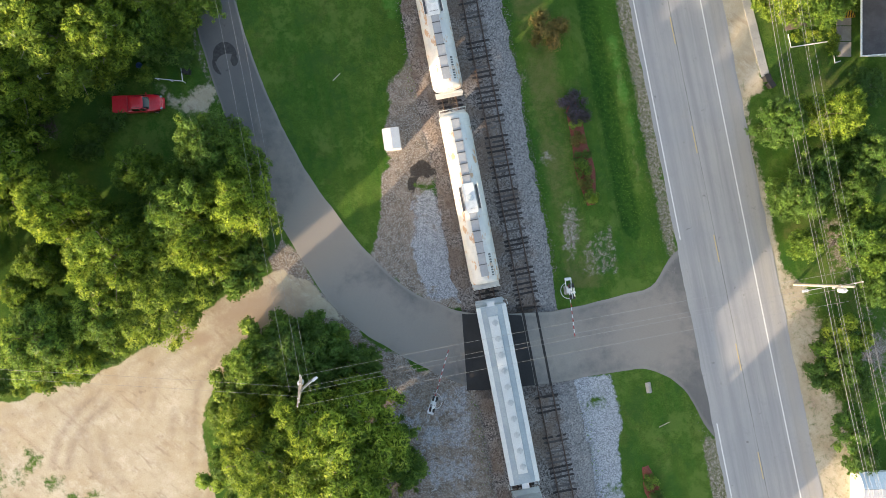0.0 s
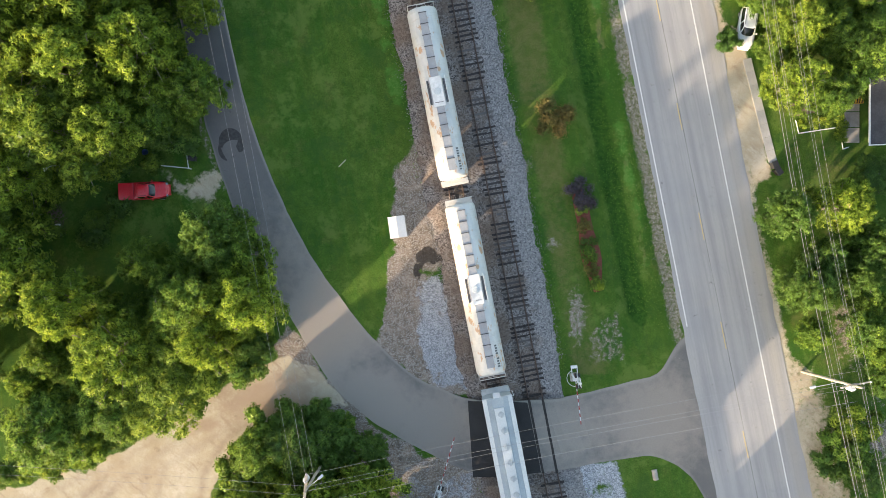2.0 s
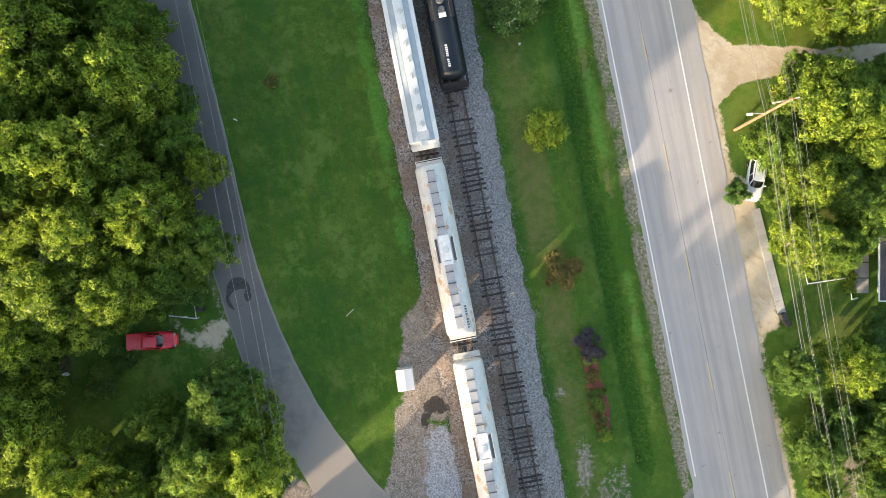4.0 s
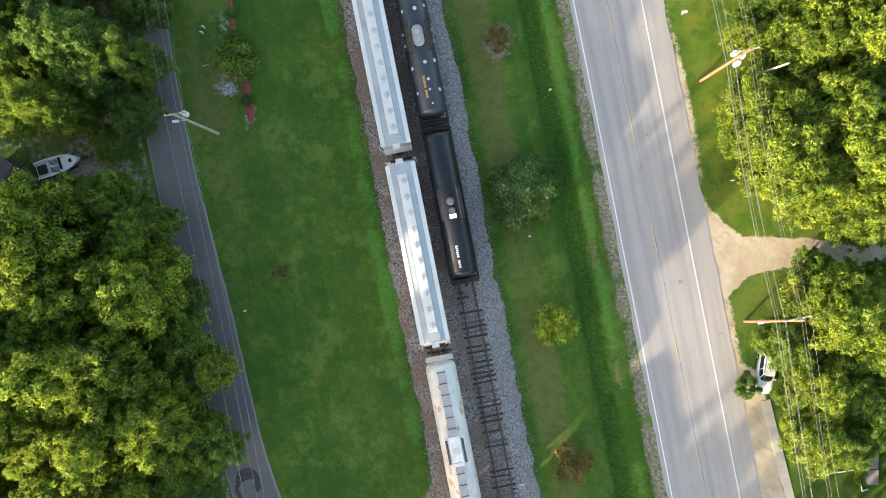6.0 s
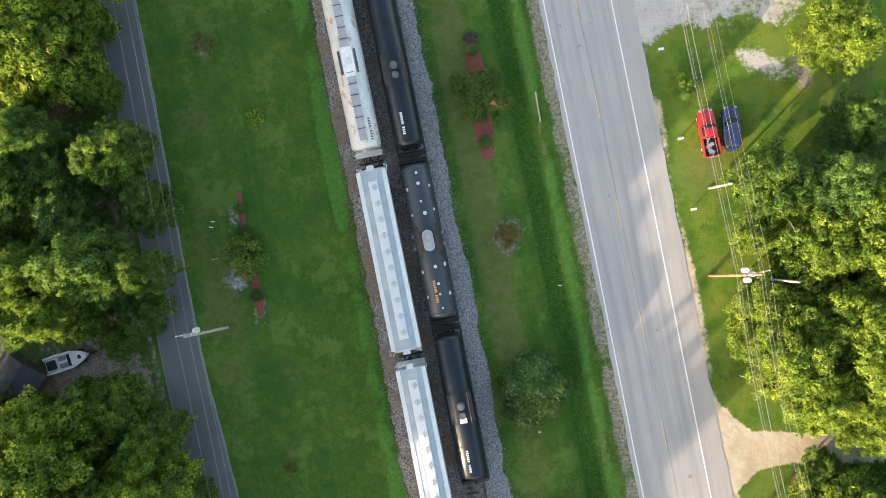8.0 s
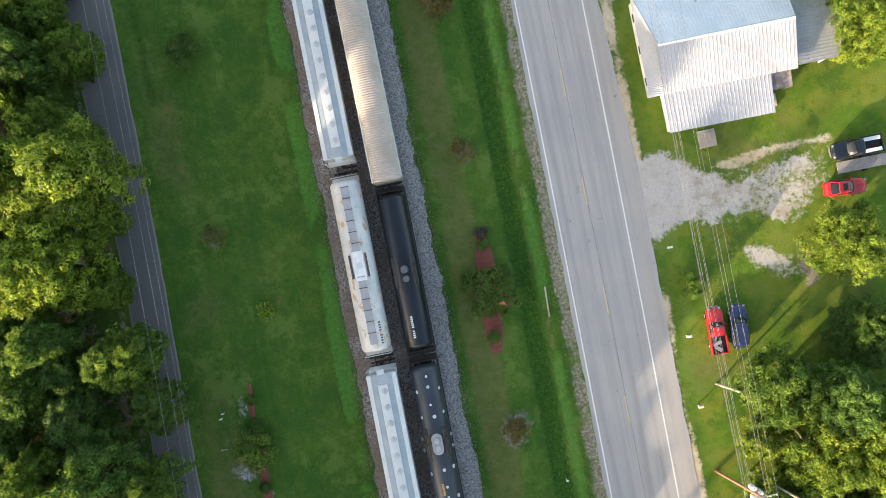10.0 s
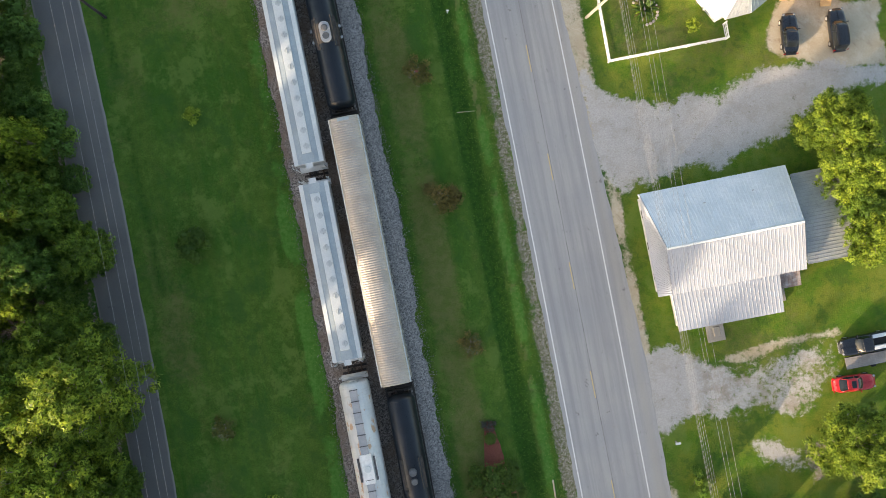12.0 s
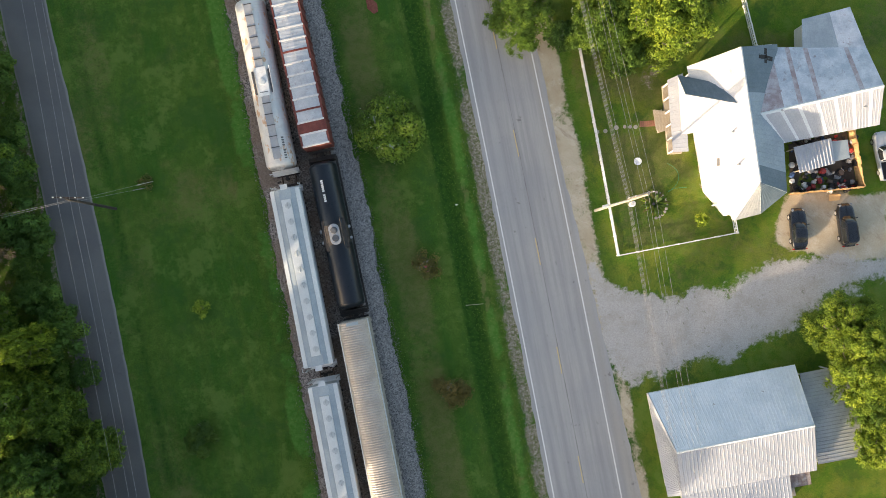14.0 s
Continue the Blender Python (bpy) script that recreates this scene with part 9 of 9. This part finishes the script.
culvert = thing("culvert", "dark culvert mouth at the end of the ditch", "culvert", pose(22.2, -15.9, 0, 0, 0, 10))
part("pipe", Geo().loft([[(r * math.cos(2 * math.pi * i / 16), y, -0.05 + r * math.sin(2 * math.pi * i / 16)) for i in range(16)] for r, y in ((0.32, 0.9), (0.32, -0.25), (0.26, -0.25), (0.26, 0.6))]), CONCRETE, culvert)


PUDDLE = worn("muddy_water", (0.16, 0.10, 0.045), (0.19, 0.125, 0.06), 0.8, 6, 0.12, bump=0.0, world_space=True)
pool = Geo().prism([(34.9 + (1.15 + 0.12 * math.sin(3 * a)) * math.cos(a), 41.9 + (1.75 + 0.15 * math.cos(2 * a)) * math.sin(a)) for a in [i * math.pi / 14 for i in range(28)]], -0.2, 0.05)
tagged(part("puddle", pool, PUDDLE), "muddy brown puddle beside the sandy drive", "puddle", kind="structure")

# ---- rough grass: tufts along the edges and over the sunlit lawns ----
def tufts(name, xs, ys, size, material, label, seed):
    rng = np.random.default_rng(seed)
    k = len(xs)
    z = ground_height(xs, ys)
    out = []
    for turn in (0.0, 2.1):
        a = rng.uniform(0, math.pi, k) + turn
        w, h = size * rng.uniform(0.5, 1.2, k), size * rng.uniform(0.4, 0.9, k)
        dx, dy = np.cos(a) * w, np.sin(a) * w
        lx, ly = rng.normal(0, 0.5, k) * h, rng.normal(0, 0.5, k) * h
        q = np.stack([np.stack([xs - dx, ys - dy, z - 0.02], -1), np.stack([xs + dx, ys + dy, z - 0.02], -1),
                      np.stack([xs + 0.5 * dx + lx, ys + 0.5 * dy + ly, z + h], -1), np.stack([xs - 0.5 * dx + lx, ys - 0.5 * dy + ly, z + h * 0.9], -1)], 1)
        out.append(q.reshape(-1, 3))
    ob = part(name, leaf_mesh(name, (np.vstack(out), np.repeat(rng.random(2 * k), 4)), material, 4), None)
    return tagged(ob, label, "grass", kind="stuff")


GRASS_BLADE = leaf_material("grass_blades", (0.055, 0.150, 0.018), (0.090, 0.195, 0.026), (0.140, 0.240, 0.038), 0.45)
DRY_BLADE = leaf_material("dry_grass_blades", (0.095, 0.160, 0.024), (0.150, 0.200, 0.040), (0.240, 0.240, 0.080), 0.4)
g = np.random.default_rng(77)
ys = g.uniform(-30, 168, 4200)
xs = np.where(g.random(4200) < 0.5, curve(TRACK_W, ys) - 3.7 + g.normal(0, 0.45, 4200), curve(TRACK_E, ys) + 3.9 + g.normal(0, 0.4, 4200))
ok = (ys < -17) | (ys > 16) | ((xs > curve(TRACK_E, ys)) & (ys > -5))
tufts("grass_tufts", xs[ok], ys[ok], 0.10, GRASS_BLADE, "weedy grass tufts along the ballast edge", 1)
ys = g.uniform(2, 168, 9000)
xs = curve(HW_LEFT, ys) - 5.0 + g.normal(0, 0.9, 9000)
tufts("ditch_grass", xs, ys, 0.075, GRASS_BLADE, "long lush green grass in the ditch", 2)
ys = g.uniform(0, 168, 6000)
xs = curve(HW_LEFT, ys) - 1.6 - np.abs(g.normal(0, 0.9, 6000))
tufts("verge_grass", xs, ys, 0.07, DRY_BLADE, "dry verge grass beside the highway", 3)


# ---- the depth of the western wood, whose shade falls over the lawn ----
def back_tree(kind, seed):
    return make_tree(kind, seed, per=8, count=12000, size=0.26)


backs = [back_tree("m", 31), back_tree("d", 32)]
rng = random.Random(40)
k = 0
for y in range(14, 186, 9):
    for row, dist in enumerate((17, 25, 33) if y < 90 else (11.5, 19, 27)):
        x = float(np.interp(y, WEST_Y, WEST_X)) - dist + rng.uniform(-2, 2)
        if (y < 45 and x > -52) or (abs(y - 54) < 6 and x > -57):
            continue
        hgt = (12.5, 13.0, 13.5)[row] + rng.uniform(-1.5, 1.5)
        m = pose(x, y + rng.uniform(-3, 3), 0, 0, 0, rng.uniform(0, 360)) @ Matrix.Diagonal((1.15, 1.15, hgt / 10.6, 1))
        ob = backs[k % 2] if k < 2 else copy_thing(backs[k % 2], m)
        ob.matrix_basis = m
        tagged(ob, "tall broadleaf tree deep in the western wood", group="trees in the western wood")
        k += 1


# ---- loose stones strewn over the edges of ballast and shoulder ----
g = np.random.default_rng(5)
ys = g.uniform(-32, 168, 15000)
side = g.integers(0, 3, 15000)
xs = np.choose(side, [curve(TRACK_W, ys) - 3.35 + g.normal(0, 0.25, 15000), curve(TRACK_E, ys) + 3.55 + g.normal(0, 0.25, 15000), curve(HW_LEFT, ys) - 1.5 - np.abs(g.normal(0, 0.5, 15000)) + 0.4])
ok = (ys < -17.5) | (ys > -3)
xs, ys = xs[ok], ys[ok]
k = len(xs)
r = g.uniform(0.03, 0.085, k)
zs = np.where(xs > curve(TRACK_E, ys) + 6, ground_height(xs, ys), ground_height(xs, ys) + 0.03)
ang = g.uniform(0, 6.3, k)
base = [np.stack([xs + r * np.cos(ang + 1.57 * i) * g.uniform(0.7, 1.2, k), ys + r * np.sin(ang + 1.57 * i) * g.uniform(0.7, 1.2, k), zs - 0.03], -1) for i in range(4)]
tip = np.stack([xs + 0.3 * r * np.cos(ang), ys + 0.3 * r * np.sin(ang), zs + r * g.uniform(0.6, 1.1, k)], -1)
verts = np.stack(base + [tip], 1).reshape(-1, 3)
faces = (np.arange(k)[:, None, None] * 5 + np.array([[0, 1, 4], [1, 2, 4], [2, 3, 4], [3, 0, 4]])[None]).reshape(-1, 3)
me = bpy.data.meshes.new("loose_stones")
me.from_pydata(verts.tolist(), [], faces.tolist())
n = Nodes("loose_stone")
me.materials.append(n.done(n.ramp(n.island(), (0.0, (0.12, 0.11, 0.105)), (0.7, (0.20, 0.185, 0.175)), (1.0, (0.34, 0.325, 0.31))), 0.95, 0))
tagged(part("loose_stones", me, None), "loose grey stones along the ballast and road edges", "stones", kind="stuff")
board = thing("striped_barrier", "yellow and black striped barrier board on the path", "barrier", pose(44.0, 25.2, 0.12, 0, 0, 4))
part("board", Geo().box(-0.55, 0.55, -0.4, 0.4, 0, 0.05), worn("barrier_yellow", (0.62, 0.36, 0.03), (0.68, 0.42, 0.05), 2, 12, 0.6), board)
for i in range(4):
    part("stripe", Geo().prism([(-0.5 + 0.27 * i, -0.36), (-0.38 + 0.27 * i, -0.36), (-0.22 + 0.27 * i, 0.36), (-0.34 + 0.27 * i, 0.36)], 0.05, 0.056), SIGNAL_BLACK, board)
